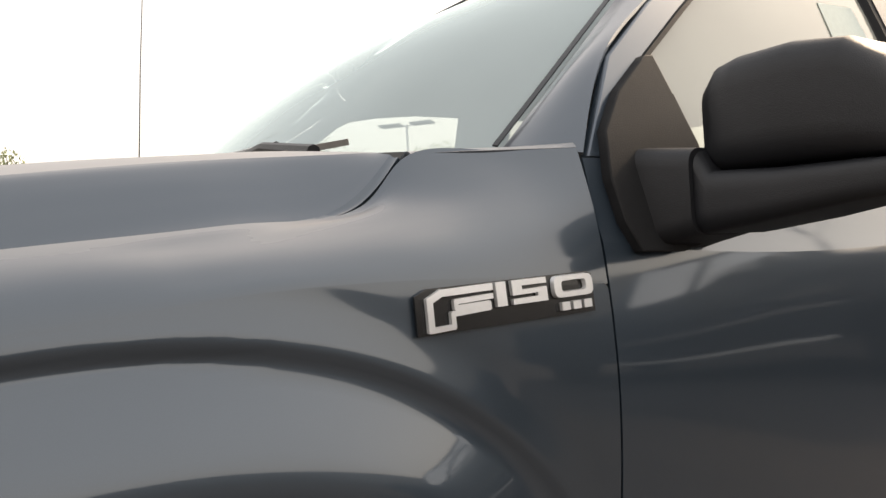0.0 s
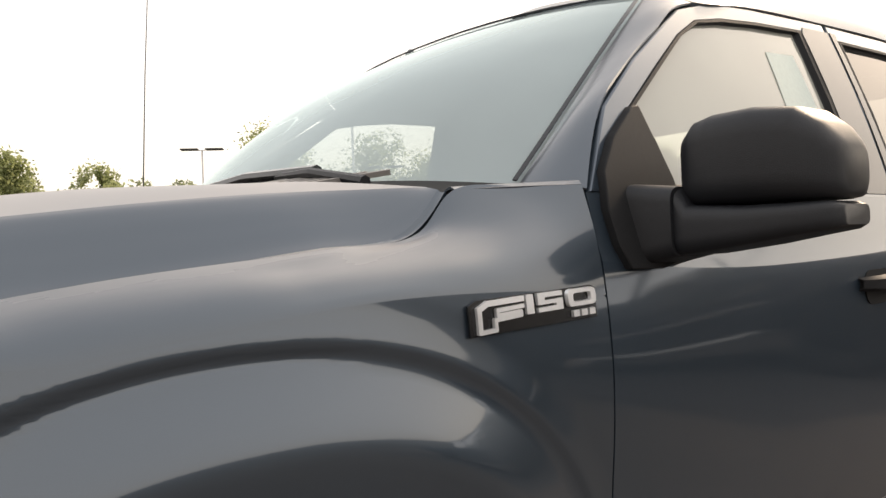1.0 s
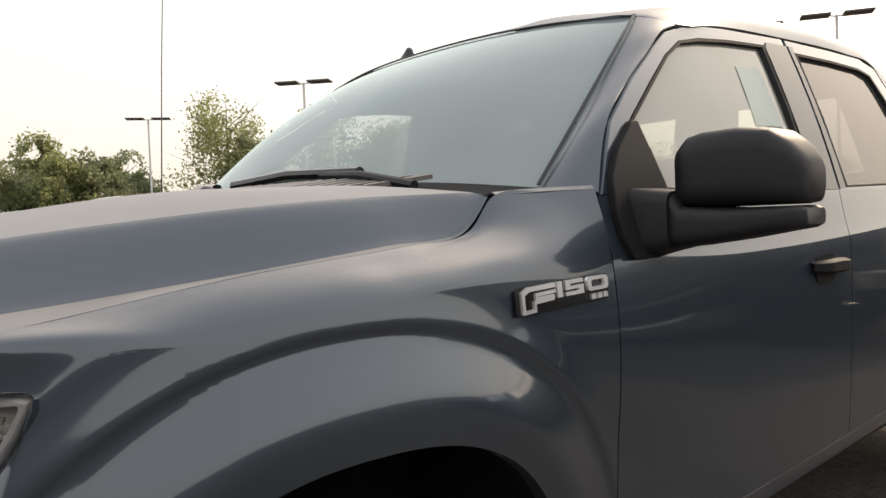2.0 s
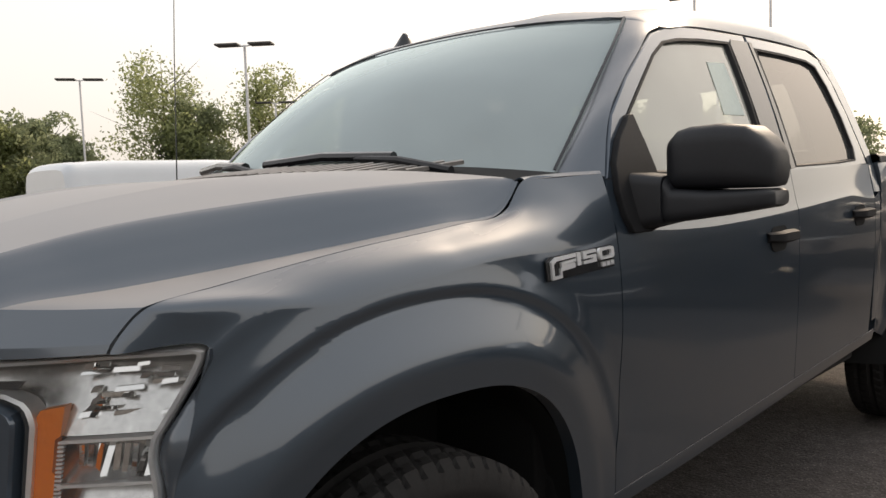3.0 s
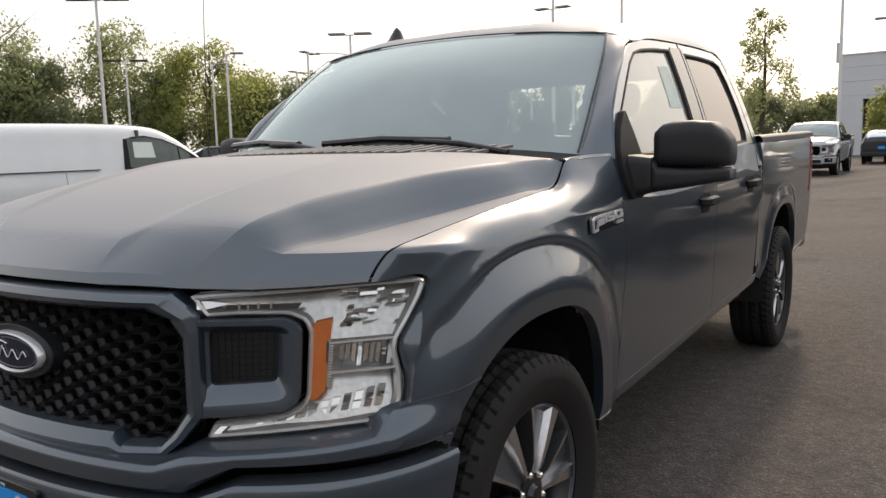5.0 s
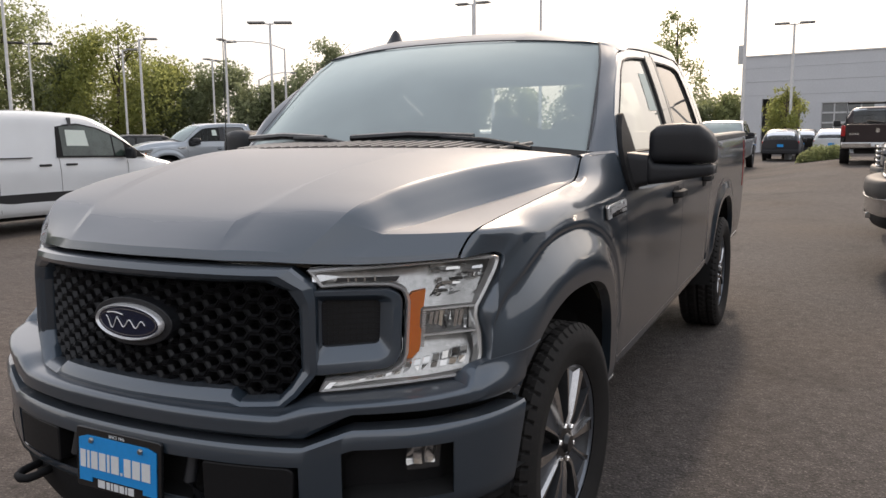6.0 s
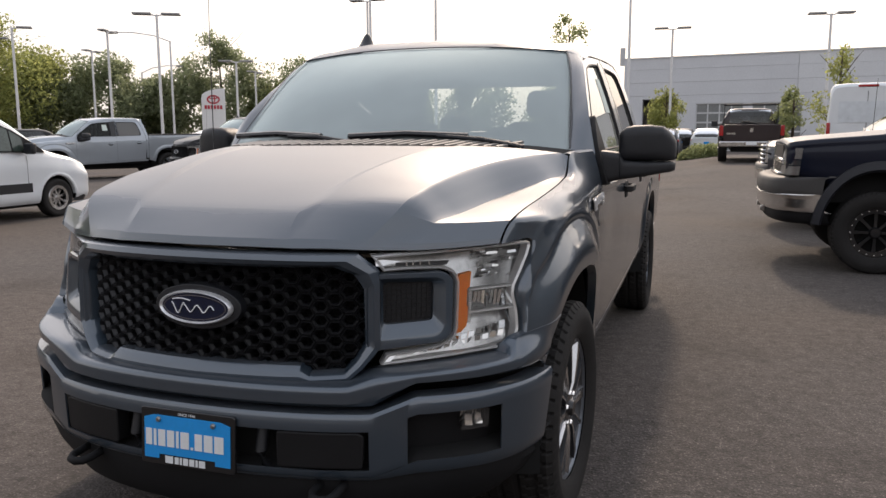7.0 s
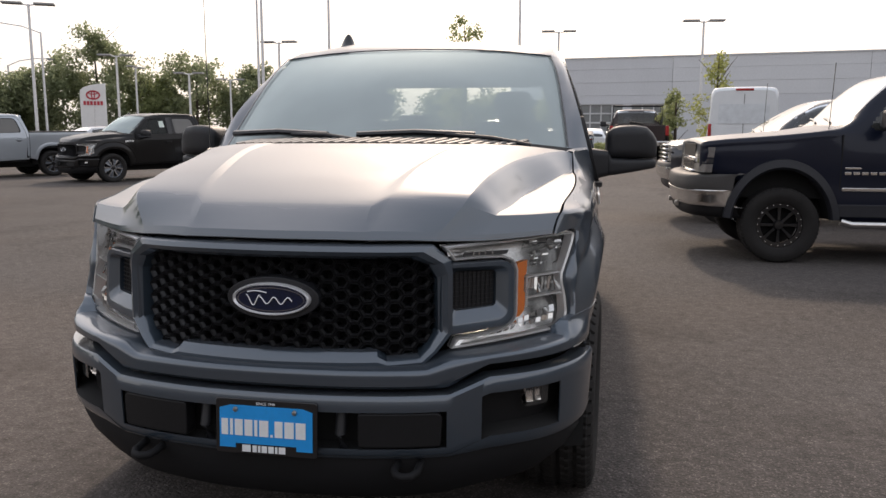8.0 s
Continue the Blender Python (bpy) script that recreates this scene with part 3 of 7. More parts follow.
def leaf_mat(name, a, b):
    m = mat(name, a, 0.6, vary=0.3, scale=0.8, fine=5, second=b, spec=0.3)
    n, l = m.node_tree.nodes, m.node_tree.links
    bs = n["Principled BSDF"]
    geo, hsv, rg = n.new("ShaderNodeNewGeometry"), n.new("ShaderNodeHueSaturation"), n.new("ShaderNodeMapRange")
    src = bs.inputs["Base Color"].links[0].from_socket
    rg.inputs["To Min"].default_value, rg.inputs["To Max"].default_value = 0.82, 1.22
    l.new(geo.outputs["Random Per Island"], rg.inputs["Value"])
    l.new(rg.outputs[0], hsv.inputs["Value"])
    l.new(src, hsv.inputs["Color"])
    l.new(hsv.outputs["Color"], bs.inputs["Base Color"])
    tl, mx = n.new("ShaderNodeBsdfTranslucent"), n.new("ShaderNodeMixShader")
    mx.inputs[0].default_value = 0.74
    l.new(hsv.outputs["Color"], tl.inputs["Color"])
    l.new(bs.outputs[0], mx.inputs[1])
    l.new(tl.outputs[0], mx.inputs[2])
    l.new(mx.outputs[0], n["Material Output"].inputs["Surface"])
    return m


# Leaf colours are lifted: smoky haze in the air is put into them.
LEAF = leaf_mat("poplar_leaf", (0.38, 0.41, 0.20), (0.27, 0.30, 0.145))
LEAF_DARK = leaf_mat("dark_leaf", (0.34, 0.375, 0.22), (0.24, 0.27, 0.16))
LEAF_YELLOW = leaf_mat("yellowing_leaf", (0.42, 0.43, 0.14), (0.29, 0.32, 0.13))


def tree(x, y, h, width, leaf, seed, base=0.12, open_top=0.35, leaves=4200, size=0.20, label="leafy deciduous tree with an uneven crown", name="tree"):
    rnd = random.Random(seed)
    root = new(name)
    tagged(root, label, "tree", "trees round the lot")
    bm = bmesh.new()
    limbs = []

    def limb(p0, p1, r0, r1, seg=7):
        n = 5
        pts = [p0.lerp(p1, i / (n - 1)) + Vector((rnd.uniform(-1, 1), rnd.uniform(-1, 1), 0)) * (0.012 * h if 0 < i < n - 1 else 0) for i in range(n)]
        rings = []
        for i, c in enumerate(pts):
            r = r0 + (r1 - r0) * i / (n - 1)
            rings.append([bm.verts.new(c + Vector((r * math.cos(2 * math.pi * k / seg), r * math.sin(2 * math.pi * k / seg), 0))) for k in range(seg)])
        for a, b in zip(rings, rings[1:]):
            for k in range(seg):
                bm.faces.new((a[k], a[(k + 1) % seg], b[(k + 1) % seg], b[k]))
        limbs.append((p0, p1))
    top = Vector((rnd.uniform(-.05, .05) * width, rnd.uniform(-.05, .05) * width, h * 0.93))
    limb(Vector((0, 0, -0.1)), top, 0.018 * h + 0.03, 0.015)
    for k in range(13):
        f = rnd.uniform(base + 0.05, 0.85)
        a = rnd.uniform(0, 2 * math.pi)
        reach = width * 0.5 * rnd.uniform(0.6, 1.0) * math.sin(math.pi * min(1, (f - base) / (1 - base) * 0.8 + 0.2)) ** 0.7
        s = top * f
        limb(s, s + Vector((reach * math.cos(a), reach * math.sin(a), h * rnd.uniform(0.08, 0.22))), 0.007 * h, 0.008, 5)
    part("trunk", bm, BARK, root, smooth=60)
    # leaves in uneven lobes round the limbs, with gaps between them
    V, F = [], []
    ox, oy, oz = (rnd.uniform(0, 50) for _ in range(3))
    lobes = []
    span = h * (1 - base)
    for k in range(int(16 + 1.4 * h)):
        f = (k + rnd.random()) / (16 + 1.4 * h)
        a = rnd.uniform(0, 2 * math.pi)
        env = min(1, (0.30 + 2.6 * f) if f < 0.27 else 1.0) * (1 - max(0, f - 0.45) / 0.55 * 0.72) ** 0.8
        reach = 0.36 * width * env * rnd.uniform(0.45, 1.1)
        size_l = width * rnd.uniform(0.12, 0.21) * (0.65 + 0.35 * env)
        lobes.append((Vector((reach * math.cos(a), reach * math.sin(a), h * base + size_l * 0.7 + (span - 1.6 * size_l) * f)), size_l))
    total = sum(r ** 2 for _, r in lobes)
    for c, rl in lobes:
        for _ in range(int(leaves * rl ** 2 / total)):
            d = Vector((rnd.gauss(0, 1), rnd.gauss(0, 1), rnd.gauss(0, 1.15))).normalized() * rl * (rnd.random() ** 0.45) * rnd.choice((1, 1, 1, 1.25))
            p = c + d
            if noise.noise(Vector((p.x + ox, p.y + oy, p.z + oz)) * (6.0 / width)) < -0.16:
                continue
            u = Vector((rnd.gauss(0, 1), rnd.gauss(0, 1), rnd.gauss(0, 1))).normalized()
            v = u.cross(Vector((rnd.gauss(0, 1), rnd.gauss(0, 1), rnd.gauss(0, 1)))).normalized()
            s = size * rnd.uniform(0.6, 1.5)
            b = len(V)
            V += [p - u * s, p + v * s * 0.5, p + u * s, p - v * s * 0.5]
            F.append((b, b + 1, b + 2, b + 3))
    mesh_ob("crown", V, F, leaf, root, smooth=0)
    root.matrix_world = pose(x, y, ground_z(x, y), 0, 0, rnd.uniform(0, 360))
    return root


for k, (x, y, h, w, lf, base, n, s) in enumerate((
        (-60.0, 32.0, 13.2, 9.0, LEAF, 0.05, 3600, .26), (-57.5, 33.6, 9.6, 6.2, LEAF_DARK, 0.02, 6500, .26), (-63.5, 24.0, 8.4, 6.4, LEAF_DARK, 0.02, 6500, .26), (-66.0, 18.5, 9.8, 6.0, LEAF, 0.03, 5000, .26),
        (-55.9, 38.6, 12.8, 7.6, LEAF, 0.06, 4200, .25), (-54.2, 41.6, 8.4, 5.2, LEAF_DARK, 0.03, 5000, .25), (-51.2, 44.2, 11.2, 9.6, LEAF_YELLOW, 0.03, 9500, .24), (-48.2, 47.4, 7.4, 4.6, LEAF_DARK, 0.03, 4200, .24),
        (-45.2, 50.4, 8.0, 6.6, LEAF_DARK, 0.03, 6000, .24), (-41.8, 53.4, 6.8, 4.6, LEAF_DARK, 0.03, 4500, .24), (-38.0, 56.0, 9.9, 6.8, LEAF_DARK, 0.04, 6500, .24), (-34.8, 58.0, 6.2, 4.4, LEAF, 0.03, 3800, .24),
        (-31.6, 59.8, 8.2, 5.6, LEAF_DARK, 0.04, 5200, .24), (-27.3, 61.9, 7.3, 4.6, LEAF_DARK, 0.04, 4200, .24), (-23.8, 63.6, 6.0, 4.6, LEAF, 0.04, 3600, .24),
        (-70.0, 8.0, 12.4, 7.5, LEAF_DARK, 0.02, 5000, .28), (-72.0, -2.0, 11.0, 7.5, LEAF, 0.02, 5000, .28), (-57.2, 10.9, 9.4, 5.0, LEAF, 0.02, 4000, .24), (-56.8, 13.4, 6.8, 4.4, LEAF_DARK, 0.02, 3600, .24), (-55.9, 16.7, 7.6, 4.6, LEAF, 0.02, 3800, .24), (-57.0, 20.0, 7.7, 4.8, LEAF_DARK, 0.02, 4200, .24), (-20.0, 70.0, 7.0, 6.0, LEAF_DARK, 0.02, 3600, .28), (-13.0, 74.0, 6.0, 6.0, LEAF_DARK, 0.02, 3600, .28), (-8.5, 76.0, 5.4, 5.0, LEAF, 0.02, 3000, .28))):
    tree(x, y, h, w * 1.45, lf, 100 + k, base=base * 0.5, leaves=int(n * 3.2), size=s * 0.60)
tree(-3.95, 28.2, 5.9, 2.5, LEAF, 7, base=0.16, leaves=5200, size=0.059, label="slender young tree with thin foliage")
tree(5.2, 27.0, 3.9, 1.9, LEAF_YELLOW, 8, base=0.12, leaves=3800, size=0.052, label="young tree turning yellow")
tree(3.9, 27.6, 2.7, 1.7, LEAF, 9, base=0.12, leaves=3200, size=0.052, label="low young green tree")
tree(-1.35, 46.0, 4.2, 2.8, LEAF_YELLOW, 10, base=0.2, leaves=4200, size=0.08, label="young tree turning yellow")

# low planting at the far edge of the lot
bushes = []
rnd = random.Random(5)
for bx, by, r in ((0.75, 33.6, 0.62), (1.35, 33.8, 0.55), (0.3, 34.0, 0.4)):
    V, F = [], []
    for k in range(900):
        d = Vector((rnd.gauss(0, 1), rnd.gauss(0, 1), abs(rnd.gauss(0, 1)))).normalized() * r * rnd.random() ** 0.4
        p = Vector((0, 0, 0)) + Vector((d.x, d.y, d.z * 1.05))
        u = Vector((rnd.gauss(0, 1), rnd.gauss(0, 1), rnd.gauss(0, 1))).normalized()
        v = u.cross(Vector((rnd.gauss(0, 1), rnd.gauss(0, 1), rnd.gauss(0, 1)))).normalized()
        s = rnd.uniform(0.04, 0.10)
        b = len(V)
        V += [p - u * s, p + v * s * 0.5, p + u * s, p - v * s * 0.5]
        F.append((b, b + 1, b + 2, b + 3))
    bush = mesh_ob("bush", V, F, LEAF, None, smooth=0)
    tagged(bush, "low rounded green bush at the edge of the lot", "bush", "bushes at the lot's edge")
    bush.location = (bx, by, ground_z(bx, by))


# ---- the pickup truck ----
# x across (driver's side positive), y from the front bumper to the rear, z up. The body stands a little higher at the rear.
HUB_F, HUB_R, HUB_Z, TYRE_R = 0.96, 4.643, 0.40, 0.405
x_shoulder = curve_at([0.30, 0.40, 0.44, 0.55, 0.62, 0.74, 0.95, 1.20, 1.65, 3.0, 6.0],
                      [0.85, 0.885, 0.898, 0.921, 0.942, 0.957, 0.971, 0.980, 0.985, 0.985, 0.978])
z_shoulder = curve_at([0.30, 0.55, 0.575, 0.62, 0.74, 0.95, 1.2, 1.4, 1.6, 1.8, 2.1, 2.5, 3.0, 3.5, 3.93, 3.945, 4.5, 6.0],
                      [1.08, 1.085, 1.11, 1.14, 1.175, 1.205, 1.226, 1.226, 1.214, 1.194, 1.180, 1.184, 1.203, 1.228, 1.24, 1.305, 1.318, 1.355])
bow = curve_at([-0.2, 0.0, 0.04, 0.09, 0.14, 0.19, 0.28, 0.42, 0.60, 0.72, 0.80, 0.95],
               [-0.08, 0.0, 0.006, 0.0120, 0.0160, 0.0182, 0.0155, 0.002, -0.011, -0.022, -0.045, -0.10])
bow_door = curve_at([-0.2, 0.0, 0.04, 0.10, 0.20, 0.30, 0.45, 0.60, 0.72, 0.80, 0.95],
                    [-0.08, 0.0, 0.002, 0.0035, 0.0035, 0.001, -0.005, -0.013, -0.022, -0.045, -0.10])
# the flare: an upright lip, a face that leans back, and a narrow undercut where the body meets it
flare = curve_at([-0.5, 0.0, 0.16, 0.32, 0.37, 0.43, 0.60, 0.80, 0.885, 0.91, 0.945, 0.985, 1.02, 1.10, 1.25, 1.4],
                 [0.036, 0.036, 0.0375, 0.039, 0.0375, 0.034, 0.021, 0.0055, 0.0, -0.002, -0.0005, 0.0035, 0.005, 0.003, 0.0, 0.0])
z_rocker = lambda y: 0.455 + 0.036 * (y - 1.4)  # noqa: E731
z_belt = lambda y: 1.318 + 0.014 * (y - 1.65)  # noqa: E731


def oval_r(a, b, th, e):
    c, s = abs(math.cos(th)) / a, abs(math.sin(th)) / b
    return 1.0 / (c**e + s**e) ** (1 / e)


def arch_radii(front, th):
    """The wheel arch's lip and the crease round it, from the arch's centre at the angle th."""
    return (oval_r(0.488, 0.532, th, 2.4), oval_r(0.695, 0.727, th, 2.2)) if front else (oval_r(0.49, 0.53, th, 2.6), oval_r(0.60, 0.66, th, 2.5))


ARCH_F, ARCH_R = (1.0, 0.40), (4.655, 0.43)


def side_x(y, z, flared=True):
    q, w = z_shoulder(y) - z, smoothstep((y - 1.5) / 0.7)
    x = float(x_shoulder(y) + (1 - w) * bow(q) + w * bow_door(q))
    if flared:
        for front, (cy, cz) in ((True, ARCH_F), (False, ARCH_R)):
            r = math.hypot(y - cy, z - cz)
            if r < 1.1 and z > 0.3:
                lip, crease = arch_radii(front, math.atan2(z - cz, y - cy))
                d, th = float(flare((r - lip) / (crease - lip))), math.atan2(z - cz, y - cy)
                if not front:
                    d *= 0.4
                elif th < 1.3:
                    d *= 0.55 + 0.45 * float(smoothstep((th - 0.3) / 0.9))
                x += d
    return x


def cabin_x(y, z):
    """The slope of the cab's side over the belt line."""
    q = z - 1.355 - 0.012 * (y - 1.65)
    return 0.948 - 0.26 * q - 0.16 * q * q


def side_panel(name, outer, front, material, parent, side, n=120, rows=36):
    """A body side with a wheel arch cut into it: outer is the open line from the arch's front foot over the top to its rear foot."""
    cy, cz = ARCH_F if front else ARCH_R
    line = resample(outer, n, closed=False)
    levels = [0, .03, .07, .11, .16, .22, .3, .4, .5, .6, .7, .8, .9, .96, 1.0, 1.03, 1.07, 1.12, 1.16, 1.2, 1.26]
    P = []
    for y, z in line:
        th = math.atan2(z - cz, y - cy)
        lip, crease = arch_radii(front, th)
        far = math.hypot(y - cy, z - cz)
        last = max(0.02, (far - lip) / (crease - lip))
        cut = min(1.26, last * 0.97)
        steps = [v * cut / 1.26 if last < 1.3 else v for v in levels]
        steps += list(np.linspace(steps[-1], last, rows - len(levels) + 1)[1:])
        row = []
        for v in steps:
            r = lip + v * (crease - lip)
            a, b = cy + r * math.cos(th), cz + r * math.sin(th)
            row.append((side * side_x(a, b), a, b))
        first = row[0]
        P.append([(first[0] - side * 0.035, first[1], first[2])] + row)
    return grid_ob(name, np.array(P), material, parent, out=(side, 0, 0), thick=0.004)


def strip_panel(name, y0, y1, zlo, zhi, fx, material, parent, side, ny=24, nz=28, thick=0.004, label=""):
    """A panel between two upright edges y0(z), y1(z) from zlo(y) up to zhi(y)."""
    P = []
    for i in range(nz):
        s, row = i / (nz - 1), []
        for j in range(ny):
            t = j / (ny - 1)
            ym = y0(0.9) + (y1(0.9) - y0(0.9)) * t
            z = zlo(ym) + (zhi(ym) - zlo(ym)) * s
            y = y0(z) + (y1(z) - y0(z)) * t
            row.append((side * fx(y, z), y, z))
        P.append(row)
    return grid_ob(name, np.array(P), material, parent, out=(side, 0, 0), thick=thick, label=label)


front_y = curve_at([0, 0.15, 0.3, 0.45, 0.55, 0.65, 0.74, 0.82, 0.90, 0.96], [0.060, 0.067, 0.088, 0.135, 0.186, 0.245, 0.308, 0.372, 0.442, 0.52])


def front_place(side=1, lean=0.22):
    """Puts (x, z, offset inwards) onto the curved front of the truck."""
    def place(a, b, off):
        x = abs(a)
        y = float(front_y(x)) + lean * (b - 0.77) * min(1, max(0, (x - 0.55) / 0.35)) + 0.02 * (b - 0.77)
        slope = float(front_y(x + 0.01) - front_y(x - 0.01)) / 0.02
        k = math.hypot(1, slope)
        return (side * (a - math.copysign(1, a) * off * slope / k), y + off / k, b)
    return place


bumper_xy = smooth_line([(0.0, -0.005), (0.25, 0.008), (0.45, 0.045), (0.60, 0.098), (0.74, 0.172), (0.86, 0.268), (0.945, 0.395), (0.985, 0.53), (0.992, 0.63)], 200)
BUMP_S = np.r_[0, np.cumsum(np.linalg.norm(np.diff(bumper_xy, axis=0), axis=1))]


def bumper_place(side=1):
    """Puts (way along the bumper, z, offset inwards) onto the bumper's face."""
    def place(a, b, off):
        s = abs(a)
        x, y = np.interp(s, BUMP_S, bumper_xy[:, 0]), np.interp(s, BUMP_S, bumper_xy[:, 1])
        dx = np.interp(s + 0.01, BUMP_S, bumper_xy[:, 0]) - np.interp(s - 0.01, BUMP_S, bumper_xy[:, 0])
        dy = np.interp(s + 0.01, BUMP_S, bumper_xy[:, 1]) - np.interp(s - 0.01, BUMP_S, bumper_xy[:, 1])
        k = math.hypot(dx, dy) or 1
        return (math.copysign(1, a) * side * (x - off * dy / k), y + off * dx / k, b)
    return place


def smooth01(t):
    t = min(1.0, max(0.0, t))
    return t * t * (3 - 2 * t)


def along(x):
    """The way along the bumper at which it is x from the middle."""
    return float(np.interp(x, bumper_xy[:, 0], BUMP_S))


def tyre_mesh(parent, r=TYRE_R, half=0.135, rim=0.262, chunky=0.013, seg=336):
    prof = [(rim, -half * 0.80), (rim + 0.03, -half * 0.95), (r * 0.86, -half * 1.0), (r * 0.945, -half * 0.93), (r * 0.975, -half * 0.84)]
    tread = np.linspace(-0.80, 0.80, 15)
    prof += [(r * (1 - 0.012 * abs(t) ** 3), half * t) for t in tread]
    prof += [(r * 0.975, half * 0.84), (r * 0.945, half * 0.93), (r * 0.86, half * 1.0), (rim + 0.075, half * 1.0), (rim + 0.07, half * 0.99),
             (rim + 0.03, half * 0.95), (rim, half * 0.80)]
    first, last = 4, 4 + len(tread)

    every = max(3, seg // 56)

    def wobble(k, j):
        if first < j <= last:
            t = j - first
            if t in (4, 8, 12):
                return -chunky
            if (k + (t if t < 8 else 16 - t)) % every == 0 and t in (1, 2, 3, 5, 6, 10, 11, 13, 14, 15):
                return -chunky * 0.7
        if j in (first, last + 1) and (k + 1) % every == 0:
            return -chunky * 1.1
        return 0
    return revolve("tyre", prof, RUBBER, parent, seg=seg, wobble=wobble, smooth=30)


def alloy_rim(parent, R=0.266, spokes=6, face=0.105):
    rim = revolve("rim", [(R, -0.11), (R - 0.03, -0.10), (R - 0.045, 0.0), (R - 0.03, 0.080), (R - 0.014, 0.094)], ALLOY_DARK, parent, seg=72)
    revolve("rim_lip", [(R - 0.014, 0.094), (R - 0.008, 0.101), (R - 0.003, 0.104), (R + 0.000, 0.102), (R + 0.004, 0.09)], ALLOY_POCKET, rim, seg=72)
    rows = ((0.048, 0.044, face - 0.010), (0.095, 0.060, face - 0.001), (0.16, 0.102, face - 0.001), (0.215, 0.142, face - 0.003), (R - 0.006, 0.176, face - 0.006))
    cross = ((-0.60, -0.055), (-0.52, 0.0), (-0.27, 0.0), (-0.20, -0.020), (0.38, -0.011), (0.43, 0.0), (0.52, 0.0), (0.60, -0.055))
    face_bm, dip_bm, wall_bm = bmesh.new(), bmesh.new(), bmesh.new()
    for i in range(spokes):
        a0 = 2 * math.pi * i / spokes
        for bm, cols in ((wall_bm, (0, 1)), (face_bm, (1, 2, 3)), (face_bm, (4, 5, 6)), (wall_bm, (6, 7)), (dip_bm, (3, 4))):
            vs = []
            for r, wd, x in rows:
                vs.append([bm.verts.new((x + cross[k][1] * min(1, r / 0.09), r * math.cos(a0) - wd * cross[k][0] * math.sin(a0), r * math.sin(a0) + wd * cross[k][0] * math.cos(a0))) for k in cols])
            for p, q in zip(vs, vs[1:]):
                for k in range(len(cols) - 1):
                    bm.faces.new((p[k], p[k + 1], q[k + 1], q[k]))
    part("spokes", face_bm, ALLOY, rim, smooth=25)
    part("wheel_web", wall_bm, ALLOY_DARK, rim, "dark painted flanks of the spokes", smooth=25)
    part("pocket", dip_bm, ALLOY_POCKET, rim, "silver painted hollows of the spokes", smooth=25)
    revolve("brake_disc", [(0.02, 0.0), (0.17, 0.0), (0.175, -0.02), (0.02, -0.03)], ALLOY_DARK, rim, seg=40)
    revolve("backing", [(0.01, -0.05), (R - 0.03, -0.05), (R - 0.03, -0.06), (0.01, -0.07)], DARK, rim, seg=40)
    revolve("hub_cap", [(0.0, face + 0.012), (0.026, face + 0.010), (0.034, face - 0.004), (0.062, face - 0.008), (0.068, face - 0.035)], PLASTIC_GLOSS, rim, seg=32)
    for i in range(6):
        a = 2 * math.pi * (i + 0.5) / 6
        nut = revolve("lug_nut", [(0.0, 0.022), (0.007, 0.022), (0.0105, 0.016), (0.0105, -0.01)], CHROME, rim, seg=6, smooth=0)
        nut.location = (face - 0.02, 0.062 * math.cos(a), 0.062 * math.sin(a))
    return rim


def make_wheel(parent, at, side, rim_builder=alloy_rim, **kw):
    w = new("wheel")
    w.parent = parent
    tyre_mesh(w, **kw)
    rim_builder(w)
    w.matrix_basis = pose(*at, 0, 0, 0 if side > 0 else 180) @ pose(0, 0, 0, 11 * side)
    return w


def crisp_net(cols, ubreaks, vbreaks, nu, nv):
    """A surface of smooth patches that meet in creases: the breaks are columns and rows of the net."""
    strips = []
    for (a, b), n in zip(zip(ubreaks, ubreaks[1:]), nu):
        blocks = []
        for (c, d), m in zip(zip(vbreaks, vbreaks[1:]), nv):
            block = net([col[c:d + 1] for col in cols[a:b + 1]], n, m)
            blocks.append(block if c == vbreaks[0] else block[:, 1:])
        strip = np.concatenate(blocks, axis=1)
        strips.append(strip if a == ubreaks[0] else strip[1:])
    return np.concatenate(strips, axis=0)


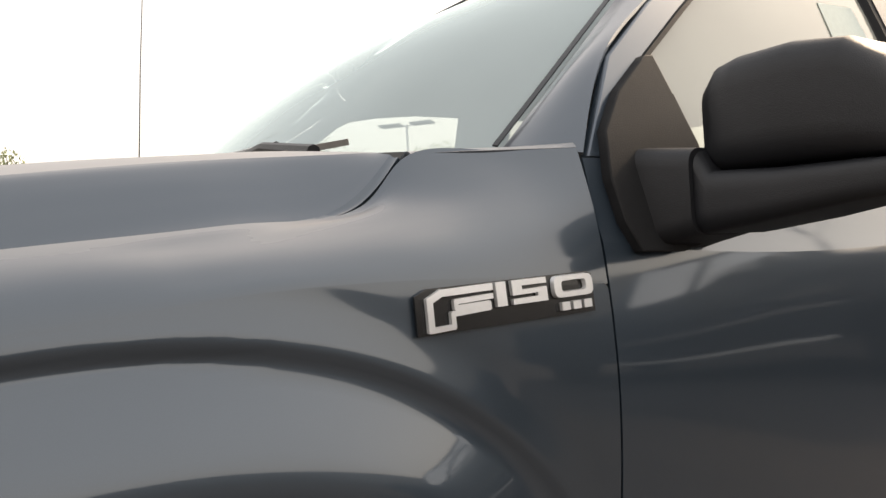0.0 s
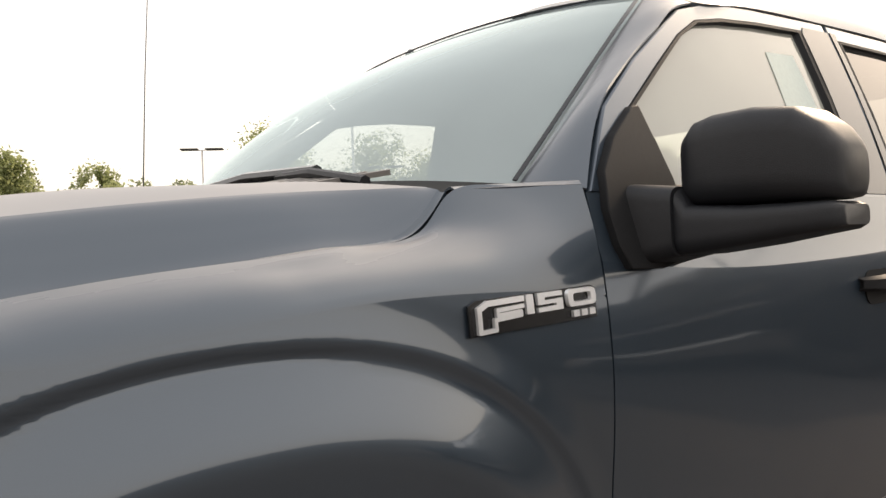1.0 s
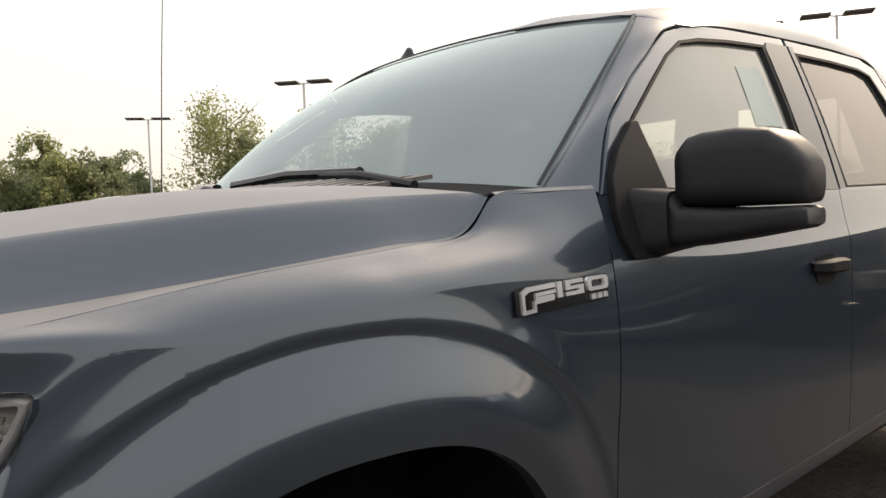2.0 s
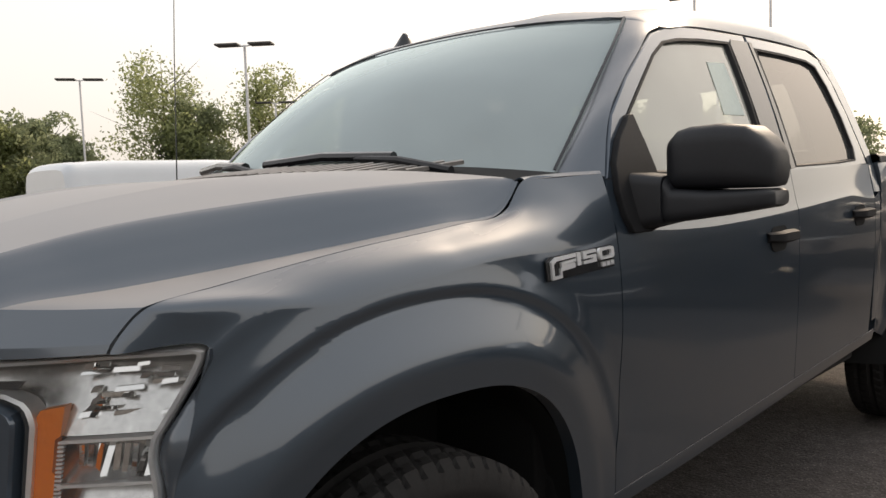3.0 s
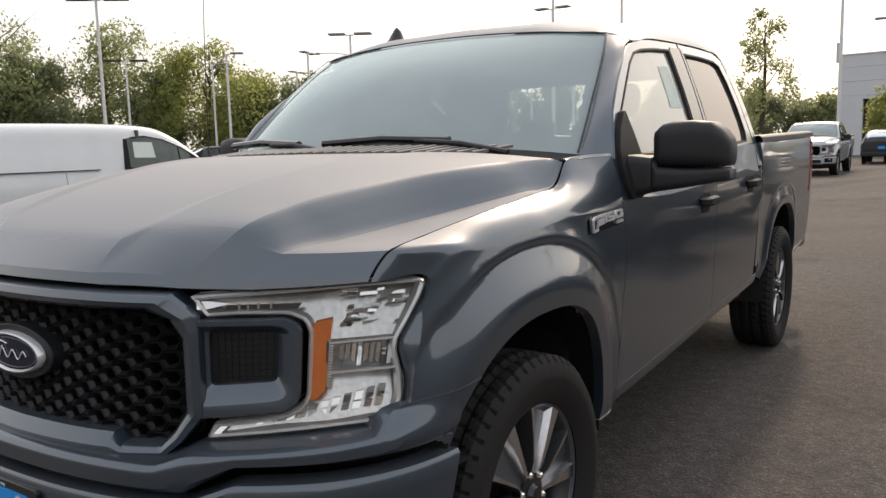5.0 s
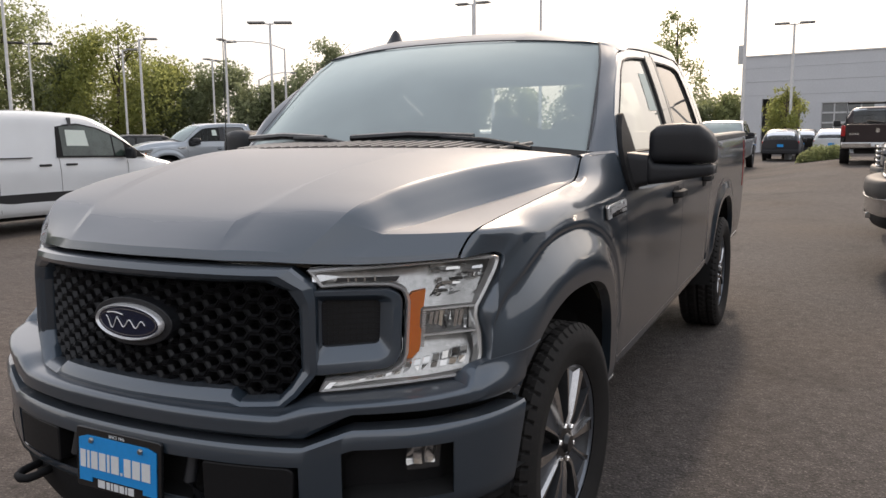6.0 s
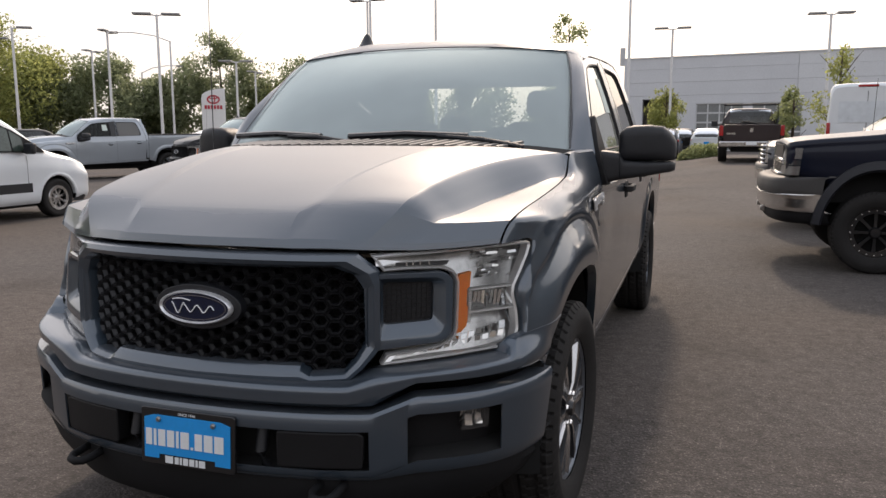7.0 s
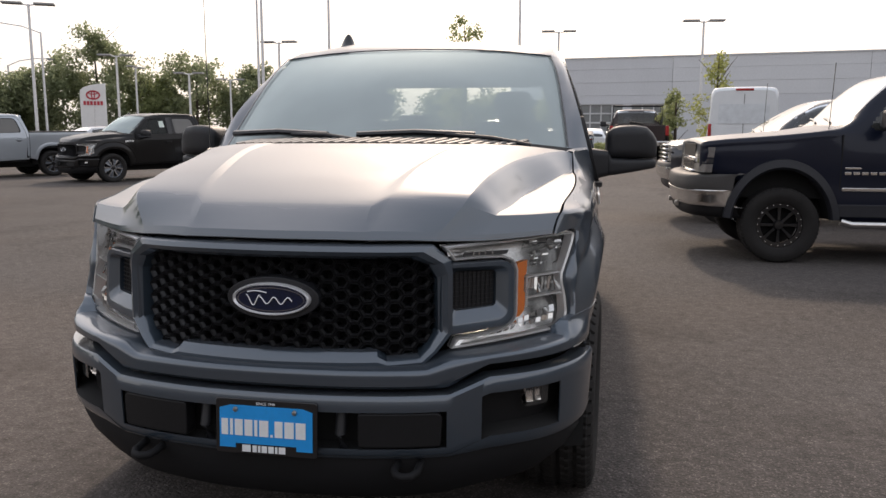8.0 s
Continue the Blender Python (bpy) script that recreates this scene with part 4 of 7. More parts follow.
def hood(root, paint):
    # front lip, bevel, crease, then the top, column by column from the middle to the shoulder
    cols = [
        [(0, .072, 1.100), (0, .080, 1.124), (0, .176, 1.192), (0, .190, 1.200), (0, .212, 1.210), (0, .40, 1.273), (0, .75, 1.345), (0, .96, 1.367), (0, 1.15, 1.376)],
        [(.18, .082, 1.100), (.18, .090, 1.124), (.18, .180, 1.192), (.18, .194, 1.200), (.182, .216, 1.210), (.20, .40, 1.2725), (.22, .75, 1.344), (.23, .96, 1.366), (.24, 1.155, 1.375)],
        [(.285, .099, 1.098), (.285, .107, 1.122), (.288, .185, 1.193), (.29, .199, 1.201), (.294, .220, 1.211), (.325, .42, 1.275), (.385, .77, 1.344), (.415, .985, 1.365), (.44, 1.18, 1.373)],
        [(.312, .105, 1.097), (.312, .116, 1.124), (.330, .226, 1.209), (.334, .241, 1.218), (.340, .262, 1.228), (.360, .43, 1.284), (.415, .78, 1.351), (.443, .99, 1.371), (.466, 1.185, 1.376)],
        [(.42, .145, 1.095), (.42, .156, 1.120), (.432, .236, 1.201), (.436, .251, 1.212), (.444, .274, 1.225), (.485, .45, 1.278), (.555, .83, 1.337), (.62, 1.07, 1.358), (.665, 1.25, 1.367)],
        [(.500, .180, 1.090), (.505, .191, 1.112), (.562, .252, 1.184), (.572, .267, 1.198), (.582, .292, 1.217), (.606, .45, 1.262), (.672, .85, 1.314), (.757, 1.14, 1.337), (.846, 1.382, 1.344)],
    ]
    # the foot of the steep side, and the seam to the fender beyond a narrow ledge
    foot = [(.640, .262, 1.084), (.644, .270, 1.102), (.660, .317, 1.146), (.667, .331, 1.158), (.670, .350, 1.162), (.693, .50, 1.171), (.745, .85, 1.204), (.846, 1.17, 1.247), (.868, 1.391, 1.338)]
    seam = [(.846, .422, 1.092), (.848, .428, 1.106), (.860, .462, 1.147), (.866, .475, 1.158), (.867, .492, 1.162), (.872, .60, 1.178), (.901, .845, 1.216), (.900, 1.15, 1.245), (.881, 1.395, 1.333)]
    for c in cols + [foot, seam]:
        c.insert(8, tuple(0.35 * np.array(c[7]) + 0.65 * np.array(c[8])))
    foot[8], seam[8] = (.876, 1.30, 1.263), (.885, 1.325, 1.266)
    ridge = cols[-1]
    for k, out, up in ((0.08, .002, .003), (0.28, .004, .004), (0.60, .002, .002), (0.88, .0, -.001), (1.0, .0, .0)):
        w = [0, 0, .1, .1, .4, 1, 1, .8, .3, 0]
        cols.append([tuple(np.array(r) + (np.array(q) - np.array(r)) * k + np.array((out, 0, up)) * g) for r, q, g in zip(ridge, foot, w)])
    for k in (0.5, 1.0):
        cols.append([tuple(np.array(r) + (np.array(q) - np.array(r)) * k + np.array((0, 0, -0.002 if k < 1 else 0))) for r, q in zip(foot, seam)])
    full = [[(-x, y, z) for x, y, z in c] for c in cols[:0:-1]] + cols
    n = len(full) - 1
    P = crisp_net(full, (0, 2, 7, 9, 10, n - 10, n - 9, n - 7, n - 2, n), (0, 1, 3, 9), (12, 36, 24, 5, 26, 5, 24, 36, 12), (4, 14, 66))
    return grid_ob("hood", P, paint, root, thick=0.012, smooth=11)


def z_round(y):
    """How far down the fender's rounded shoulder reaches."""
    return float(z_shoulder(y) - 0.055 * smoothstep((y - 0.56) / 0.25))


def truck_fender(root, paint, side, badge=True):
    lower = [(0.622, 0.690), (0.455, 0.745), (0.445, 0.765), (0.470, 0.85), (0.495, 0.93), (0.520, 1.0), (0.552, 1.085)]
    top = [(y, z_round(y)) for y in np.linspace(0.56, 1.6505, 40)]
    down = [(1.6505, z) for z in np.linspace(1.10, 0.47, 12)] + [(1.60, 0.462), (1.487, 0.455)]
    f = side_panel("fender", lower + top + down, True, paint, root, side, n=150)
    T = [(.853, .424, 1.092), (.856, .434, 1.110), (.867, .465, 1.147), (.874, .480, 1.158), (.879, .60, 1.178), (.908, .845, 1.216), (.907, 1.15, 1.245), (.893, 1.33, 1.267),
         (.889, 1.408, 1.336), (.918, 1.55, 1.342), (.948, 1.6505, 1.345)]
    arcs = []
    feet = (.553, .556, .566, .585, .69, .87, 1.16, 1.33, 1.40, 1.53, 1.6505)
    for t, y in zip(smooth_line(T, 61), smooth_line([(y, 0) for y in feet], 61)[:, 0]):
        z = z_round(y) - 0.003
        t, e = np.array(t), np.array((side_x(y, z), y, z))
        k = 0.42 * math.hypot(e[0] - t[0], e[2] - t[2])
        chord = (e - t) / np.linalg.norm(e - t)
        lean = (side_x(y, z + 0.01) - side_x(y, z)) / 0.01
        steep = float(smoothstep((t[1] - 1.26) / 0.10))
        h0, h1 = t + k * ((0.45 - 0.15 * steep) * chord + (0.55 + 0.15 * steep) * np.array((0.96 - 0.62 * steep, 0, -0.22 - 0.70 * steep))), e + k * np.array((lean, 0, 1.0))
        arcs.append([(1 - u) ** 3 * t + 3 * u * (1 - u) ** 2 * h0 + 3 * u * u * (1 - u) * h1 + u**3 * e for u in np.linspace(0, 1, 13)])
    # ease the waist behind the hood's corner out over its neighbours
    A, reach = np.array(arcs), 7
    wide = np.concatenate([np.repeat(A[:1], reach, 0), A, np.repeat(A[-1:], reach, 0)])
    eased = sum(wide[k:k + len(A)] for k in range(2 * reach + 1)) / (2 * reach + 1)
    for i in range(len(A)):
        y = A[i, 0, 1]
        here = float(smoothstep((y - 0.98) / 0.15) * smoothstep((1.63 - y) / 0.14))
        for c in range(13):
            A[i, c] += here * float(smoothstep((c - 0.2) / 3.5) * smoothstep((12 - c) / 3.0)) * (eased[i, c] - A[i, c])
    P = mirrored(net([[tuple(p) for p in A[:, c]] for c in range(13)], 20, 121), side)
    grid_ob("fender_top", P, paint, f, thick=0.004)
    inner = [(.850, 1.415, 1.334), (.852, 1.50, 1.341), (.860, 1.575, 1.345), (.925, 1.6505, 1.347)]
    edge = [(.889, 1.410, 1.3365), (.905, 1.48, 1.340), (.924, 1.57, 1.3435), (.948, 1.6505, 1.3455)]
    mids = [tuple(0.5 * (np.array(a) + np.array(b)) + np.array((0.004, 0, 0.007))) for a, b in zip(inner, edge)]
    grid_ob("fender_corner", mirrored(net([inner, mids, edge], 9, 16), side), paint, f, thick=0.004)
    # front lip that meets the lamp
    L = front_place(side)
    z_e = np.linspace(0.768, 1.087, 24)
    x_e = curve_at([0.76, 0.785, 0.82, 0.875, 0.925, 0.95, 0.995, 1.045, 1.078, 1.09], [.884, .902, .910, .905, .893, .893, .908, .923, .929, .926])
    y_e = curve_at([0.74, 0.765, 0.85, 0.93, 1.0, 1.085, 1.1], [0.44, 0.445, 0.470, 0.495, 0.520, 0.552, 0.555])
    P = []
    for z in z_e:
        a = np.array(L(float(x_e(z)), z, 0.006))
        b = np.array((side * side_x(float(y_e(z)), z), float(y_e(z)), z))
        d = np.array(L(float(x_e(z)), z, 0.05))
        out_m = 0.5 * (a + b) + np.array((side * 0.006, -0.004, 0))
        P.append([d, a, out_m, b])
    grid_ob("lamp_edge", np.array(P), paint, f, out=(side, -1, 0), thick=0.003, smooth=60)
    # inner liner of the wheel arch
    cy, cz = ARCH_F
    L = []
    for th in np.linspace(0.03, math.pi + 0.15, 40):
        r = arch_radii(True, th)[0]
        L.append([(side * x, cy + (r + d) * math.cos(th), cz + (r + d) * math.sin(th)) for x, d in ((0.965, 0.006), (0.80, 0.05), (0.52, 0.05), (0.50, -0.45))])
    grid_ob("arch_liner", np.array(L), DARK, f, out=(0, 0, -1), smooth=60)
    if badge:
        def on_side(a, b, off):
            return (side * (side_x(a, b) - off), a, b)
        def up(u, v):
            """From the badge's own width and height to the fender's side."""
            return (1.335 + 0.279 * u, 1.108 + 0.010 * u + 0.053 * v)
        base = [up(*p) for p in ((0, 0), (1, 0), (1, .92), (.97, 1), (.06, 1), (0, .86))]
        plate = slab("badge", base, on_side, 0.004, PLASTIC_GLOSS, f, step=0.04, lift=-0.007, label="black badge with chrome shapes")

        def shape(loop):
            slab("badge_shape", [up(*p) for p in loop], on_side, 0.006, BRIGHT, plate, step=0.03, lift=-0.014)
        # an open outline, drawn in one stroke
        line = [np.array(p) for p in ((.375, .90), (.115, .88), (.055, .74), (.055, .10), (.165, .12), (.165, .40), (.355, .44), (.355, .54), (.185, .52), (.185, .66), (.375, .69))]
        for k, (p, q) in enumerate(zip(line, line[1:])):
            d = (q - p) * np.array((0.279, 0.053))
            d = d / np.linalg.norm(d)
            w = 0.0042 if k < 3 else 0.0032
            off = np.array((-d[1] * w / 0.279, d[0] * w / 0.053))
            ext = d * 0.6 * w / np.array((0.279, 0.053))
            shape([tuple(v) for v in (p - ext + off, p - ext - off, q + ext - off, q + ext + off)])
        shape([(.40, .42), (.455, .42), (.455, .98), (.40, .98)])
        shape([(.49, .42), (.69, .42), (.69, .76), (.545, .75), (.545, .84), (.69, .84), (.69, .98), (.49, .98), (.49, .63), (.635, .64), (.635, .56), (.49, .55)])
        ring("badge_shape", rounded([up(*p) for p in ((.73, .42), (.985, .42), (.985, .97), (.73, .97))], 0.010), rounded([up(*p) for p in ((.785, .58), (.93, .58), (.93, .82), (.785, .82))], 0.005),
             on_side, ((0, -0.008), (0.1, -0.014), (0.9, -0.014), (1, -0.008)), 48, BRIGHT, plate)
        for k in range(3):
            shape([(.77 + .07 * k, .12), (.82 + .07 * k, .12), (.82 + .07 * k, .32), (.77 + .07 * k, .32)])
    return f


FRONT_WIN = [(1.735, 1.348), (1.84, 1.492), (2.00, 1.612), (2.12, 1.700), (2.215, 1.748), (2.33, 1.768), (2.50, 1.786), (2.715, 1.800), (2.72, 1.60), (2.728, 1.348), (2.4, 1.344), (2.0, 1.342)]
REAR_WIN = [(2.978, 1.354), (2.965, 1.58), (2.96, 1.800), (3.25, 1.806), (3.49, 1.802), (3.57, 1.785), (3.622, 1.70), (3.668, 1.56), (3.695, 1.43), (3.67, 1.378), (3.45, 1.366)]


def on_cabin(side):
    return lambda a, b, off: (side * (cabin_x(a, b) - off), a, b)


def truck_door(root, paint, side, front, handle_mat=None):
    y0, y1 = (1.6545, 2.907) if front else (2.911, 3.858)

    def edge1(z):
        return y1 if front else y1 - max(0, 0.95 - z) * 0.10 * (1 if z < 0.95 else 0)
    name = "front_door" if front else "rear_door"
    low = strip_panel(name, lambda z: y0, edge1, lambda y: z_rocker(y) + 0.055, lambda y: float(z_shoulder(y)), lambda y, z: side_x(y, z), paint, root, side, ny=30, nz=34)
    # over the shoulder crease, up to the belt
    P = []
    for s in np.linspace(0, 1, 8):
        row = []
        for y in np.linspace(y0, edge1(1.3), 20):
            zs, zb = float(z_shoulder(y)), z_belt(y) + 0.012
            xs, xb = side_x(y, zs), cabin_x(y, zb)
            row.append((side * (xs + (xb - xs) * s**0.85), y, zs + (zb - zs) * s))
        P.append(row)
    grid_ob("door_shoulder", np.array(P), paint, low, out=(side, 0, 0.3), thick=0.004)
    # window frame
    win = FRONT_WIN if front else REAR_WIN
    if front:
        outer = [(1.664, 1.332), (1.766, 1.500), (1.906, 1.614), (2.046, 1.704), (2.151, 1.771), (2.30, 1.815), (2.50, 1.832), (2.905, 1.852), (2.905, 1.60), (2.905, 1.338), (2.4, 1.330), (2.0, 1.325)]
    else:
        outer = [(2.913, 1.340), (2.913, 1.60), (2.913, 1.852), (3.28, 1.860), (3.55, 1.860), (3.675, 1.832), (3.730, 1.725), (3.780, 1.575), (3.825, 1.43), (3.857, 1.362), (3.5, 1.350)]
    pl = on_cabin(side)
    ring("window_frame", outer, win, pl, ((0, 0.012), (0.04, 0.002), (0.08, 0.0), (0.12, 0.0), (0.45, 0.0), (0.78, 0.0), (0.82, 0.0), (0.90, 0.004)), 0, paint, low, smooth=30)
    inner = [tuple(np.array(w) + (np.mean(win, axis=0) - np.array(w)) * 0.035) for w in win]
    outer2 = [tuple(np.array(w) + (np.array(o) - np.array(w)) * 0.15) for w, o in zip(win, outer)]
    ring("window_seal", outer2, inner, pl, ((0, 0.002), (0.1, -0.002), (0.6, -0.002), (0.8, 0.010), (1, 0.012)), 0, SAIL, low, "black rubber window seal", smooth=30)
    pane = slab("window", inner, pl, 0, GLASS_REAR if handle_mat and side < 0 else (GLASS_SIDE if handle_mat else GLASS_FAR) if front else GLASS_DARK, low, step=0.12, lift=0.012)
    pane.visible_shadow = False
    # applied black pillar cover
    if front:
        slab("pillar_cover", [(2.748, 1.345), (2.900, 1.345), (2.900, 1.826), (2.755, 1.820), (2.738, 1.80), (2.742, 1.60)], pl, 0.004, PLASTIC_GLOSS, low, step=0.1, lift=-0.003)
    else:
        slab("pillar_cover", [(2.917, 1.346), (2.962, 1.350), (2.950, 1.58), (2.944, 1.806), (2.950, 1.828), (2.917, 1.828)], pl, 0.004, PLASTIC_GLOSS, low, step=0.1, lift=-0.003)
    # handle: cup as a flat dark patch that paints in its shade, bar, cap
    hy, hz = (2.605, 1.115) if front else (3.52, 1.15)
    def on_door(a, b, off):
        return (side * (side_x(a, b, False) - off), a, b)
    cup = rounded([(hy + 0.035, hz - 0.055), (hy + 0.175, hz - 0.052), (hy + 0.185, hz + 0.035), (hy + 0.03, hz + 0.033)], 0.04, 6)
    slab("handle_shade_patch", cup, on_door, 0.004, DARK, low, step=0.05, lift=-0.003, label="flat dark patch standing in for shade behind the handle")
    bar = part_handle(side, hy, hz, on_door, handle_mat or paint)
    bar.parent = low
    return low


def part_handle(side, hy, hz, place, material):
    V = []
    for t in np.linspace(0, 1, 15):
        y = hy + 0.225 * t
        out = 0.008 + 0.036 * min(1, 5 * t, 5 * (1 - t)) ** 0.6
        h = 0.017 + 0.006 * math.sin(math.pi * t)
        V.append([place(y, hz + h, -out + 0.012), place(y, hz + h * 0.6, -out - 0.004), place(y, hz - h * 0.6, -out - 0.004), place(y, hz - h, -out + 0.012), place(y, hz, -out + 0.020)])
    P = np.array([row + [row[0]] for row in V])
    return grid_ob("door_handle", P, material, None, out=(side, 0, 0), smooth=50)


def truck_mirror(root, side, paint):
    """Door mirror: sail on the door, arm, two-piece shell and glass."""
    pl = on_cabin(side)
    sail = slab("mirror_sail", [(1.712, 1.192), (1.692, 1.235), (1.684, 1.300), (1.697, 1.370), (1.748, 1.436), (1.832, 1.503), (1.852, 1.506), (1.872, 1.44), (1.898, 1.36), (1.905, 1.28), (1.87, 1.205), (1.80, 1.190)],
                lambda a, b, off: (side * ((cabin_x(a, b) if b > 1.34 else 0.952 + 0.036 * min(1, (1.34 - b) / 0.15)) - off), a, b), 0.02, SAIL, root, step=0.05, bevel=0.010, lift=-0.018)
    sail.name = "door_mirror"
    sail["label"] = "large black plastic door mirror on a stout arm"

    def blob(name, rows, material, n=28):
        P = []
        for cx, (y0, y1), (z0, z1), r in rows:
            loop = rounded([(y0, z0), (y1, z0), (y1, z1), (y0, z1)], r, 7)
            P.append([(side * cx, a, b) for a, b in loop])
        P = np.array([row + [row[0]] for row in P])
        nu, nv = P.shape[:2]
        V, F = P.reshape(-1, 3), grid_faces(nu, nv)
        F.append(tuple(range(nv - 1)))
        F.append(tuple((nu - 1) * nv + k for k in range(nv - 1))[::-1])
        bm = bmesh.new()
        vs = [bm.verts.new(v) for v in V]
        for f in F:
            bm.faces.new([vs[k] for k in f])
        bmesh.ops.remove_doubles(bm, verts=bm.verts, dist=1e-5)
        return part(name, bm, material, sail, smooth=50)
    blob("arm", ((0.945, (1.728, 1.885), (1.190, 1.346), 0.03), (0.975, (1.740, 1.895), (1.192, 1.345), 0.03), (1.01, (1.752, 1.905), (1.202, 1.340), 0.03), (1.048, (1.765, 1.915), (1.211, 1.335), 0.03)), PLASTIC)
    blob("lower_shell", ((1.030, (1.785, 1.94), (1.215, 1.318), 0.03), (1.050, (1.772, 1.955), (1.212, 1.331), 0.03), (1.066, (1.775, 1.965), (1.214, 1.300), 0.03), (1.15, (1.800, 1.99), (1.226, 1.294), 0.026),
                         (1.235, (1.838, 2.0), (1.241, 1.294), 0.022), (1.272, (1.868, 2.0), (1.247, 1.294), 0.02), (1.286, (1.895, 1.99), (1.254, 1.288), 0.014)), PLASTIC)
    blob("upper_shell", ((1.034, (1.86, 1.955), (1.305, 1.395), 0.03), (1.044, (1.808, 1.985), (1.298, 1.428), 0.036), (1.070, (1.794, 1.99), (1.297, 1.450), 0.045), (1.10, (1.794, 1.995), (1.297, 1.458), 0.05),
                         (1.17, (1.805, 2.0), (1.297, 1.461), 0.05), (1.232, (1.830, 2.005), (1.297, 1.453), 0.045), (1.265, (1.858, 2.005), (1.297, 1.424), 0.04), (1.282, (1.882, 2.0), (1.300, 1.398), 0.034), (1.288, (1.90, 1.99), (1.310, 1.385), 0.03)), PLASTIC)
    blob("mirror_glass", ((1.07, (2.0, 2.006), (1.315, 1.435), 0.01), (1.25, (2.0, 2.006), (1.315, 1.428), 0.01)), CHROME)
    return sail


def truck_cab(root, paint):
    G = [(.858, 1.585, 1.352), (.839, 1.70, 1.455), (.812, 1.85, 1.590), (.782, 2.00, 1.72), (.738, 2.14, 1.824)]
    D = [(cabin_x(y, z) - 0.001, y, z) for y, z in ((1.660, 1.338), (1.762, 1.504), (1.902, 1.618), (2.042, 1.708), (2.147, 1.776), (2.225, 1.801))]
    G = [tuple(p) for p in smooth_line(G, 6)]
    for side in (1, -1):
        mid = [tuple(0.5 * (np.array(g) + np.array(d)) + np.array((0.006, -0.005, 0.003))) for g, d in zip(G, D)]
        grid_ob("a_pillar", mirrored(net([G, mid, D], 9, 40), side), paint, root, out=(side, -0.5, 0.3), thick=0.006)
        edge = [tuple(np.array(g) + np.array((-0.004, -0.012, 0.009))) for g in G]
        proud = [tuple(np.array(g) + np.array((0.003, -0.008, 0.007))) for g in G]
        grid_ob("glass_edge", mirrored(net([proud, edge], 3, 30), side), PLASTIC_GLOSS, root, out=(side, -0.5, 0.3), thick=0.003)
    mid_b, mid_t = (0, 1.375, 1.392), (0, 2.052, 1.860)
    rows = []
    for s in np.linspace(0, 1, 7):
        g = smooth_line(G, 13)[int(round(s * 12))]
        c = np.array(mid_b) + (np.array(mid_t) - np.array(mid_b)) * s + np.array((0, -0.045 * math.sin(math.pi * s), 0.028 * math.sin(math.pi * s)))
        row = []
        for x in np.linspace(-1, 1, 9):
            k = abs(x) ** 2.3
            p = c + (g - c) * k
            row.append((x * g[0], p[1], p[2]))
        rows.append(row)
    P = net(rows, 24, 40)
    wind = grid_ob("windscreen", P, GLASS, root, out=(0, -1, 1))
    wind.visible_shadow = False
    tube("glass_trim", [tuple(P[-1, k] + np.array((0, -0.004, 0.004))) for k in range(0, 40, 3)], 0.003, PLASTIC_GLOSS, wind, seg=6)
    # roof
    half = [[(x, y, z) for x, y, z in c] for c in (
        [(0, 2.05, 1.856), (0, 2.10, 1.886), (0, 2.18, 1.913), (0, 2.32, 1.934), (0, 2.9, 1.955), (0, 3.45, 1.953), (0, 3.75, 1.930), (0, 3.83, 1.895)],
        [(.34, 2.068, 1.852), (.34, 2.11, 1.881), (.34, 2.19, 1.908), (.345, 2.33, 1.930), (.35, 2.9, 1.950), (.35, 3.45, 1.948), (.35, 3.75, 1.926), (.35, 3.83, 1.89)],
        [(.385, 2.070, 1.856), (.385, 2.115, 1.884), (.385, 2.195, 1.910), (.385, 2.335, 1.931), (.39, 2.9, 1.951), (.39, 3.45, 1.949), (.39, 3.75, 1.928), (.39, 3.83, 1.892)],
        [(.60, 2.100, 1.842), (.60, 2.14, 1.863), (.605, 2.22, 1.884), (.61, 2.40, 1.905), (.62, 2.9, 1.930), (.62, 3.45, 1.930), (.61, 3.74, 1.910), (.60, 3.82, 1.88)],
        [(.726, 2.134, 1.829), (.730, 2.17, 1.846), (.736, 2.25, 1.866), (.748, 2.44, 1.892), (.758, 2.9, 1.914), (.760, 3.45, 1.920), (.752, 3.70, 1.903), (.72, 3.80, 1.85)],
        [(.744, 2.150, 1.821), (.778, 2.188, 1.813)] + [(cabin_x(y, z) + 0.001, y, z) for y, z in ((2.240, 1.804), (2.46, 1.833), (2.9, 1.856), (3.45, 1.865), (3.66, 1.848), (3.745, 1.77))])]
    # a gently rising front lip
    half = [[(x, y, z + d) for (x, y, z), d in zip(c, (0.001, -0.004, -0.005, -0.002, 0, 0, 0, 0))] for c in half[:-1]] + half[-1:]
    full = [[(-x, y, z) for x, y, z in c] for c in half[:0:-1]] + half
    grid_ob("roof", net(full, 61, 40), paint, root, thick=0.01, smooth=50)
    # back of the cab with its window
    rows = []
    for z, y, x in ((1.0, 3.925, 0.96), (1.30, 3.92, 0.955), (1.40, 3.90, 0.93), (1.44, 3.89, 0.92), (1.60, 3.855, 0.87), (1.76, 3.82, 0.81), (1.80, 3.812, 0.785), (1.905, 3.825, 0.72)):
        rows.append([(x * k, y, z) for k in (-1, -0.86, -0.75, -0.4, -0.26, 0, 0.26, 0.4, 0.75, 0.86, 1)])
    grid_ob("cab_back", np.array(rows), paint, root, out=(0, 1, 0), thick=0.03, skip=lambda i, j: 3 <= i <= 4 and 2 <= j <= 7)
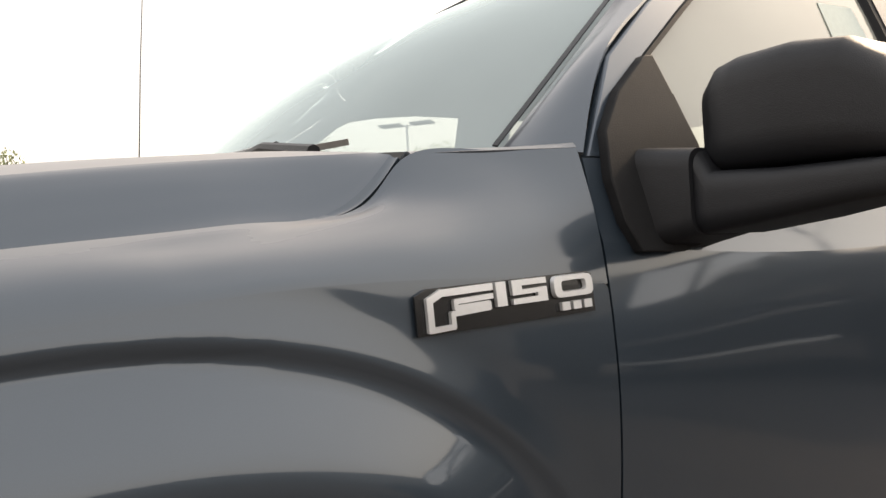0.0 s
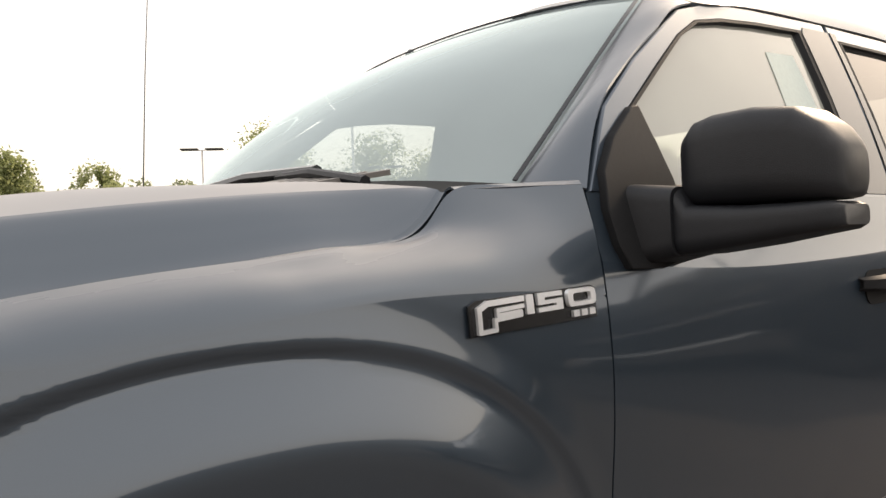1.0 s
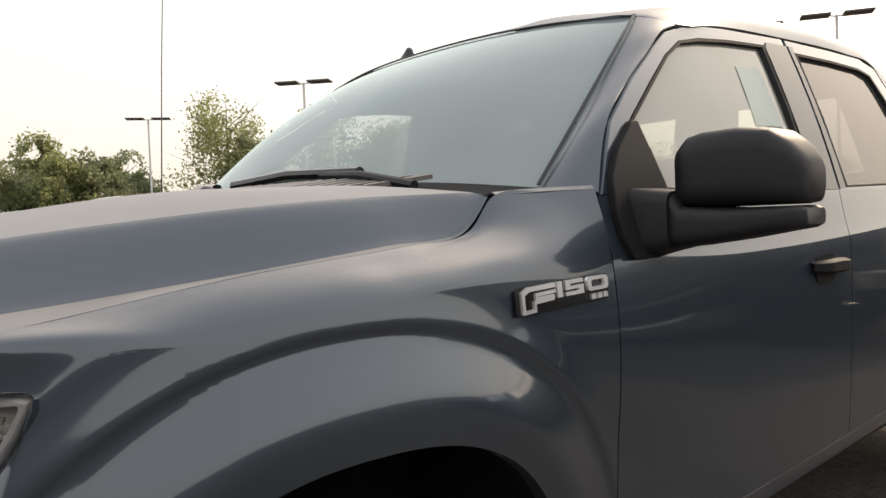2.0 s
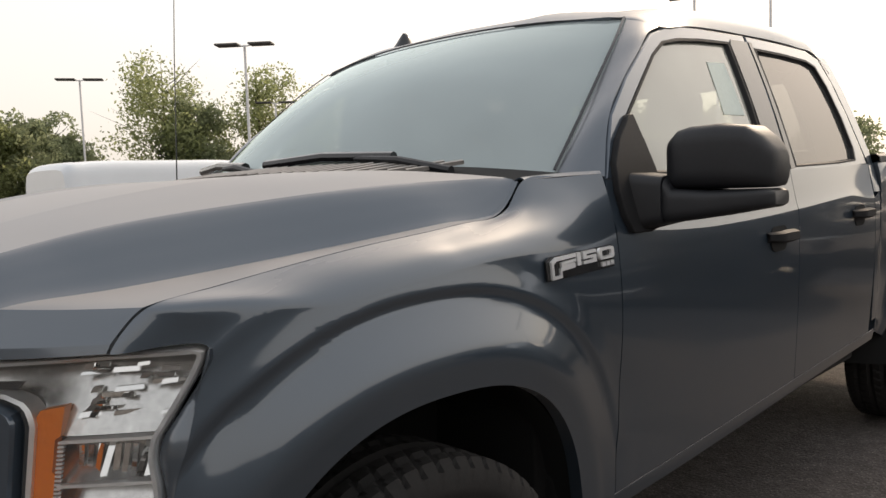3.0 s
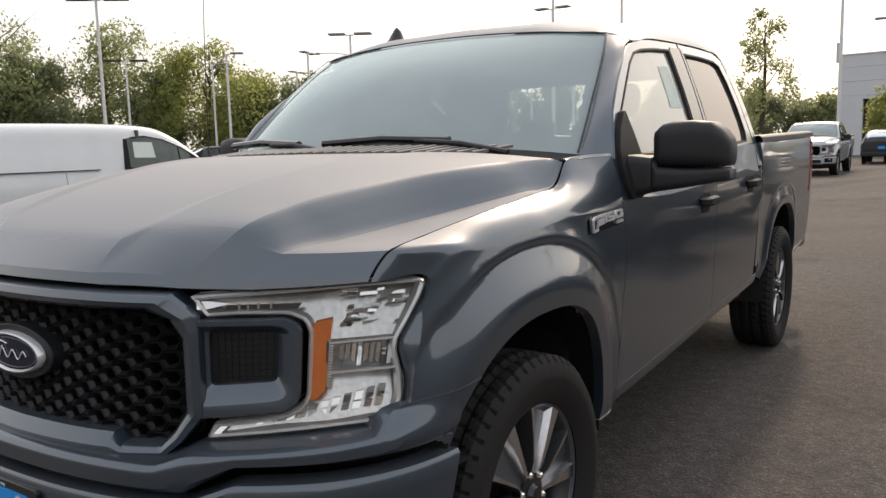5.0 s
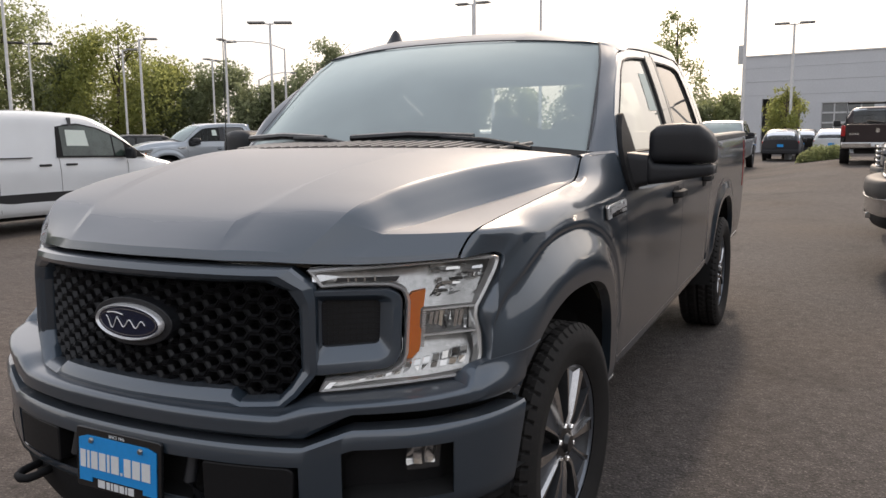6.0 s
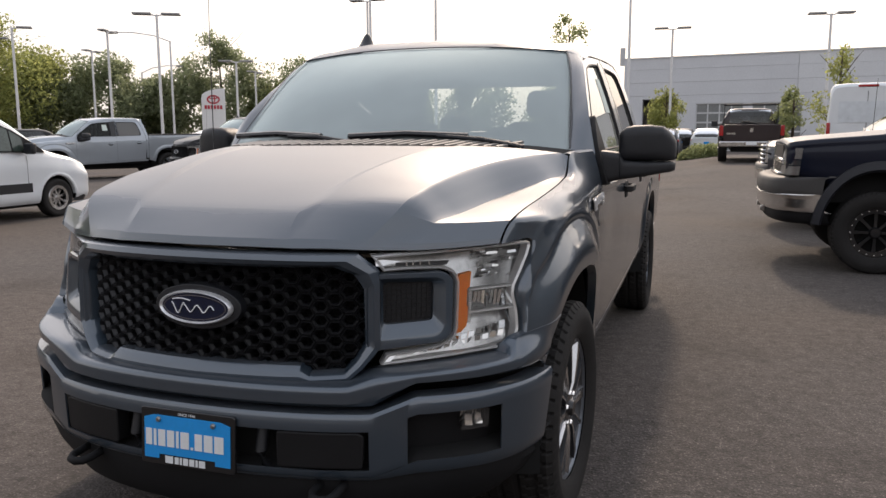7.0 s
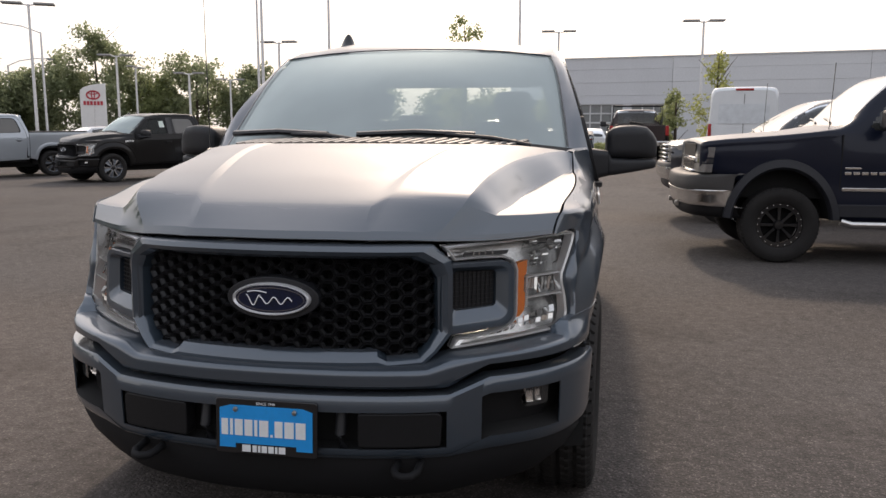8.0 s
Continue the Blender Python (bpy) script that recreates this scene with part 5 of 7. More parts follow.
    rp = grid_ob("rear_window", np.array([[(x, y, z) for x in np.linspace(-.70, .70, 6)] for z, y in ((1.43, 3.885), (1.6, 3.845), (1.78, 3.81))]), GLASS_REAR, root, out=(0, 1, 0))
    rp.visible_shadow = False
    for side in (1, -1):
        # rear corner of the cab
        strip_panel("cab_corner", lambda z: 3.862, lambda z: 3.932, lambda y: z_rocker(y) + 0.10, lambda y: float(z_shoulder(y)), lambda y, z: side_x(y, z), paint, root, side, ny=6, nz=20)
        P = [[(side * cabin_x(y, z) if z > 1.35 else side * (side_x(y, 1.235) + (cabin_x(y, 1.35) - side_x(y, 1.235)) * ((z - 1.235) / 0.115)), y, z) for y in np.linspace(a, b, 5)]
             for z, a, b in ((1.235, 3.865, 3.934), (1.30, 3.865, 3.934), (1.36, 3.865, 3.934), (1.42, 3.835, 3.926), (1.56, 3.788, 3.886), (1.70, 3.742, 3.845), (1.79, 3.702, 3.812), (1.845, 3.672, 3.775))]
        grid_ob("c_pillar", np.array(P), paint, root, out=(side, 0, 0), thick=0.006)
        # sill under the doors
        P = [[(side * (side_x(y, z_rocker(y) + q) - d), y, z_rocker(y) + q) for y in np.linspace(1.648, 3.91, 30)] for q, d in ((0.052, 0.0), (0.03, 0.001), (0.005, 0.006), (-0.004, 0.03), (-0.004, 0.20))]
        grid_ob("sill", np.array(P), paint, root, out=(side, 0, -0.3), thick=0.004)


def truck_bed(root, paint):
    for side in (1, -1):
        y1 = 5.80
        low = [(4.155, 0.52), (4.0, z_rocker(3.9) + 0.03), (3.947, z_rocker(3.9) + 0.03), (3.947, 0.8), (3.947, 1.1), (3.947, 1.366)]
        top = [(y, 1.372 + 0.016 * (y - 3.88)) for y in np.linspace(3.951, 5.70, 30)]
        down = [(5.78, 1.38), (5.80, 1.30), (5.80, 1.0), (5.78, 0.72), (5.70, 0.60), (5.155, 0.56)]
        bed = side_panel("bed_side", low + top + down, False, paint, root, side, n=150)
        P = [[(side * x, y, z + 0.016 * (y - 3.88)) for y in np.linspace(3.949, 5.79, 20)] for x, z in ((0.978, 1.366), (0.975, 1.392), (0.962, 1.402), (0.895, 1.402), (0.885, 1.39), (0.885, 1.34), (0.885, 0.95))]
        z_f = np.linspace(0.58, 1.366, 14)
        grid_ob("bed_flange", np.array([[(side * 0.86, 3.950, z), (side * (side_x(3.95, z) - 0.003), 3.950, z)] for z in z_f]), paint, bed, out=(0, -1, 0), thick=0.003)
        grid_ob("bed_rail", np.array(P), PLASTIC, bed, out=(side, 0, 1), thick=0.004)
        # tail lamp
        P = [[(side * (side_x(5.77, z) + dx), y, z) for y, dx in ((5.69, 0.004), (5.76, 0.006), (5.805, -0.004), (5.812, -0.03), (5.812, -0.14))] for z in np.linspace(0.98, 1.36, 10)]
        grid_ob("tail_lamp", np.array(P), RED_LENS, root, out=(side, 0.3, 0), thick=0.004)
        cy, cz = ARCH_R
        L = []
        for th in np.linspace(-0.1, math.pi + 0.1, 36):
            r = arch_radii(False, th)[0]
            L.append([(side * x, cy + (r + d) * math.cos(th), cz + (r + d) * math.sin(th)) for x, d in ((0.965, 0.006), (0.80, 0.05), (0.52, 0.05), (0.50, -0.45))])
        grid_ob("arch_liner", np.array(L), DARK, bed, out=(0, 0, -1), smooth=60)
        box_ob("mud_flap", (side * 0.80 - 0.12, 5.16, 0.26), (side * 0.80 + 0.12, 5.175, 0.62), PLASTIC, root)
    box_ob("tailgate", (-0.80, 5.75, 0.72), (0.80, 5.80, 1.40), paint, root, bevel=0.012)
    box_ob("bed_floor", (-0.885, 3.95, 0.88), (0.885, 5.75, 0.92), PLASTIC, root)
    box_ob("bed_front_wall", (-0.885, 3.95, 0.9), (0.885, 3.975, 1.36), paint, root)
    box_ob("rear_bumper", (-0.93, 5.82, 0.52), (0.93, 5.96, 0.70), CHROME_SOFT, root, bevel=0.03)
    box_ob("chassis", (-0.62, 0.75, 0.30), (0.62, 5.6, 0.50), DARK, root, bevel=0.02)
    box_ob("floor_pan", (-0.90, 1.50, 0.46), (0.90, 3.85, 0.60), DARK, root, bevel=0.02)
    box_ob("engine_bay", (-0.50, 0.33, 0.45), (0.50, 1.45, 1.00), DARK, root, bevel=0.02)
    box_ob("firewall", (-0.86, 1.46, 0.5), (0.86, 1.55, 1.28), DARK, root)


def truck_cabin_inside(root):
    P = net([[(-.88, 1.53, 1.335), (-.4, 1.44, 1.35), (0, 1.41, 1.352), (.4, 1.44, 1.35), (.88, 1.53, 1.335)],
             [(-.88, 1.75, 1.335), (-.4, 1.75, 1.365), (0, 1.75, 1.37), (.4, 1.75, 1.38), (.88, 1.75, 1.335)],
             [(-.88, 1.98, 1.30), (-.4, 2.02, 1.33), (0, 2.03, 1.33), (.4, 2.02, 1.35), (.88, 1.98, 1.30)],
             [(-.88, 2.0, 1.0), (-.4, 2.05, 1.0), (0, 2.05, 1.0), (.4, 2.05, 1.0), (.88, 2.0, 1.0)]], 16, 24)
    grid_ob("dashboard", P, INTERIOR, root, out=(0, 0, 1), thick=0.01)
    for x in (-0.46, 0.46):
        for y, nm in ((2.62, "front_seat"), (3.42, "rear_seat")):
            bm = bmesh.new()
            s = bmesh.ops.create_cube(bm, size=1)
            bmesh.ops.scale(bm, verts=s["verts"], vec=(0.54, 0.52, 0.16))
            bmesh.ops.translate(bm, verts=s["verts"], vec=(x, y - 0.05, 0.93))
            b = bmesh.ops.create_cube(bm, size=1)
            bmesh.ops.scale(bm, verts=b["verts"], vec=(0.46, 0.13, 0.60))
            bmesh.ops.rotate(bm, verts=b["verts"], matrix=Matrix.Rotation(radians(-14), 3, "X"))
            low = 0.12 if nm == "rear_seat" else 0.0
            bmesh.ops.translate(bm, verts=b["verts"], vec=(x, y + 0.26, 1.20 - low))
            seat = part(nm, bm, SEAT, root, bevel=0.05)
            bm = bmesh.new()
            b = bmesh.ops.create_cube(bm, size=1)
            bmesh.ops.scale(bm, verts=b["verts"], vec=(0.24, 0.10, 0.17))
            bmesh.ops.rotate(bm, verts=b["verts"], matrix=Matrix.Rotation(radians(-10), 3, "X"))
            bmesh.ops.translate(bm, verts=b["verts"], vec=(x * (0.85 if low else 1.0), y + 0.36, 1.60 - 1.1 * low))
            part("headrest", bm, SEAT, seat, bevel=0.045)
    bm = bmesh.new()
    box(bm, (-0.12, 3.66, 1.36), (0.12, 3.75, 1.46))
    part("middle_headrest", bm, SEAT, root, bevel=0.04)
    ringp = [(0.43 + 0.185 * math.cos(a), 2.12 - 0.07 * math.sin(a), 1.27 + 0.17 * math.sin(a)) for a in np.linspace(0, 2 * math.pi, 33)]
    wheel = tube("steering_wheel", ringp, 0.016, PLASTIC, root)
    tube("steering_spoke", [(0.25, 2.12, 1.27), (0.43, 2.10, 1.26), (0.61, 2.12, 1.27)], 0.022, PLASTIC, wheel)
    bm = bmesh.new()
    box(bm, (-0.115, 2.145, 1.70), (0.135, 2.175, 1.765))
    m = part("inside_mirror", bm, PLASTIC, root, bevel=0.02)
    tube("mirror_stalk", [(0.01, 2.09, 1.83), (0.01, 2.13, 1.78), (0.01, 2.155, 1.745)], 0.014, PLASTIC, m)
    bm = bmesh.new()
    box(bm, (-0.30, 2.07, 1.805), (0.33, 2.14, 1.835))
    part("sensor_cover", bm, INTERIOR, root, bevel=0.01)
    box_ob("headliner", (-0.70, 2.2, 1.845), (0.70, 3.78, 1.865), HEADLINER, root, bevel=0.01)
    for side in (1, -1):
        box_ob("door_trim", (side * .905 - .025, 1.72, .60), (side * .905 + .025, 3.86, 1.325), INTERIOR, root, bevel=0.015)
        tube("pillar_trim", [(side * .83, 1.65, 1.345), (side * .775, 1.88, 1.548), (side * .685, 2.18, 1.785)], 0.030, INTERIOR, root, seg=10)
        tube("pillar_trim", [(side * .88, 2.83, 1.31), (side * .82, 2.83, 1.55), (side * .735, 2.82, 1.78)], 0.045, INTERIOR, root, seg=10)
        tube("pillar_trim", [(side * .85, 3.75, 1.31), (side * .80, 3.71, 1.55), (side * .70, 3.64, 1.78)], 0.055, INTERIOR, root, seg=10)
        tube("roof_trim", [(side * .68, 2.18, 1.795), (side * .72, 2.36, 1.805), (side * .73, 3.0, 1.822), (side * .70, 3.60, 1.822)], 0.046, HEADLINER, root, seg=10)
    tube("header_trim", [(-.68, 2.19, 1.785), (-.35, 2.13, 1.812), (0, 2.115, 1.818), (.35, 2.13, 1.812), (.68, 2.19, 1.785)], 0.026, HEADLINER, root, seg=10)
    pl = on_cabin(1)
    slab("window_sticker", [(2.50, 1.533), (2.668, 1.537), (2.645, 1.722), (2.505, 1.714)], pl, 0.001, PAPER, root, step=0.1, lift=0.010, label="pale green paper sticker in the window")


def truck_cowl(root):
    """Louvred black cowl, wipers, mast aerial and roof fin."""
    rows = [[(x, y0, z0) for x, y0, z0 in r] for r in (
        [(-.86, 1.41, 1.328), (-.65, 1.265, 1.348), (-.4, 1.19, 1.360), (0, 1.16, 1.362), (.4, 1.19, 1.360), (.65, 1.265, 1.348), (.86, 1.41, 1.328)],
        [(-.86, 1.59, 1.352), (-.65, 1.475, 1.376), (-.4, 1.405, 1.388), (0, 1.37, 1.391), (.4, 1.405, 1.388), (.65, 1.475, 1.376), (.86, 1.59, 1.352)])]
    cowl = grid_ob("cowl", net(rows, 6, 40), DARK, root, thick=0.006)
    for k in range(26):
        x = -0.64 + 1.28 * k / 25
        y = float(np.interp(abs(x), [0, .4, .65, .86], [1.27, 1.30, 1.38, 1.50]))
        bm = bmesh.new()
        v = box(bm, (-0.009, -0.080, -0.004), (0.009, 0.070, 0.006))
        bmesh.ops.rotate(bm, verts=v, matrix=Matrix.Rotation(radians(6), 3, "Y"))
        bmesh.ops.rotate(bm, verts=v, matrix=Matrix.Rotation(radians(-32), 3, "Z"))
        bmesh.ops.rotate(bm, verts=v, matrix=Matrix.Rotation(radians(9), 3, "X"))
        bmesh.ops.translate(bm, verts=v, vec=(x, y - 0.005, 1.3875 - 0.018 * abs(x) ** 1.5))
        part("louvre", bm, COWL, cowl)
    for pivot, elbow, tip0, tip1 in (((.70, 1.36, 1.366), (.30, 1.39, 1.415), (-.11, 1.365, 1.412), (.44, 1.41, 1.412)), ((-.10, 1.32, 1.388), (-.45, 1.42, 1.414), (-.80, 1.535, 1.415), (-.26, 1.385, 1.412))):
        arm = tube("wiper", [pivot, tuple(0.55 * np.array(pivot) + 0.45 * np.array(elbow) + np.array((0, -0.02, 0.012))), elbow], 0.012, PLASTIC, root, seg=8, taper=0.009)
        tube("blade", [tip0, tuple(0.5 * (np.array(tip0) + np.array(tip1)) + np.array((0, -0.006, 0.012))), tip1], 0.016, PLASTIC_GLOSS, arm, seg=8)
    tube("aerial", [(-.905, 1.475, 1.34), (-.906, 1.478, 1.40), (-.925, 1.51, 1.9), (-.94, 1.54, 2.28)], 0.0032, PLASTIC_GLOSS, root, seg=8, taper=0.0016)
    bm = bmesh.new()
    loops = []
    for s in np.linspace(0, 1, 8):
        w, y0, y1 = 0.036 * (1 - s) ** 0.6 + 0.006, 2.245 + 0.062 * s**0.8, 2.365 - 0.035 * s
        loops.append([bm.verts.new((-.438 + w * math.cos(a), 0.5 * (y0 + y1) + 0.5 * (y1 - y0) * math.sin(a), 1.912 + 0.072 * s)) for a in np.linspace(0, 2 * math.pi, 17)[:-1]])
    for a, b in zip(loops, loops[1:]):
        for k in range(16):
            bm.faces.new((a[k], a[(k + 1) % 16], b[(k + 1) % 16], b[k]))
    bm.faces.new(loops[-1])
    part("roof_fin", bm, PLASTIC_GLOSS, root)


def truck_front(root, paint, plate=True, pads=True):
    F = front_place()
    # grille surround
    half_o = [(0, 1.086), (.25, 1.085), (.492, 1.080), (.546, 1.030), (.550, 1.00), (.550, 0.80), (.50, 0.735), (.462, 0.702), (.36, 0.696), (.33, 0.6955), (0, 0.692)]
    half_i = [(0, 1.040), (.25, 1.040), (.425, 1.040), (.480, 1.018), (.505, 0.975), (.508, 0.81), (.482, 0.765), (.452, 0.732), (.356, 0.727), (.328, 0.750), (0, 0.748)]
    out = half_o + [(-x, z) for x, z in half_o[-2:0:-1]]
    inn = half_i + [(-x, z) for x, z in half_i[-2:0:-1]]
    O, I = [], []
    for k in range(len(out)):
        a, b = np.array(out[k]), np.array(out[(k + 1) % len(out)])
        c, d = np.array(inn[k]), np.array(inn[(k + 1) % len(inn)])
        for t in np.linspace(0, 1, 9)[:-1]:
            O.append(a + (b - a) * t)
            I.append(c + (d - c) * t)
    grille = ring("grille", O, I, F, ((0, 0.05), (0.0, -0.002), (0.10, -0.014), (0.45, -0.020), (0.75, -0.012), (0.97, 0.004), (1.0, 0.03), (1.0, 0.06)), 0, paint, root, smooth=28)
    # honeycomb
    W, H = 0.0567, 0.0430
    loop_in = np.array(I)

    def inside(x, z):
        n, hit = len(loop_in), False
        for k in range(n):
            (x1, z1), (x2, z2) = loop_in[k - 1], loop_in[k]
            if (z1 > z) != (z2 > z) and x < (x2 - x1) * (z - z1) / (z2 - z1) + x1:
                hit = not hit
        return hit
    V, Fc = [], []
    for c in range(-13, 14):
        for r in range(-2, 10):
            cx, cz = c * W * 0.75, 0.725 + r * H + (H / 2 if c % 2 else 0)
            if not any(inside(cx + a, cz + b) for a, b in ((0, 0), (.028, 0), (-.028, 0), (.014, .02), (-.014, .02), (.014, -.02), (-.014, -.02))):
                continue
            hexa = [(W / 2, 0), (W / 4, H / 2), (-W / 4, H / 2), (-W / 2, 0), (-W / 4, -H / 2), (W / 4, -H / 2)]
            base = len(V)
            for k, off in ((1.0, 0.034), (0.88, 0.028), (0.62, 0.038), (0.54, 0.080)):
                for hx, hz in hexa:
                    V.append(F(cx + hx * k, cz + hz * (k if k == 1.0 else k * 0.96) - (0.006 if off > 0.05 else 0), off))
            for q in range(3):
                for k in range(6):
                    Fc.append((base + q * 6 + k, base + q * 6 + (k + 1) % 6, base + (q + 1) * 6 + (k + 1) % 6, base + (q + 1) * 6 + k))
    mesh_ob("honeycomb", V, Fc, GRILLE_BLACK, grille, smooth=30, label="matt black honeycomb mesh")
    slab("grille_backing", [tuple(p) for p in 1.0 * loop_in], F, 0.01, DARK, grille, step=0.08, lift=0.085)
    # oval emblem
    def oval(a, b, n=48, cz=0.912):
        return [(a * math.cos(t), cz + b * math.sin(t)) for t in np.linspace(0, 2 * math.pi, n + 1)[:-1]]
    pod = slab("emblem_pod", oval(.152, .068), F, 0.06, PLASTIC, grille, step=0.05, lift=-0.004, bevel=0.006)
    slab("emblem", oval(.118, .045), F, 0.012, BLUE_OVAL, pod, step=0.05, lift=-0.016, label="dark blue oval emblem")
    ring("emblem_rim", oval(.127, .052), oval(.115, .0425), F, ((0, -0.004), (0.1, -0.018), (0.5, -0.023), (1, -0.015)), 0, BRIGHT, pod)
    ring("emblem_line", oval(.109, .0375), oval(.1065, .0355), F, ((0, -0.015), (0.2, -0.0175), (0.8, -0.0175), (1, -0.015)), 0, CHROME_SOFT, pod)
    # one flowing stroke and a swash
    wave = [(-.078 + .0026 * k, .014 * math.cos(0.36 * k) * (1.15 if k < 18 else 0.75) - .003) for k in range(58)]
    for pts, r in ((wave, .0018), ([(-.074, .022), (-.045, .026), (-.010, .021)], .0020)):
        tube("emblem_mark", [F(x, .912 + z, -0.019) for x, z in smooth_line(pts, 3 * len(pts))], r, BRIGHT, pod, seg=6)
    # lamps and the painted brackets that reach into them
    for side in (1, -1):
        L = front_place(side)
        brk_o = rounded([(.512, 1.020), (.702, 1.017), (.727, 0.995), (.729, 0.830), (.708, 0.806), (.512, 0.788)], 0.012, 5)
        brk_i = rounded([(.556, 0.990), (.683, 0.984), (.684, 0.868), (.556, 0.862)], 0.012, 5)
        n = 60
        brk = ring("lamp_bracket", resample(brk_o, n), resample(brk_i, n), L, ((0, 0.05), (0.0, -0.004), (0.06, -0.011), (0.42, -0.011), (0.50, -0.009), (1, 0.018), (1, 0.05)), 0, paint, grille, smooth=24)
        slab("bracket_vent", [tuple(p) for p in brk_i], L, 0.01, PLASTIC, brk, step=0.05, lift=0.035)
        mesh_bm = []
        for k in range(9):
            mesh_bm.append([(.566 + .013 * k, .868), (.569 + .013 * k, .868), (.569 + .013 * k, .986), (.566 + .013 * k, .986)])
        for k in range(8):
            mesh_bm.append([(.558, .874 + .0145 * k), (.682, .875 + .0145 * k), (.682, .878 + .0145 * k), (.558, .877 + .0145 * k)])
        for q in mesh_bm:
            slab("vent_bar", q, L, 0.003, GRILLE_BLACK, brk, step=0.06, lift=0.030)
        outline = [(.526, 1.071), (.56, 1.074), (.65, 1.078), (.75, 1.082), (.85, 1.086), (.918, 1.088), (.924, 1.078), (.918, 1.045), (.903, 0.995), (.888, 0.950), (.888, 0.925), (.900, 0.875), (.906, 0.82),
                   (.900, 0.785), (.880, 0.768), (.75, 0.757), (.65, 0.749), (.545, 0.741), (.562, 0.777), (.65, 0.786), (.705, 0.797), (.732, 0.815), (.738, 0.84), (.737, 0.98), (.728, 1.006), (.700, 1.022), (.62, 1.026), (.556, 1.024)]
        fine = [tuple(p) for p in resample(outline, 150)]
        lamp = new("headlamp")
        lamp.parent = root
        lamp["label"] = "clear-lensed headlamp with chrome bowls and an amber side reflector"
        slab("lamp_body", fine, L, 0.03, DARK, lamp, step=0.06, lift=0.085)
        def chamber(b):
            z0, z1 = next((q for q in ((.74, .884), (.884, .95), (.95, 1.09)) if b < q[1]), (.95, 1.09))
            return (b - z0) / (z1 - z0)
        # satin bowls, one to a chamber
        slab("reflector", fine, lambda a, b, off: L(a, b, off + 0.045 * min(1, max(0, chamber(b))) + 0.006 * math.sin(30 * a)), 0.004, BOWL, lamp, step=0.018, lift=0.026)

        def facet(name, corners, lift, ta=0.0, tb=0.0, material=FACET, depth=0.006):
            a0, b0 = np.mean(np.array(corners), axis=0)
            slab(name, corners, lambda a, b, off: L(a, b, off + ta * (a - a0) + tb * (b - b0)), depth, material, lamp, step=0.06, lift=lift)
        inner = []
        for k, p in enumerate(fine):
            t = np.array(fine[(k + 1) % len(fine)]) - np.array(fine[k - 1])
            nrm = np.array((t[1], -t[0])) / (np.linalg.norm(t) or 1)
            inner.append(tuple(np.array(p) - nrm * -0.011))
        ring("bezel", fine, inner, L, ((0, 0.05), (0, 0.012), (0.3, 0.005), (0.8, 0.008), (1, 0.040)), 0, BRIGHT, lamp)
        slab("amber_reflector", [(.741, .822), (.756, .824), (.770, .842), (.772, .86), (.772, .900), (.768, .905), (.768, .955), (.774, .960), (.776, 1.006), (.748, 1.000), (.741, .985)], L, 0.02, AMBER, lamp, step=0.02, lift=0.014, label="amber side reflector")
        for z0 in (.880, .948):
            slab("divider", [(.776, z0), (.888, z0 + .004), (.888, z0 + .009), (.776, z0 + .005)], L, 0.035, BRIGHT, lamp, step=0.03, lift=0.012)
        lot = random.Random(4)
        for k in range(16):
            z0 = .852 + .0064 * k
            facet("rib", [(.7725, z0), (.7800, z0), (.7800, z0 + .0036), (.7725, z0 + .0036)], 0.012, material=BRIGHT)
        for k in range(9):
            x0 = .790 + .0105 * k
            facet("rib", [(x0, .893), (x0 + .007, .893), (x0 + .0085, .941), (x0 + .0015, .941)], 0.034, lot.uniform(-.5, .5), lot.uniform(-.3, .5))
        for k in range(14):
            x0, z0, h = .600 + .0200 * k, .757 + .0030 * k, .008 + .0030 * k
            for low_z, high_z, tb in ((0.0, 0.42, .25), (0.5, 1.0, .55)):
                facet("step_mirror", [(x0 + .005 * low_z, z0 + h * low_z), (x0 + .0135 + .005 * low_z, z0 + .002 + h * low_z), (x0 + .0135 + .005 * high_z, z0 + h * high_z), (x0 + .005 * high_z, z0 + h * high_z - .002)],
                      0.036, lot.uniform(-.6, .4), tb + lot.uniform(-.4, .2))
        for k in range(9):
            for _ in range(3):
                x0, z0, w, h = lot.uniform(.785, .885), .984 + .0095 * k, lot.uniform(.010, .032), lot.uniform(.004, .009)
                w = min(w, .905 - x0)
                facet("step_mirror", [(x0, z0), (x0 + w, z0 + .001), (x0 + w, z0 + h + .001), (x0 + .001, z0 + h)], 0.030 + 0.004 * _, lot.uniform(-.4, .5), lot.uniform(-.3, .6))
        facet("step_mirror", [(.783, .985), (.808, .984), (.816, 1.016), (.786, 1.018)], 0.036, -.3, .5)
        facet("arm_hollow", [(.585, 1.034), (.715, 1.032), (.722, 1.044), (.590, 1.046)], 0.022, material=PLASTIC)
        for x0 in (.612, .628, .646, .668):
            facet("post", [(x0, 1.036), (x0 + .004, 1.036), (x0 + .004, 1.049), (x0, 1.049)], 0.014, material=BOWL)
        facet("tip_mirror", [(.538, 1.041), (.552, 1.040), (.600, 1.052), (.535, 1.062)], 0.012, tb=.35)
        facet("tip_mirror", [(.556, .750), (.574, .752), (.592, .772), (.578, .772)], 0.012, tb=.35)
        cover = slab("lens", fine, L, 0, LENS, lamp, step=0.03, lift=0.002)
        cover.visible_shadow = False
    # upper bumper cover and the bar below it
    B = bumper_place()
    S = BUMP_S[-1]
    us = np.linspace(-S, S, 121)
    step = lambda u: min(1, max(0, (abs(u) - 0.57) / 0.13))  # noqa: E731
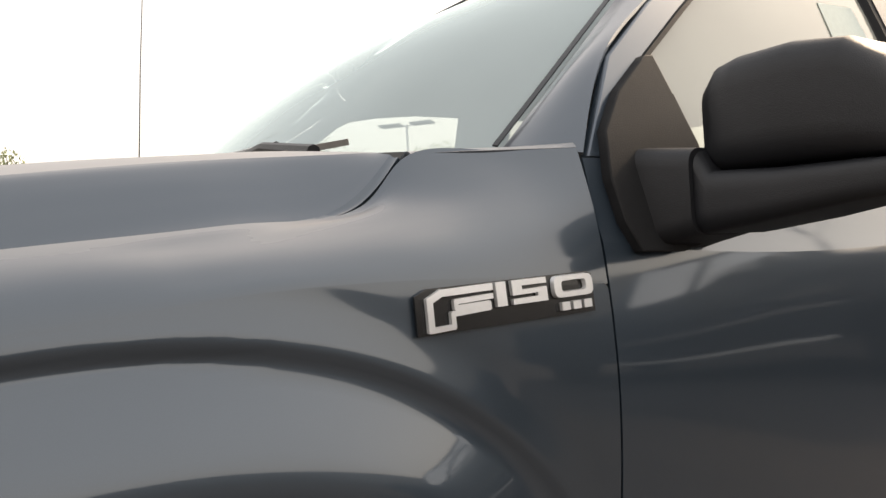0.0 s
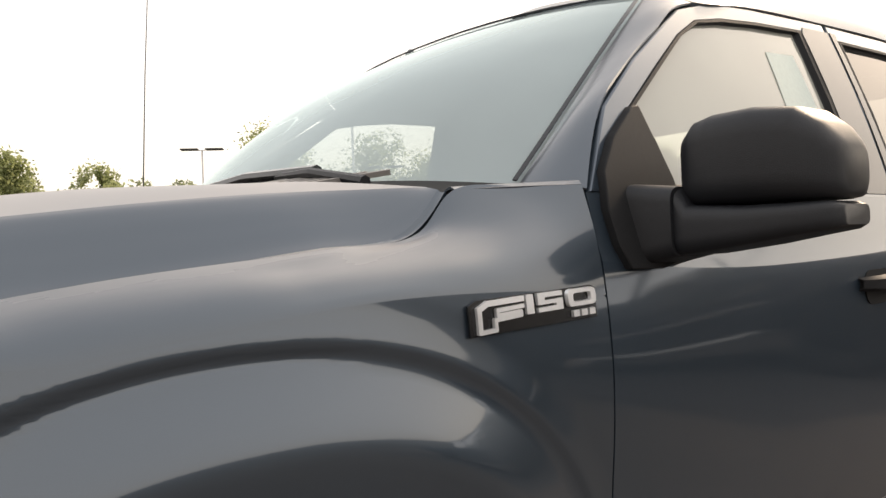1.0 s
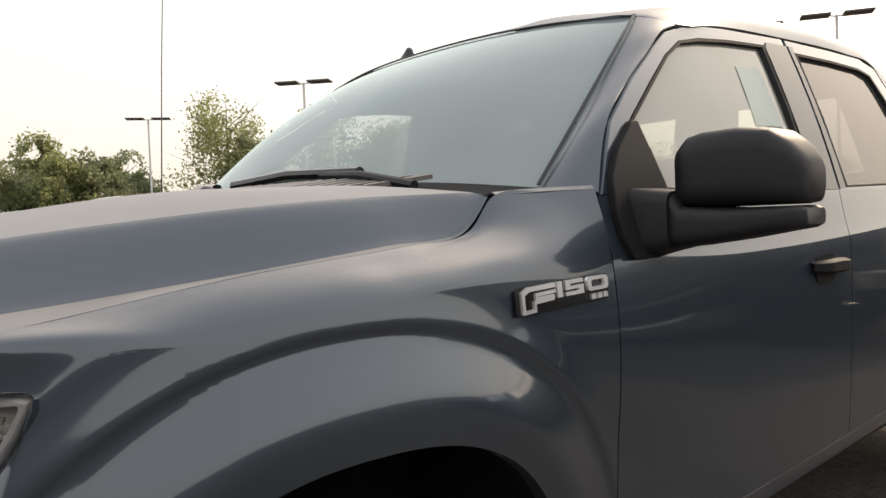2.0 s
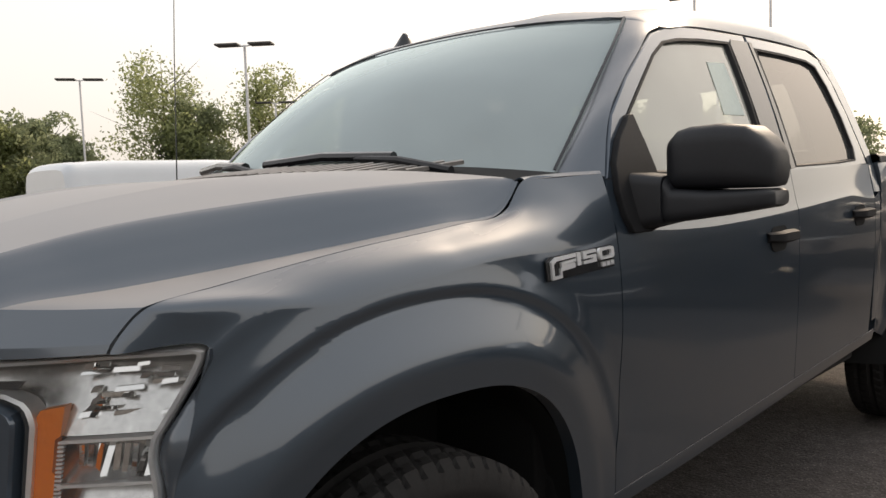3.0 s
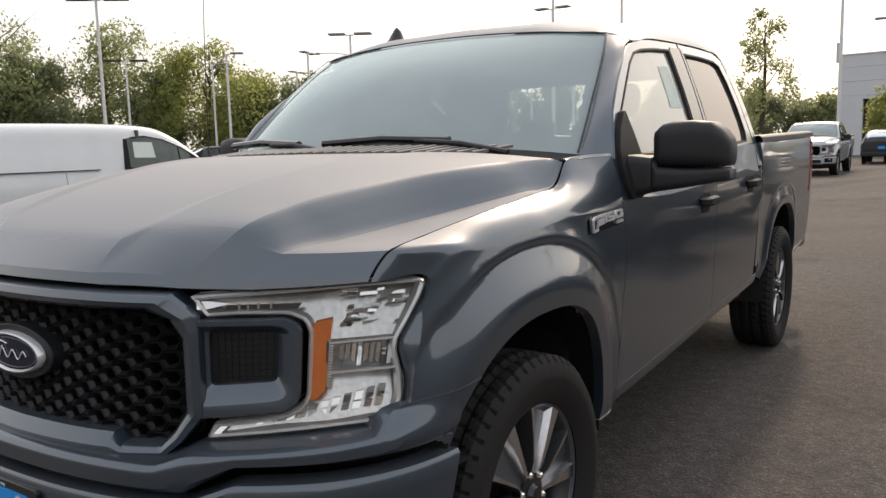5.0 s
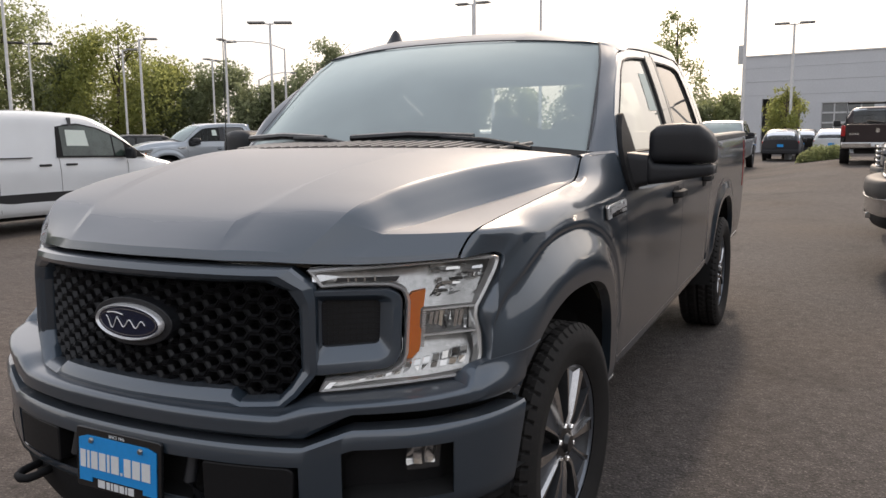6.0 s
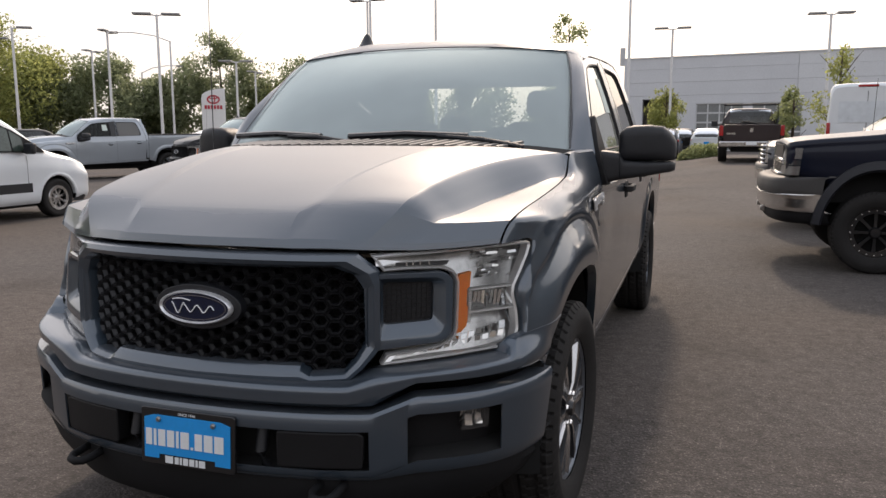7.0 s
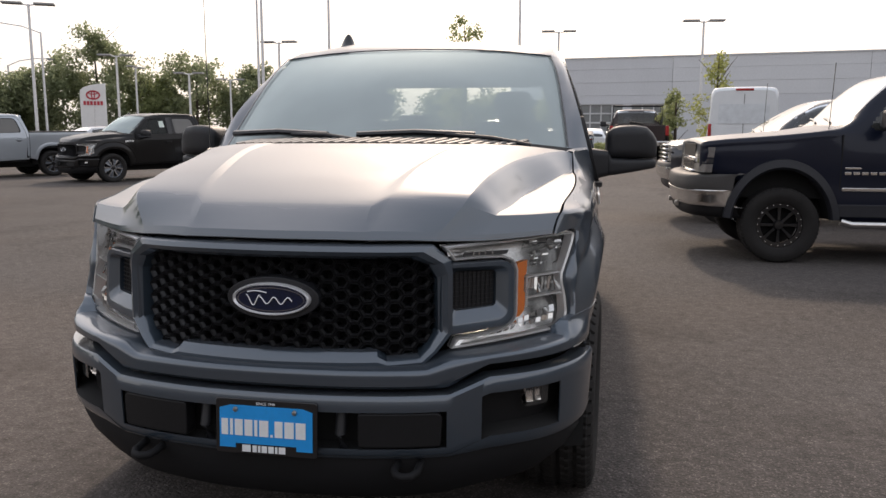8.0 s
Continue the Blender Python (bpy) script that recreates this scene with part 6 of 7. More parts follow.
    rise = lambda u: 0.048 * step(u)  # noqa: E731
    up_top = lambda u: 0.708 + 0.028 * min(1, max(0, (abs(u) - 0.50) / 0.08)) + 0.05 * max(0, abs(u) - 0.58)  # noqa: E731
    # the seam that climbs from the lamp's lower corner to the wheel arch
    seam = curve_at([0.36, 0.385, 0.42, 0.49, 0.59, 0.63], [0.770, 0.780, 0.804, 0.813, 0.820, 0.827])
    lip_y = lambda z: 1.0 - 0.488 * (1 - (max(0.41, z) - 0.40) ** 2.4 / 0.532**2.4) ** (1 / 2.4)  # noqa: E731
    way_y = lambda u: float(np.interp(abs(u), BUMP_S, bumper_xy[:, 1]))  # noqa: E731

    def cover_at(u, k, off, spread):
        """The cover stands free under the lamp and runs out flush into the fender's side."""
        y = way_y(u)
        w = smooth01((y - 0.33) / 0.10)
        z = k * max(up_top(u), float(seam(y)) if y > 0.365 else 0.0) + (1 - k) * (0.640 + 0.066 * step(u))
        p = np.array(B(u, z, off + 0.013))
        if w == 0:
            return tuple(p)
        y2 = y if y < 0.36 else 0.36 + (y - 0.36) * (lip_y(z) - 0.36) / 0.27
        xs = side_x(y2, z) + 0.002 - (0.03 if off > 0.1 else 0)
        x = xs + (abs(p[0]) - xs) * spread
        return tuple(p * (1 - w) + np.array((math.copysign(x, u), y2, z)) * w)
    P = [[cover_at(u, k, off, g) for u in us]
         for k, off, g in ((1.0, 0.12, 0.0), (1.0, 0.034, 0.0), (0.95, 0.018, 0.0), (0.90, 0.009, 0.05), (0.80, 0.002, 0.2), (0.68, 0.0, 0.5), (0.55, 0.0, 0.85), (0.40, 0.0, 1.0), (0.22, 0.0, 1.0), (0.05, 0.012, 0.9), (0.0, 0.06, 0.4))]
    grid_ob("bumper_cover", np.array(P), paint, root, out=(0, -1, 0), thick=0.004, smooth=40)
    # bar with openings
    x_c, x_f0, x_f1 = along(0.552), along(0.655), along(0.890)
    us = np.array(sorted({*np.linspace(-S, S, 121).round(4), *(q * s for q in (x_c, x_f0, x_f1) for s in (1, -1))}))
    top = lambda u: 0.626 + rise(u)  # noqa: E731
    lev = [(0.0, 0.07, 1), (0.0, 0.008, 1), (-0.010, 0.0, 1), (-0.042, 0.0, 1), (-0.050, 0.0, 1), (-0.170, 0.004, 1), (-0.190, 0.006, 0.45), (-0.205, 0.02, 0.35), (-0.208, 0.08, 0.35)]
    way = lambda y: float(np.interp(y, bumper_xy[:, 1], BUMP_S))  # noqa: E731

    def bar_at(u, z, off):
        """The bar's ends lean inwards towards the foot."""
        s0, s1 = way(0.34), way(0.57 - 0.28 * max(0, 0.674 - z))
        a = abs(u) if abs(u) < s0 else s0 + (abs(u) - s0) * (s1 - s0) / (S - s0)
        return B(math.copysign(a, u), z, off)
    P = np.array([[bar_at(u, 0.626 + dz + rise(u) * k - (0.022 if abs(u) > x_f0 - .01 and dz == -0.170 else 0), off) for u in us] for dz, off, k in lev])

    def opening(i, j):
        a, b = us[j], us[j + 1]
        if i == 4:
            m = abs(a + b) / 2
            return m < x_c or x_f0 < m < x_f1
        return False
    bar = grid_ob("front_bumper", P, paint, root, out=(0, -1, 0), thick=0.005, skip=opening, smooth=40)
    back = np.array([[B(u, z + rise(u), off) for u in us] for z, off in ((0.585, 0.004), (0.580, 0.075), (0.45, 0.085), (0.435, 0.004))])
    grid_ob("bumper_recess", back, DARK, bar, out=(0, -1, 0))
    for side in (1, -1):
        Bs = bumper_place(side)
        if pads:
            slab("bumper_pad", rounded([(along(.285), .462), (along(.535), .462), (along(.540), .560), (along(.525), .572), (along(.285), .572)], 0.012), Bs, 0.05, PAD, bar, step=0.05, bevel=0.012, lift=0.002)
        fog = slab("fog_lamp", rounded([(along(.802), .553), (along(.868), .553), (along(.872), .609), (along(.806), .609)], 0.008), lambda a, b, off: Bs(a, b + 0.0, off + 0.010 * abs(math.sin(75 * (a - along(.837)))) + 0.012 * math.cos(40 * (b - .577))), 0.03, REFLECTOR, bar, step=0.012, lift=0.045)
        cv = slab("fog_lens", rounded([(along(.800), .551), (along(.870), .551), (along(.874), .611), (along(.804), .611)], 0.008), Bs, 0, LENS, fog, step=0.05, lift=0.03)
        cv.visible_shadow = False
        bez = [(along(.655), .456), (along(.890), .468), (along(.890), .612), (along(.70), .612), (along(.655), .565)]
        slab("fog_bezel", bez, Bs, 0.004, VALANCE, bar, step=0.05, lift=0.075)
        hook = [(side * .40, .12, .405), (side * .40, .015, .398), (side * .412, -.008, .394), (side * .435, -.016, .393), (side * .458, -.008, .394), (side * .47, .015, .398), (side * .47, .12, .405)]
        tube("tow_hook", hook, 0.013, VALANCE, root)
        tube("bar_bracket", [(side * .225, .055, .44), (side * .225, .03, .50), (side * .225, .05, .565)], 0.018, PLASTIC, bar)
    # lower valance
    us = np.linspace(-S, S, 81)
    P = [[B(u, z + 0.25 * rise(u), off + o2 * abs(u) ** 2) for u in us] for z, off, o2 in ((0.432, 0.035, 0), (0.40, 0.028, 0), (0.34, 0.035, 0.02), (0.28, 0.06, 0.05), (0.255, 0.10, 0.06), (0.25, 0.25, 0.06))]
    grid_ob("valance", np.array(P), VALANCE, root, out=(0, -1, 0), thick=0.004)
    if plate:
        def at_plate(a, b, off):
            return (a, 0.004 + off + 0.06 * (b - 0.5), b)
        fr = slab("plate_frame", rounded([(-.166, .432), (.166, .432), (.166, .606), (-.166, .606)], 0.01), at_plate, 0.012, PLASTIC_GLOSS, bar, step=0.2, bevel=0.002, lift=-0.022)
        slab("plate", [(-.152, .452), (-.100, .452), (-.100, .466), (.100, .466), (.100, .452), (.152, .452), (.152, .576), (.118, .586), (-.118, .586), (-.152, .576)], at_plate, 0.003, PLATE_BLUE, fr, step=0.3, lift=-0.0255, label="blue dealer plate with white bars")
        x = -.145
        for wd in (.022, .010, .026, .026, .010, .030, .008, .026, .030, .032):
            slab("plate_mark", [(x, .492), (x + wd, .492), (x + wd, .543 if wd > .009 else .500), (x, .543 if wd > .009 else .500)], at_plate, 0.001, WHITE_INK, fr, step=0.3, lift=-0.0275)
            x += wd + .0062
        slab("dealer_mark", [(-.078, .440), (-.050, .440), (-.050, .462), (-.078, .462)], at_plate, 0.001, WHITE_INK, fr, step=0.3, lift=-0.0245)
        x = -.044
        for wd in (.014, .008, .018, .018, .008, .022):
            slab("dealer_mark", [(x, .440), (x + wd, .440), (x + wd, .461), (x, .461)], at_plate, 0.001, WHITE_INK, fr, step=0.3, lift=-0.0245)
            x += wd + .004
        cu = bpy.data.curves.new("slogan", "FONT")
        cu.body, cu.size, cu.align_x, cu.extrude = "SINCE 1946", 0.0125, "CENTER", 0.0004
        txt = new("slogan", cu)
        txt.data.materials.append(WHITE_INK)
        txt.parent = fr
        txt.matrix_basis = pose(0, 0.004 - 0.0245 + 0.0055, 0.5905, 90 - 3.4, 0, 0)
        for xx in (-.098, .095):
            bolt = revolve("plate_bolt", [(0, .006), (.006, .005), (.0085, .001), (.0085, -.004)], STEEL, fr, seg=16)
            bolt.matrix_basis = pose(xx, -0.020, .574, 0, 0, -90)


def build_pickup(name, label, paint, m, inside=True, plate=True, rim=alloy_rim, fine=True, less_pale=None):
    root, less_pale = new(name), less_pale or paint
    tagged(root, label, "pickup truck", kind="")
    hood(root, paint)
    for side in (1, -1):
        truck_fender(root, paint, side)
        truck_door(root, less_pale, side, True, SAIL if inside else None)
        truck_door(root, less_pale, side, False, SAIL if inside else None)
        truck_mirror(root, side, paint)
    truck_cab(root, paint)
    truck_bed(root, paint)
    truck_cabin_inside(root)
    truck_cowl(root)
    truck_front(root, less_pale, plate)
    first = make_wheel(root, (0.884, HUB_F, HUB_Z), 1, rim)
    first.matrix_basis = pose(0.884, HUB_F, HUB_Z, 0, 0, -2.5) @ pose(0, 0, 0, 11)
    for x, y, turn in ((-0.862, HUB_F, 180), (0.862, HUB_R, 0), (-0.862, HUB_R, 180)):
        w = copy_thing(first, pose(x, y, HUB_Z, 0, 0, turn - (2.5 if y == HUB_F else 0)) @ pose(0, 0, 0, 23 * y))
        w.name = "wheel"
    root.matrix_world = m
    return root


main_truck = build_pickup("pickup_truck", "slate grey crew-cab pickup with black honeycomb grille parked on asphalt", PAINT, Matrix.Identity(4), less_pale=PAINT_LESS_PALE)


# ---- the other vehicles ----
def section(zs, wl, zb, wb, zr, wr):
    """Half a cross-section from the sill to the middle of the roof."""
    return [(wl - 0.05, zs), (wl - 0.01, zs + 0.06), (wl, zs + 0.45 * (zb - zs)), (wl, zs + 0.75 * (zb - zs)), (wb + 0.35 * (wl - wb), zb - 0.05), (wb, zb), (wb + 0.5 * (wr - wb) + 0.012, zb + 0.5 * (zr - zb)),
            (wr, zr - 0.06 if zr - zb > 0.2 else zr - 0.4 * (zr - zb)), (wr * 0.72, zr - 0.012), (wr * 0.35, zr - 0.002), (0.0, zr)]


def car_shell(root, stations, paint, windows, arches, nu=110, nv=64, name="body", tall=1.0, lip=(0.05, 0.018), lip_mat=None):
    """A body from stations (y, sill, half-width, belt, half-width there, top, half-width there), with window cells and wheel arches.
    windows: (name, material, test(side, y, z)); arches: (y, z, radius)."""
    K = 11
    ys = [s[0] for s in stations]
    half = [[(x, s[0], z) for x, z in section(*s[1:])] for s in stations]
    full = [[(-x, y, z) for x, y, z in h] + [(x, y, z) for x, y, z in h[-2::-1]] for h in half]
    s_fine = np.linspace(0, 1, nu)
    P = net(full, nu, nv)
    faces = {}
    Q = P.reshape(-1, 3)
    for f in grid_faces(nu, nv):
        c = Q[list(f)].mean(0)
        if any(math.hypot(c[1] - ay, (c[2] - az) / tall) < ar and abs(c[0]) > 0.55 for ay, az, ar in arches):
            continue
        nrm = np.cross(Q[f[1]] - Q[f[0]], Q[f[3]] - Q[f[0]])
        nrm = nrm / (np.linalg.norm(nrm) or 1)
        key = "body"
        for wname, wmat, test in windows:
            if test(c, nrm):
                key = (wname, c[0] > 0 if "wind" not in wname[:5] and "rear_window" != wname else True)
                break
        faces.setdefault(key, []).append(f)
    body = None
    for key in ["body"] + [(w[0], q) for w in windows for q in (True, False)]:
        if key not in faces:
            continue
        used = sorted({i for f in faces[key] for i in f})
        at = {i: k for k, i in enumerate(used)}
        m = paint if key == "body" else next(w[1] for w in windows if w[0] == key[0])
        fs = [tuple(at[i] for i in f)[::-1] for f in faces[key]]
        ob = mesh_ob(name if key == "body" else key[0], Q[used], fs, m, root, smooth=45)
        if key == "body":
            body = ob
    # closed ends
    for row, nm in ((P[0], "front_end"), (P[-1], "rear_end")):
        bm = bmesh.new()
        bm.faces.new([bm.verts.new(p) for p in row])
        part(nm, bm, paint, root, smooth=0)
    for ay, az, ar in arches:
        for side in (1, -1):
            rows = []
            for th in np.linspace(0.12, math.pi - 0.12, 30):
                w = float(np.interp(ay, ys, [s[2] for s in stations])) if ys[0] < ys[-1] else 0.9
                rows.append([(side * x, ay + r * math.cos(th), az + tall * r * math.sin(th)) for x, r in ((w - 0.02, ar + lip[0]), (w + 0.6 * lip[1], ar + lip[0] - 0.006), (w + lip[1], ar + 0.01), (w + 0.3 * lip[1], ar - 0.012), (w - 0.06, ar - 0.01), (0.45, ar), (0.42, 0.05))])
            A = np.array(rows)
            grid_ob("arch_lip", A[:, :5], lip_mat or paint, root, out=(side, 0, 0))
            grid_ob("arch_liner", A[:, 4:], DARK, root, out=(0, 0, -1))
    return body


def dark_rim(parent, R=0.24, spokes=8, face=0.09, material=None, bolts=True):
    material = material or PLASTIC_GLOSS
    rim = revolve("rim", [(R, -0.1), (R - 0.03, 0.0), (R - 0.02, 0.085), (R - 0.045, 0.10), (R + 0.004, 0.104), (R + 0.012, 0.09)], material, parent, seg=56)
    bm = bmesh.new()
    for i in range(spokes):
        a0 = 2 * math.pi * i / spokes
        vs = []
        for r, wd, x in ((0.05, 0.032, face - 0.01), (0.12, 0.030, face - 0.015), (R - 0.02, 0.045, face - 0.01)):
            vs.append([bm.verts.new((x + dx, r * math.cos(a0) - t * math.sin(a0), r * math.sin(a0) + t * math.cos(a0))) for t, dx in ((-wd * .7, -.03), (-wd * .45, 0), (wd * .45, 0), (wd * .7, -.03))])
        for a, b in zip(vs, vs[1:]):
            for k in range(3):
                bm.faces.new((a[k], a[k + 1], b[k + 1], b[k]))
    part("spokes", bm, material, rim, smooth=30)
    revolve("hub_cap", [(0, face + 0.012), (0.045, face + 0.01), (0.06, face - 0.01), (0.07, face - 0.04)], material, rim, seg=24)
    revolve("backing", [(0.01, -0.02), (R - 0.03, -0.02), (R - 0.03, -0.04), (0.01, -0.05)], DARK, rim, seg=30)
    if bolts:
        for i in range(20):
            a = 2 * math.pi * i / 20
            b = revolve("rim_bolt", [(0, 0.008), (0.006, 0.007), (0.008, -0.004)], CHROME, rim, seg=6, smooth=0)
            b.location = (0.104, (R - 0.012) * math.cos(a), (R - 0.012) * math.sin(a))
    return rim


def steel_rim(parent, R=0.205):
    return dark_rim(parent, R, 9, 0.075, ALLOY, False)


def four_wheels(root, half_track, yf, yr, r, half, rim_r, rim_builder):
    first = new("wheel")
    first.parent = root
    tyre_mesh(first, r=r, half=half, rim=rim_r, seg=168)
    rim_builder(first)
    first.matrix_basis = pose(half_track, yf, r)
    for x, y, turn in ((-half_track, yf, 180), (half_track, yr, 0), (-half_track, yr, 180)):
        copy_thing(first, pose(x, y, r, 0, 0, turn) @ pose(0, 0, 0, 19 * y)).name = "wheel"


def side_mirror(root, x, y, z, side, material, s=1.0):
    bm = bmesh.new()
    box(bm, (side * x - 0.11 * s, y - 0.05 * s, z - 0.10 * s), (side * x + 0.11 * s, y + 0.06 * s, z + 0.10 * s))
    m = part("door_mirror", bm, material, root, bevel=0.035 * s)
    tube("arm", [(side * (x - 0.22 * s), y + 0.02, z - 0.05 * s), (side * (x - 0.05), y, z - 0.03 * s)], 0.035 * s, material, m, seg=8)


# older heavy pickups with their noses towards the lane
def old_pickup(name, label, paint, m, lift=0.0, bars=3, chrome_grille=True, tyre=0.44, rim=dark_rim, rim_r=0.245, tail=False, trim=CHROME_SOFT, dirt=None):
    root = new(name)
    tagged(root, label, "pickup truck")
    z = 0.12 + lift
    T = [(0.10, .62 + z, .90, 1.02 + z, .84, 1.08 + z, .62), (0.16, .58 + z, .95, 1.05 + z, .88, 1.13 + z, .66), (0.40, .56 + z, .985, 1.08 + z, .92, 1.17 + z, .70), (0.95, .55 + z, 1.0, 1.12 + z, .945, 1.21 + z, .74),
         (1.38, .50 + z, 1.0, 1.15 + z, .955, 1.25 + z, .78), (1.52, .48 + z, 1.0, 1.16 + z, .955, 1.29 + z, .80), (1.60, .46 + z, 1.0, 1.165 + z, .95, 1.36 + z, .80), (2.00, .45 + z, 1.0, 1.18 + z, .945, 1.62 + z, .735), (2.30, .45 + z, 1.0, 1.19 + z, .945, 1.76 + z, .70),
         (2.6, .45 + z, 1.0, 1.19 + z, .945, 1.80 + z, .69), (3.3, .45 + z, 1.0, 1.20 + z, .945, 1.80 + z, .69), (3.60, .46 + z, 1.0, 1.20 + z, .945, 1.77 + z, .69), (3.72, .46 + z, 1.0, 1.21 + z, .945, 1.62 + z, .74), (3.78, .46 + z, 1.0, 1.21 + z, .95, 1.26 + z, .90)]
    win = [("windscreen", GLASS_FOG, lambda c, n: 1.55 < c[1] < 2.33 and n[1] < -0.35 and c[2] > 1.27 + z and abs(c[0]) < 0.80 - 0.16 * (c[2] - 1.3 - z)),
           ("front_window", GLASS_DARK2, lambda c, n: abs(n[0]) > 0.6 and c[2] > 1.215 + z and c[2] < 1.70 + z and c[1] > 1.78 + 0.9 * (c[2] - 1.25 - z) and c[1] < 2.72),
           ("rear_side_window", GLASS_DARK2, lambda c, n: abs(n[0]) > 0.6 and c[2] > 1.215 + z and c[2] < 1.70 + z and 2.82 < c[1] < 3.52),
           ("rear_window", GLASS_DARK2, lambda c, n: n[1] > 0.5 and c[2] > 1.30 + z and c[2] < 1.72 + z and abs(c[0]) < 0.66)]
    ar = tyre + 0.115
    car_shell(root, T, paint, win, [(0.93, tyre + 0.03, ar)], nu=150, nv=96)
    # cargo bed
    for side in (1, -1):
        loop = [(3.82, .52 + z), (4.62 - ar, .52 + z)] + [(4.62 - ar * math.cos(t), tyre + ar * math.sin(t)) for t in np.linspace(0.2, math.pi - 0.2, 14)] + [(4.62 + ar, .55 + z), (5.75, .58 + z), (5.78, 1.20 + z), (3.82, 1.21 + z)]
        slab("bed_side", loop, lambda a, b, off: (side * (0.995 - off - 0.02 * max(0, (b - 1.1 - z) / 0.1)), a, b), 0.05, paint, root, step=0.25, bevel=0.015)
        box_ob("tail_lamp", (side * 0.93 - 0.06, 5.72, .86 + z), (side * 0.93 + 0.06, 5.80, 1.19 + z), RED_LENS, root, bevel=0.02)
        side_mirror(root, 1.16, 1.95, 1.29 + z, side, PLASTIC, 1.05)
        tube("step_bar", [(side * .98, 1.55, .42 + z * .5), (side * .99, 1.65, .40 + z * .5), (side * .99, 3.60, .40 + z * .5), (side * .98, 3.72, .42 + z * .5)], 0.038, trim, root)
        for hy in (2.52, 3.38):
            box_ob("door_handle", (side * 1.0 - 0.02, hy, 1.05 + z), (side * 1.0 + 0.025, hy + 0.14, 1.09 + z), PLASTIC_GLOSS, root, bevel=0.01)
        for ycut in (1.44, 2.78, 3.66):
            box_ob("door_gap", (side * 1.0 - 0.02, ycut, .50 + z), (side * 1.0 + 0.003, ycut + 0.008, 1.17 + z), DARK, root, bevel=0)
        box_ob("side_moulding", (side * 1.0 - 0.01, 1.48, .80 + z), (side * 1.0 + 0.014, 3.66, .84 + z), trim, root, bevel=0.006)
        for k in range(5):
            box_ob("side_mark", (side * 1.0 - 0.01, 1.50 + 0.085 * k, .955 + z), (side * 1.0 + 0.008, 1.565 + 0.085 * k, .985 + z), CHROME_SOFT, root, bevel=0.003)
        box_ob("side_mark", (side * 1.0 - 0.01, 1.50, 1.005 + z), (side * 1.0 + 0.008, 1.70, 1.025 + z), CHROME_SOFT, root, bevel=0.003)
        # headlamps in two storeys
        for z0, z1, mt in ((.98 + z, 1.075 + z, LAMP_CLOUDY), (.83 + z, .965 + z, LAMP_CLOUDY)):
            P = [[(side * x, y, zz) for x, y in ((.56, .075), (.70, .082), (.84, .12), (.925, .21), (.955, .34))] for zz in (z0, z1)]
            grid_ob("headlamp", np.array(P), mt, root, out=(0, -1, 0), thick=0.03)
        box_ob("lamp_gap", (side * .74 - .18, .10, .962 + z), (side * .74 + .18, .13, .982 + z), DARK, root, bevel=0)
    box_ob("grille_backing", (-.56, .07, .80 + z), (.56, .12, 1.08 + z), DARK, root)
    gm = CHROME if chrome_grille else PLASTIC
    for k in range(bars):
        zz = .815 + z + (0.26 * k / max(1, bars - 1))
        box_ob("grille_bar", (-.57, .03, zz - 0.014), (.57, .09, zz + 0.016), gm, root, bevel=0.012)
    for k in range(7):
        for z0, z1 in ((.83 + z, .93 + z), (.96 + z, 1.06 + z)):
            box_ob("grille_slat", (-.54, .055, z0 + 0.015 * k), (.54, .075, z0 + 0.015 * k + 0.004), CHROME_SOFT, root, bevel=0)
    P = net([[(x, y0 + off, zz) for x, y0 in ((-1.0, .52), (-.985, .30), (-.88, .12), (-.5, .02), (0, -.01), (.5, .02), (.88, .12), (.985, .30), (1.0, .52))] for off, zz in ((.10, .795 + z), (.0, .80 + z), (-.02, .74 + z), (-.02, .66 + z), (0.0, .55 + z), (.06, .53 + z))], 16, 50)
    grid_ob("bumper_cap", P[:7], PLASTIC, root, out=(0, -1, 0), thick=0.01)
    grid_ob("front_bumper", P[6:], CHROME_SOFT, root, out=(0, -1, 0), thick=0.01)
    P = net([[(x, y0 + off, zz) for x, y0 in ((-.95, .5), (-.86, .2), (-.5, .08), (0, .05), (.5, .08), (.86, .2), (.95, .5))] for off, zz in ((.0, .54 + z), (.02, .42 + z), (.10, .36 + z))], 8, 30)
    grid_ob("valance", P, PLASTIC, root, out=(0, -1, 0), thick=0.01)
    box_ob("tailgate", (-.86, 5.73, .62 + z), (.86, 5.79, 1.22 + z), paint, root, bevel=0.015)
    box_ob("rear_bumper", (-.98, 5.80, .50 + z), (.98, 5.96, .68 + z), CHROME_SOFT, root, bevel=0.03)
    box_ob("bed_floor", (-.9, 3.8, .78 + z), (.9, 5.74, .82 + z), DARK, root)
    box_ob("chassis", (-.6, .4, .34 + z * .6), (.6, 5.7, .60 + z), DARK, root)
    box_ob("engine_block", (-.8, .22, .55 + z), (.8, 1.5, .98 + z), DARK, root)
    tube("aerial", [(.88, 1.45, 1.2 + z), (.90, 1.47, 2.02 + z)], 0.004, PLASTIC_GLOSS, root, seg=6)
    for sx in (-0.35, 0.25):
        tube("wiper", [(sx + .25, 1.50, 1.29 + z), (sx - .2, 1.56, 1.335 + z)], 0.012, PLASTIC_GLOSS, root, seg=6)
    if tail:
        box_ob("plate", (-.16, 5.965, .56 + z), (.16, 5.972, .66 + z), WHITE_INK, root, bevel=0)
        for k in range(4):
            box_ob("tailgate_mark", (.50 + .07 * k, 5.788, .90 + z), (.55 + .07 * k, 5.796, .96 + z), CHROME_SOFT, root, bevel=0)
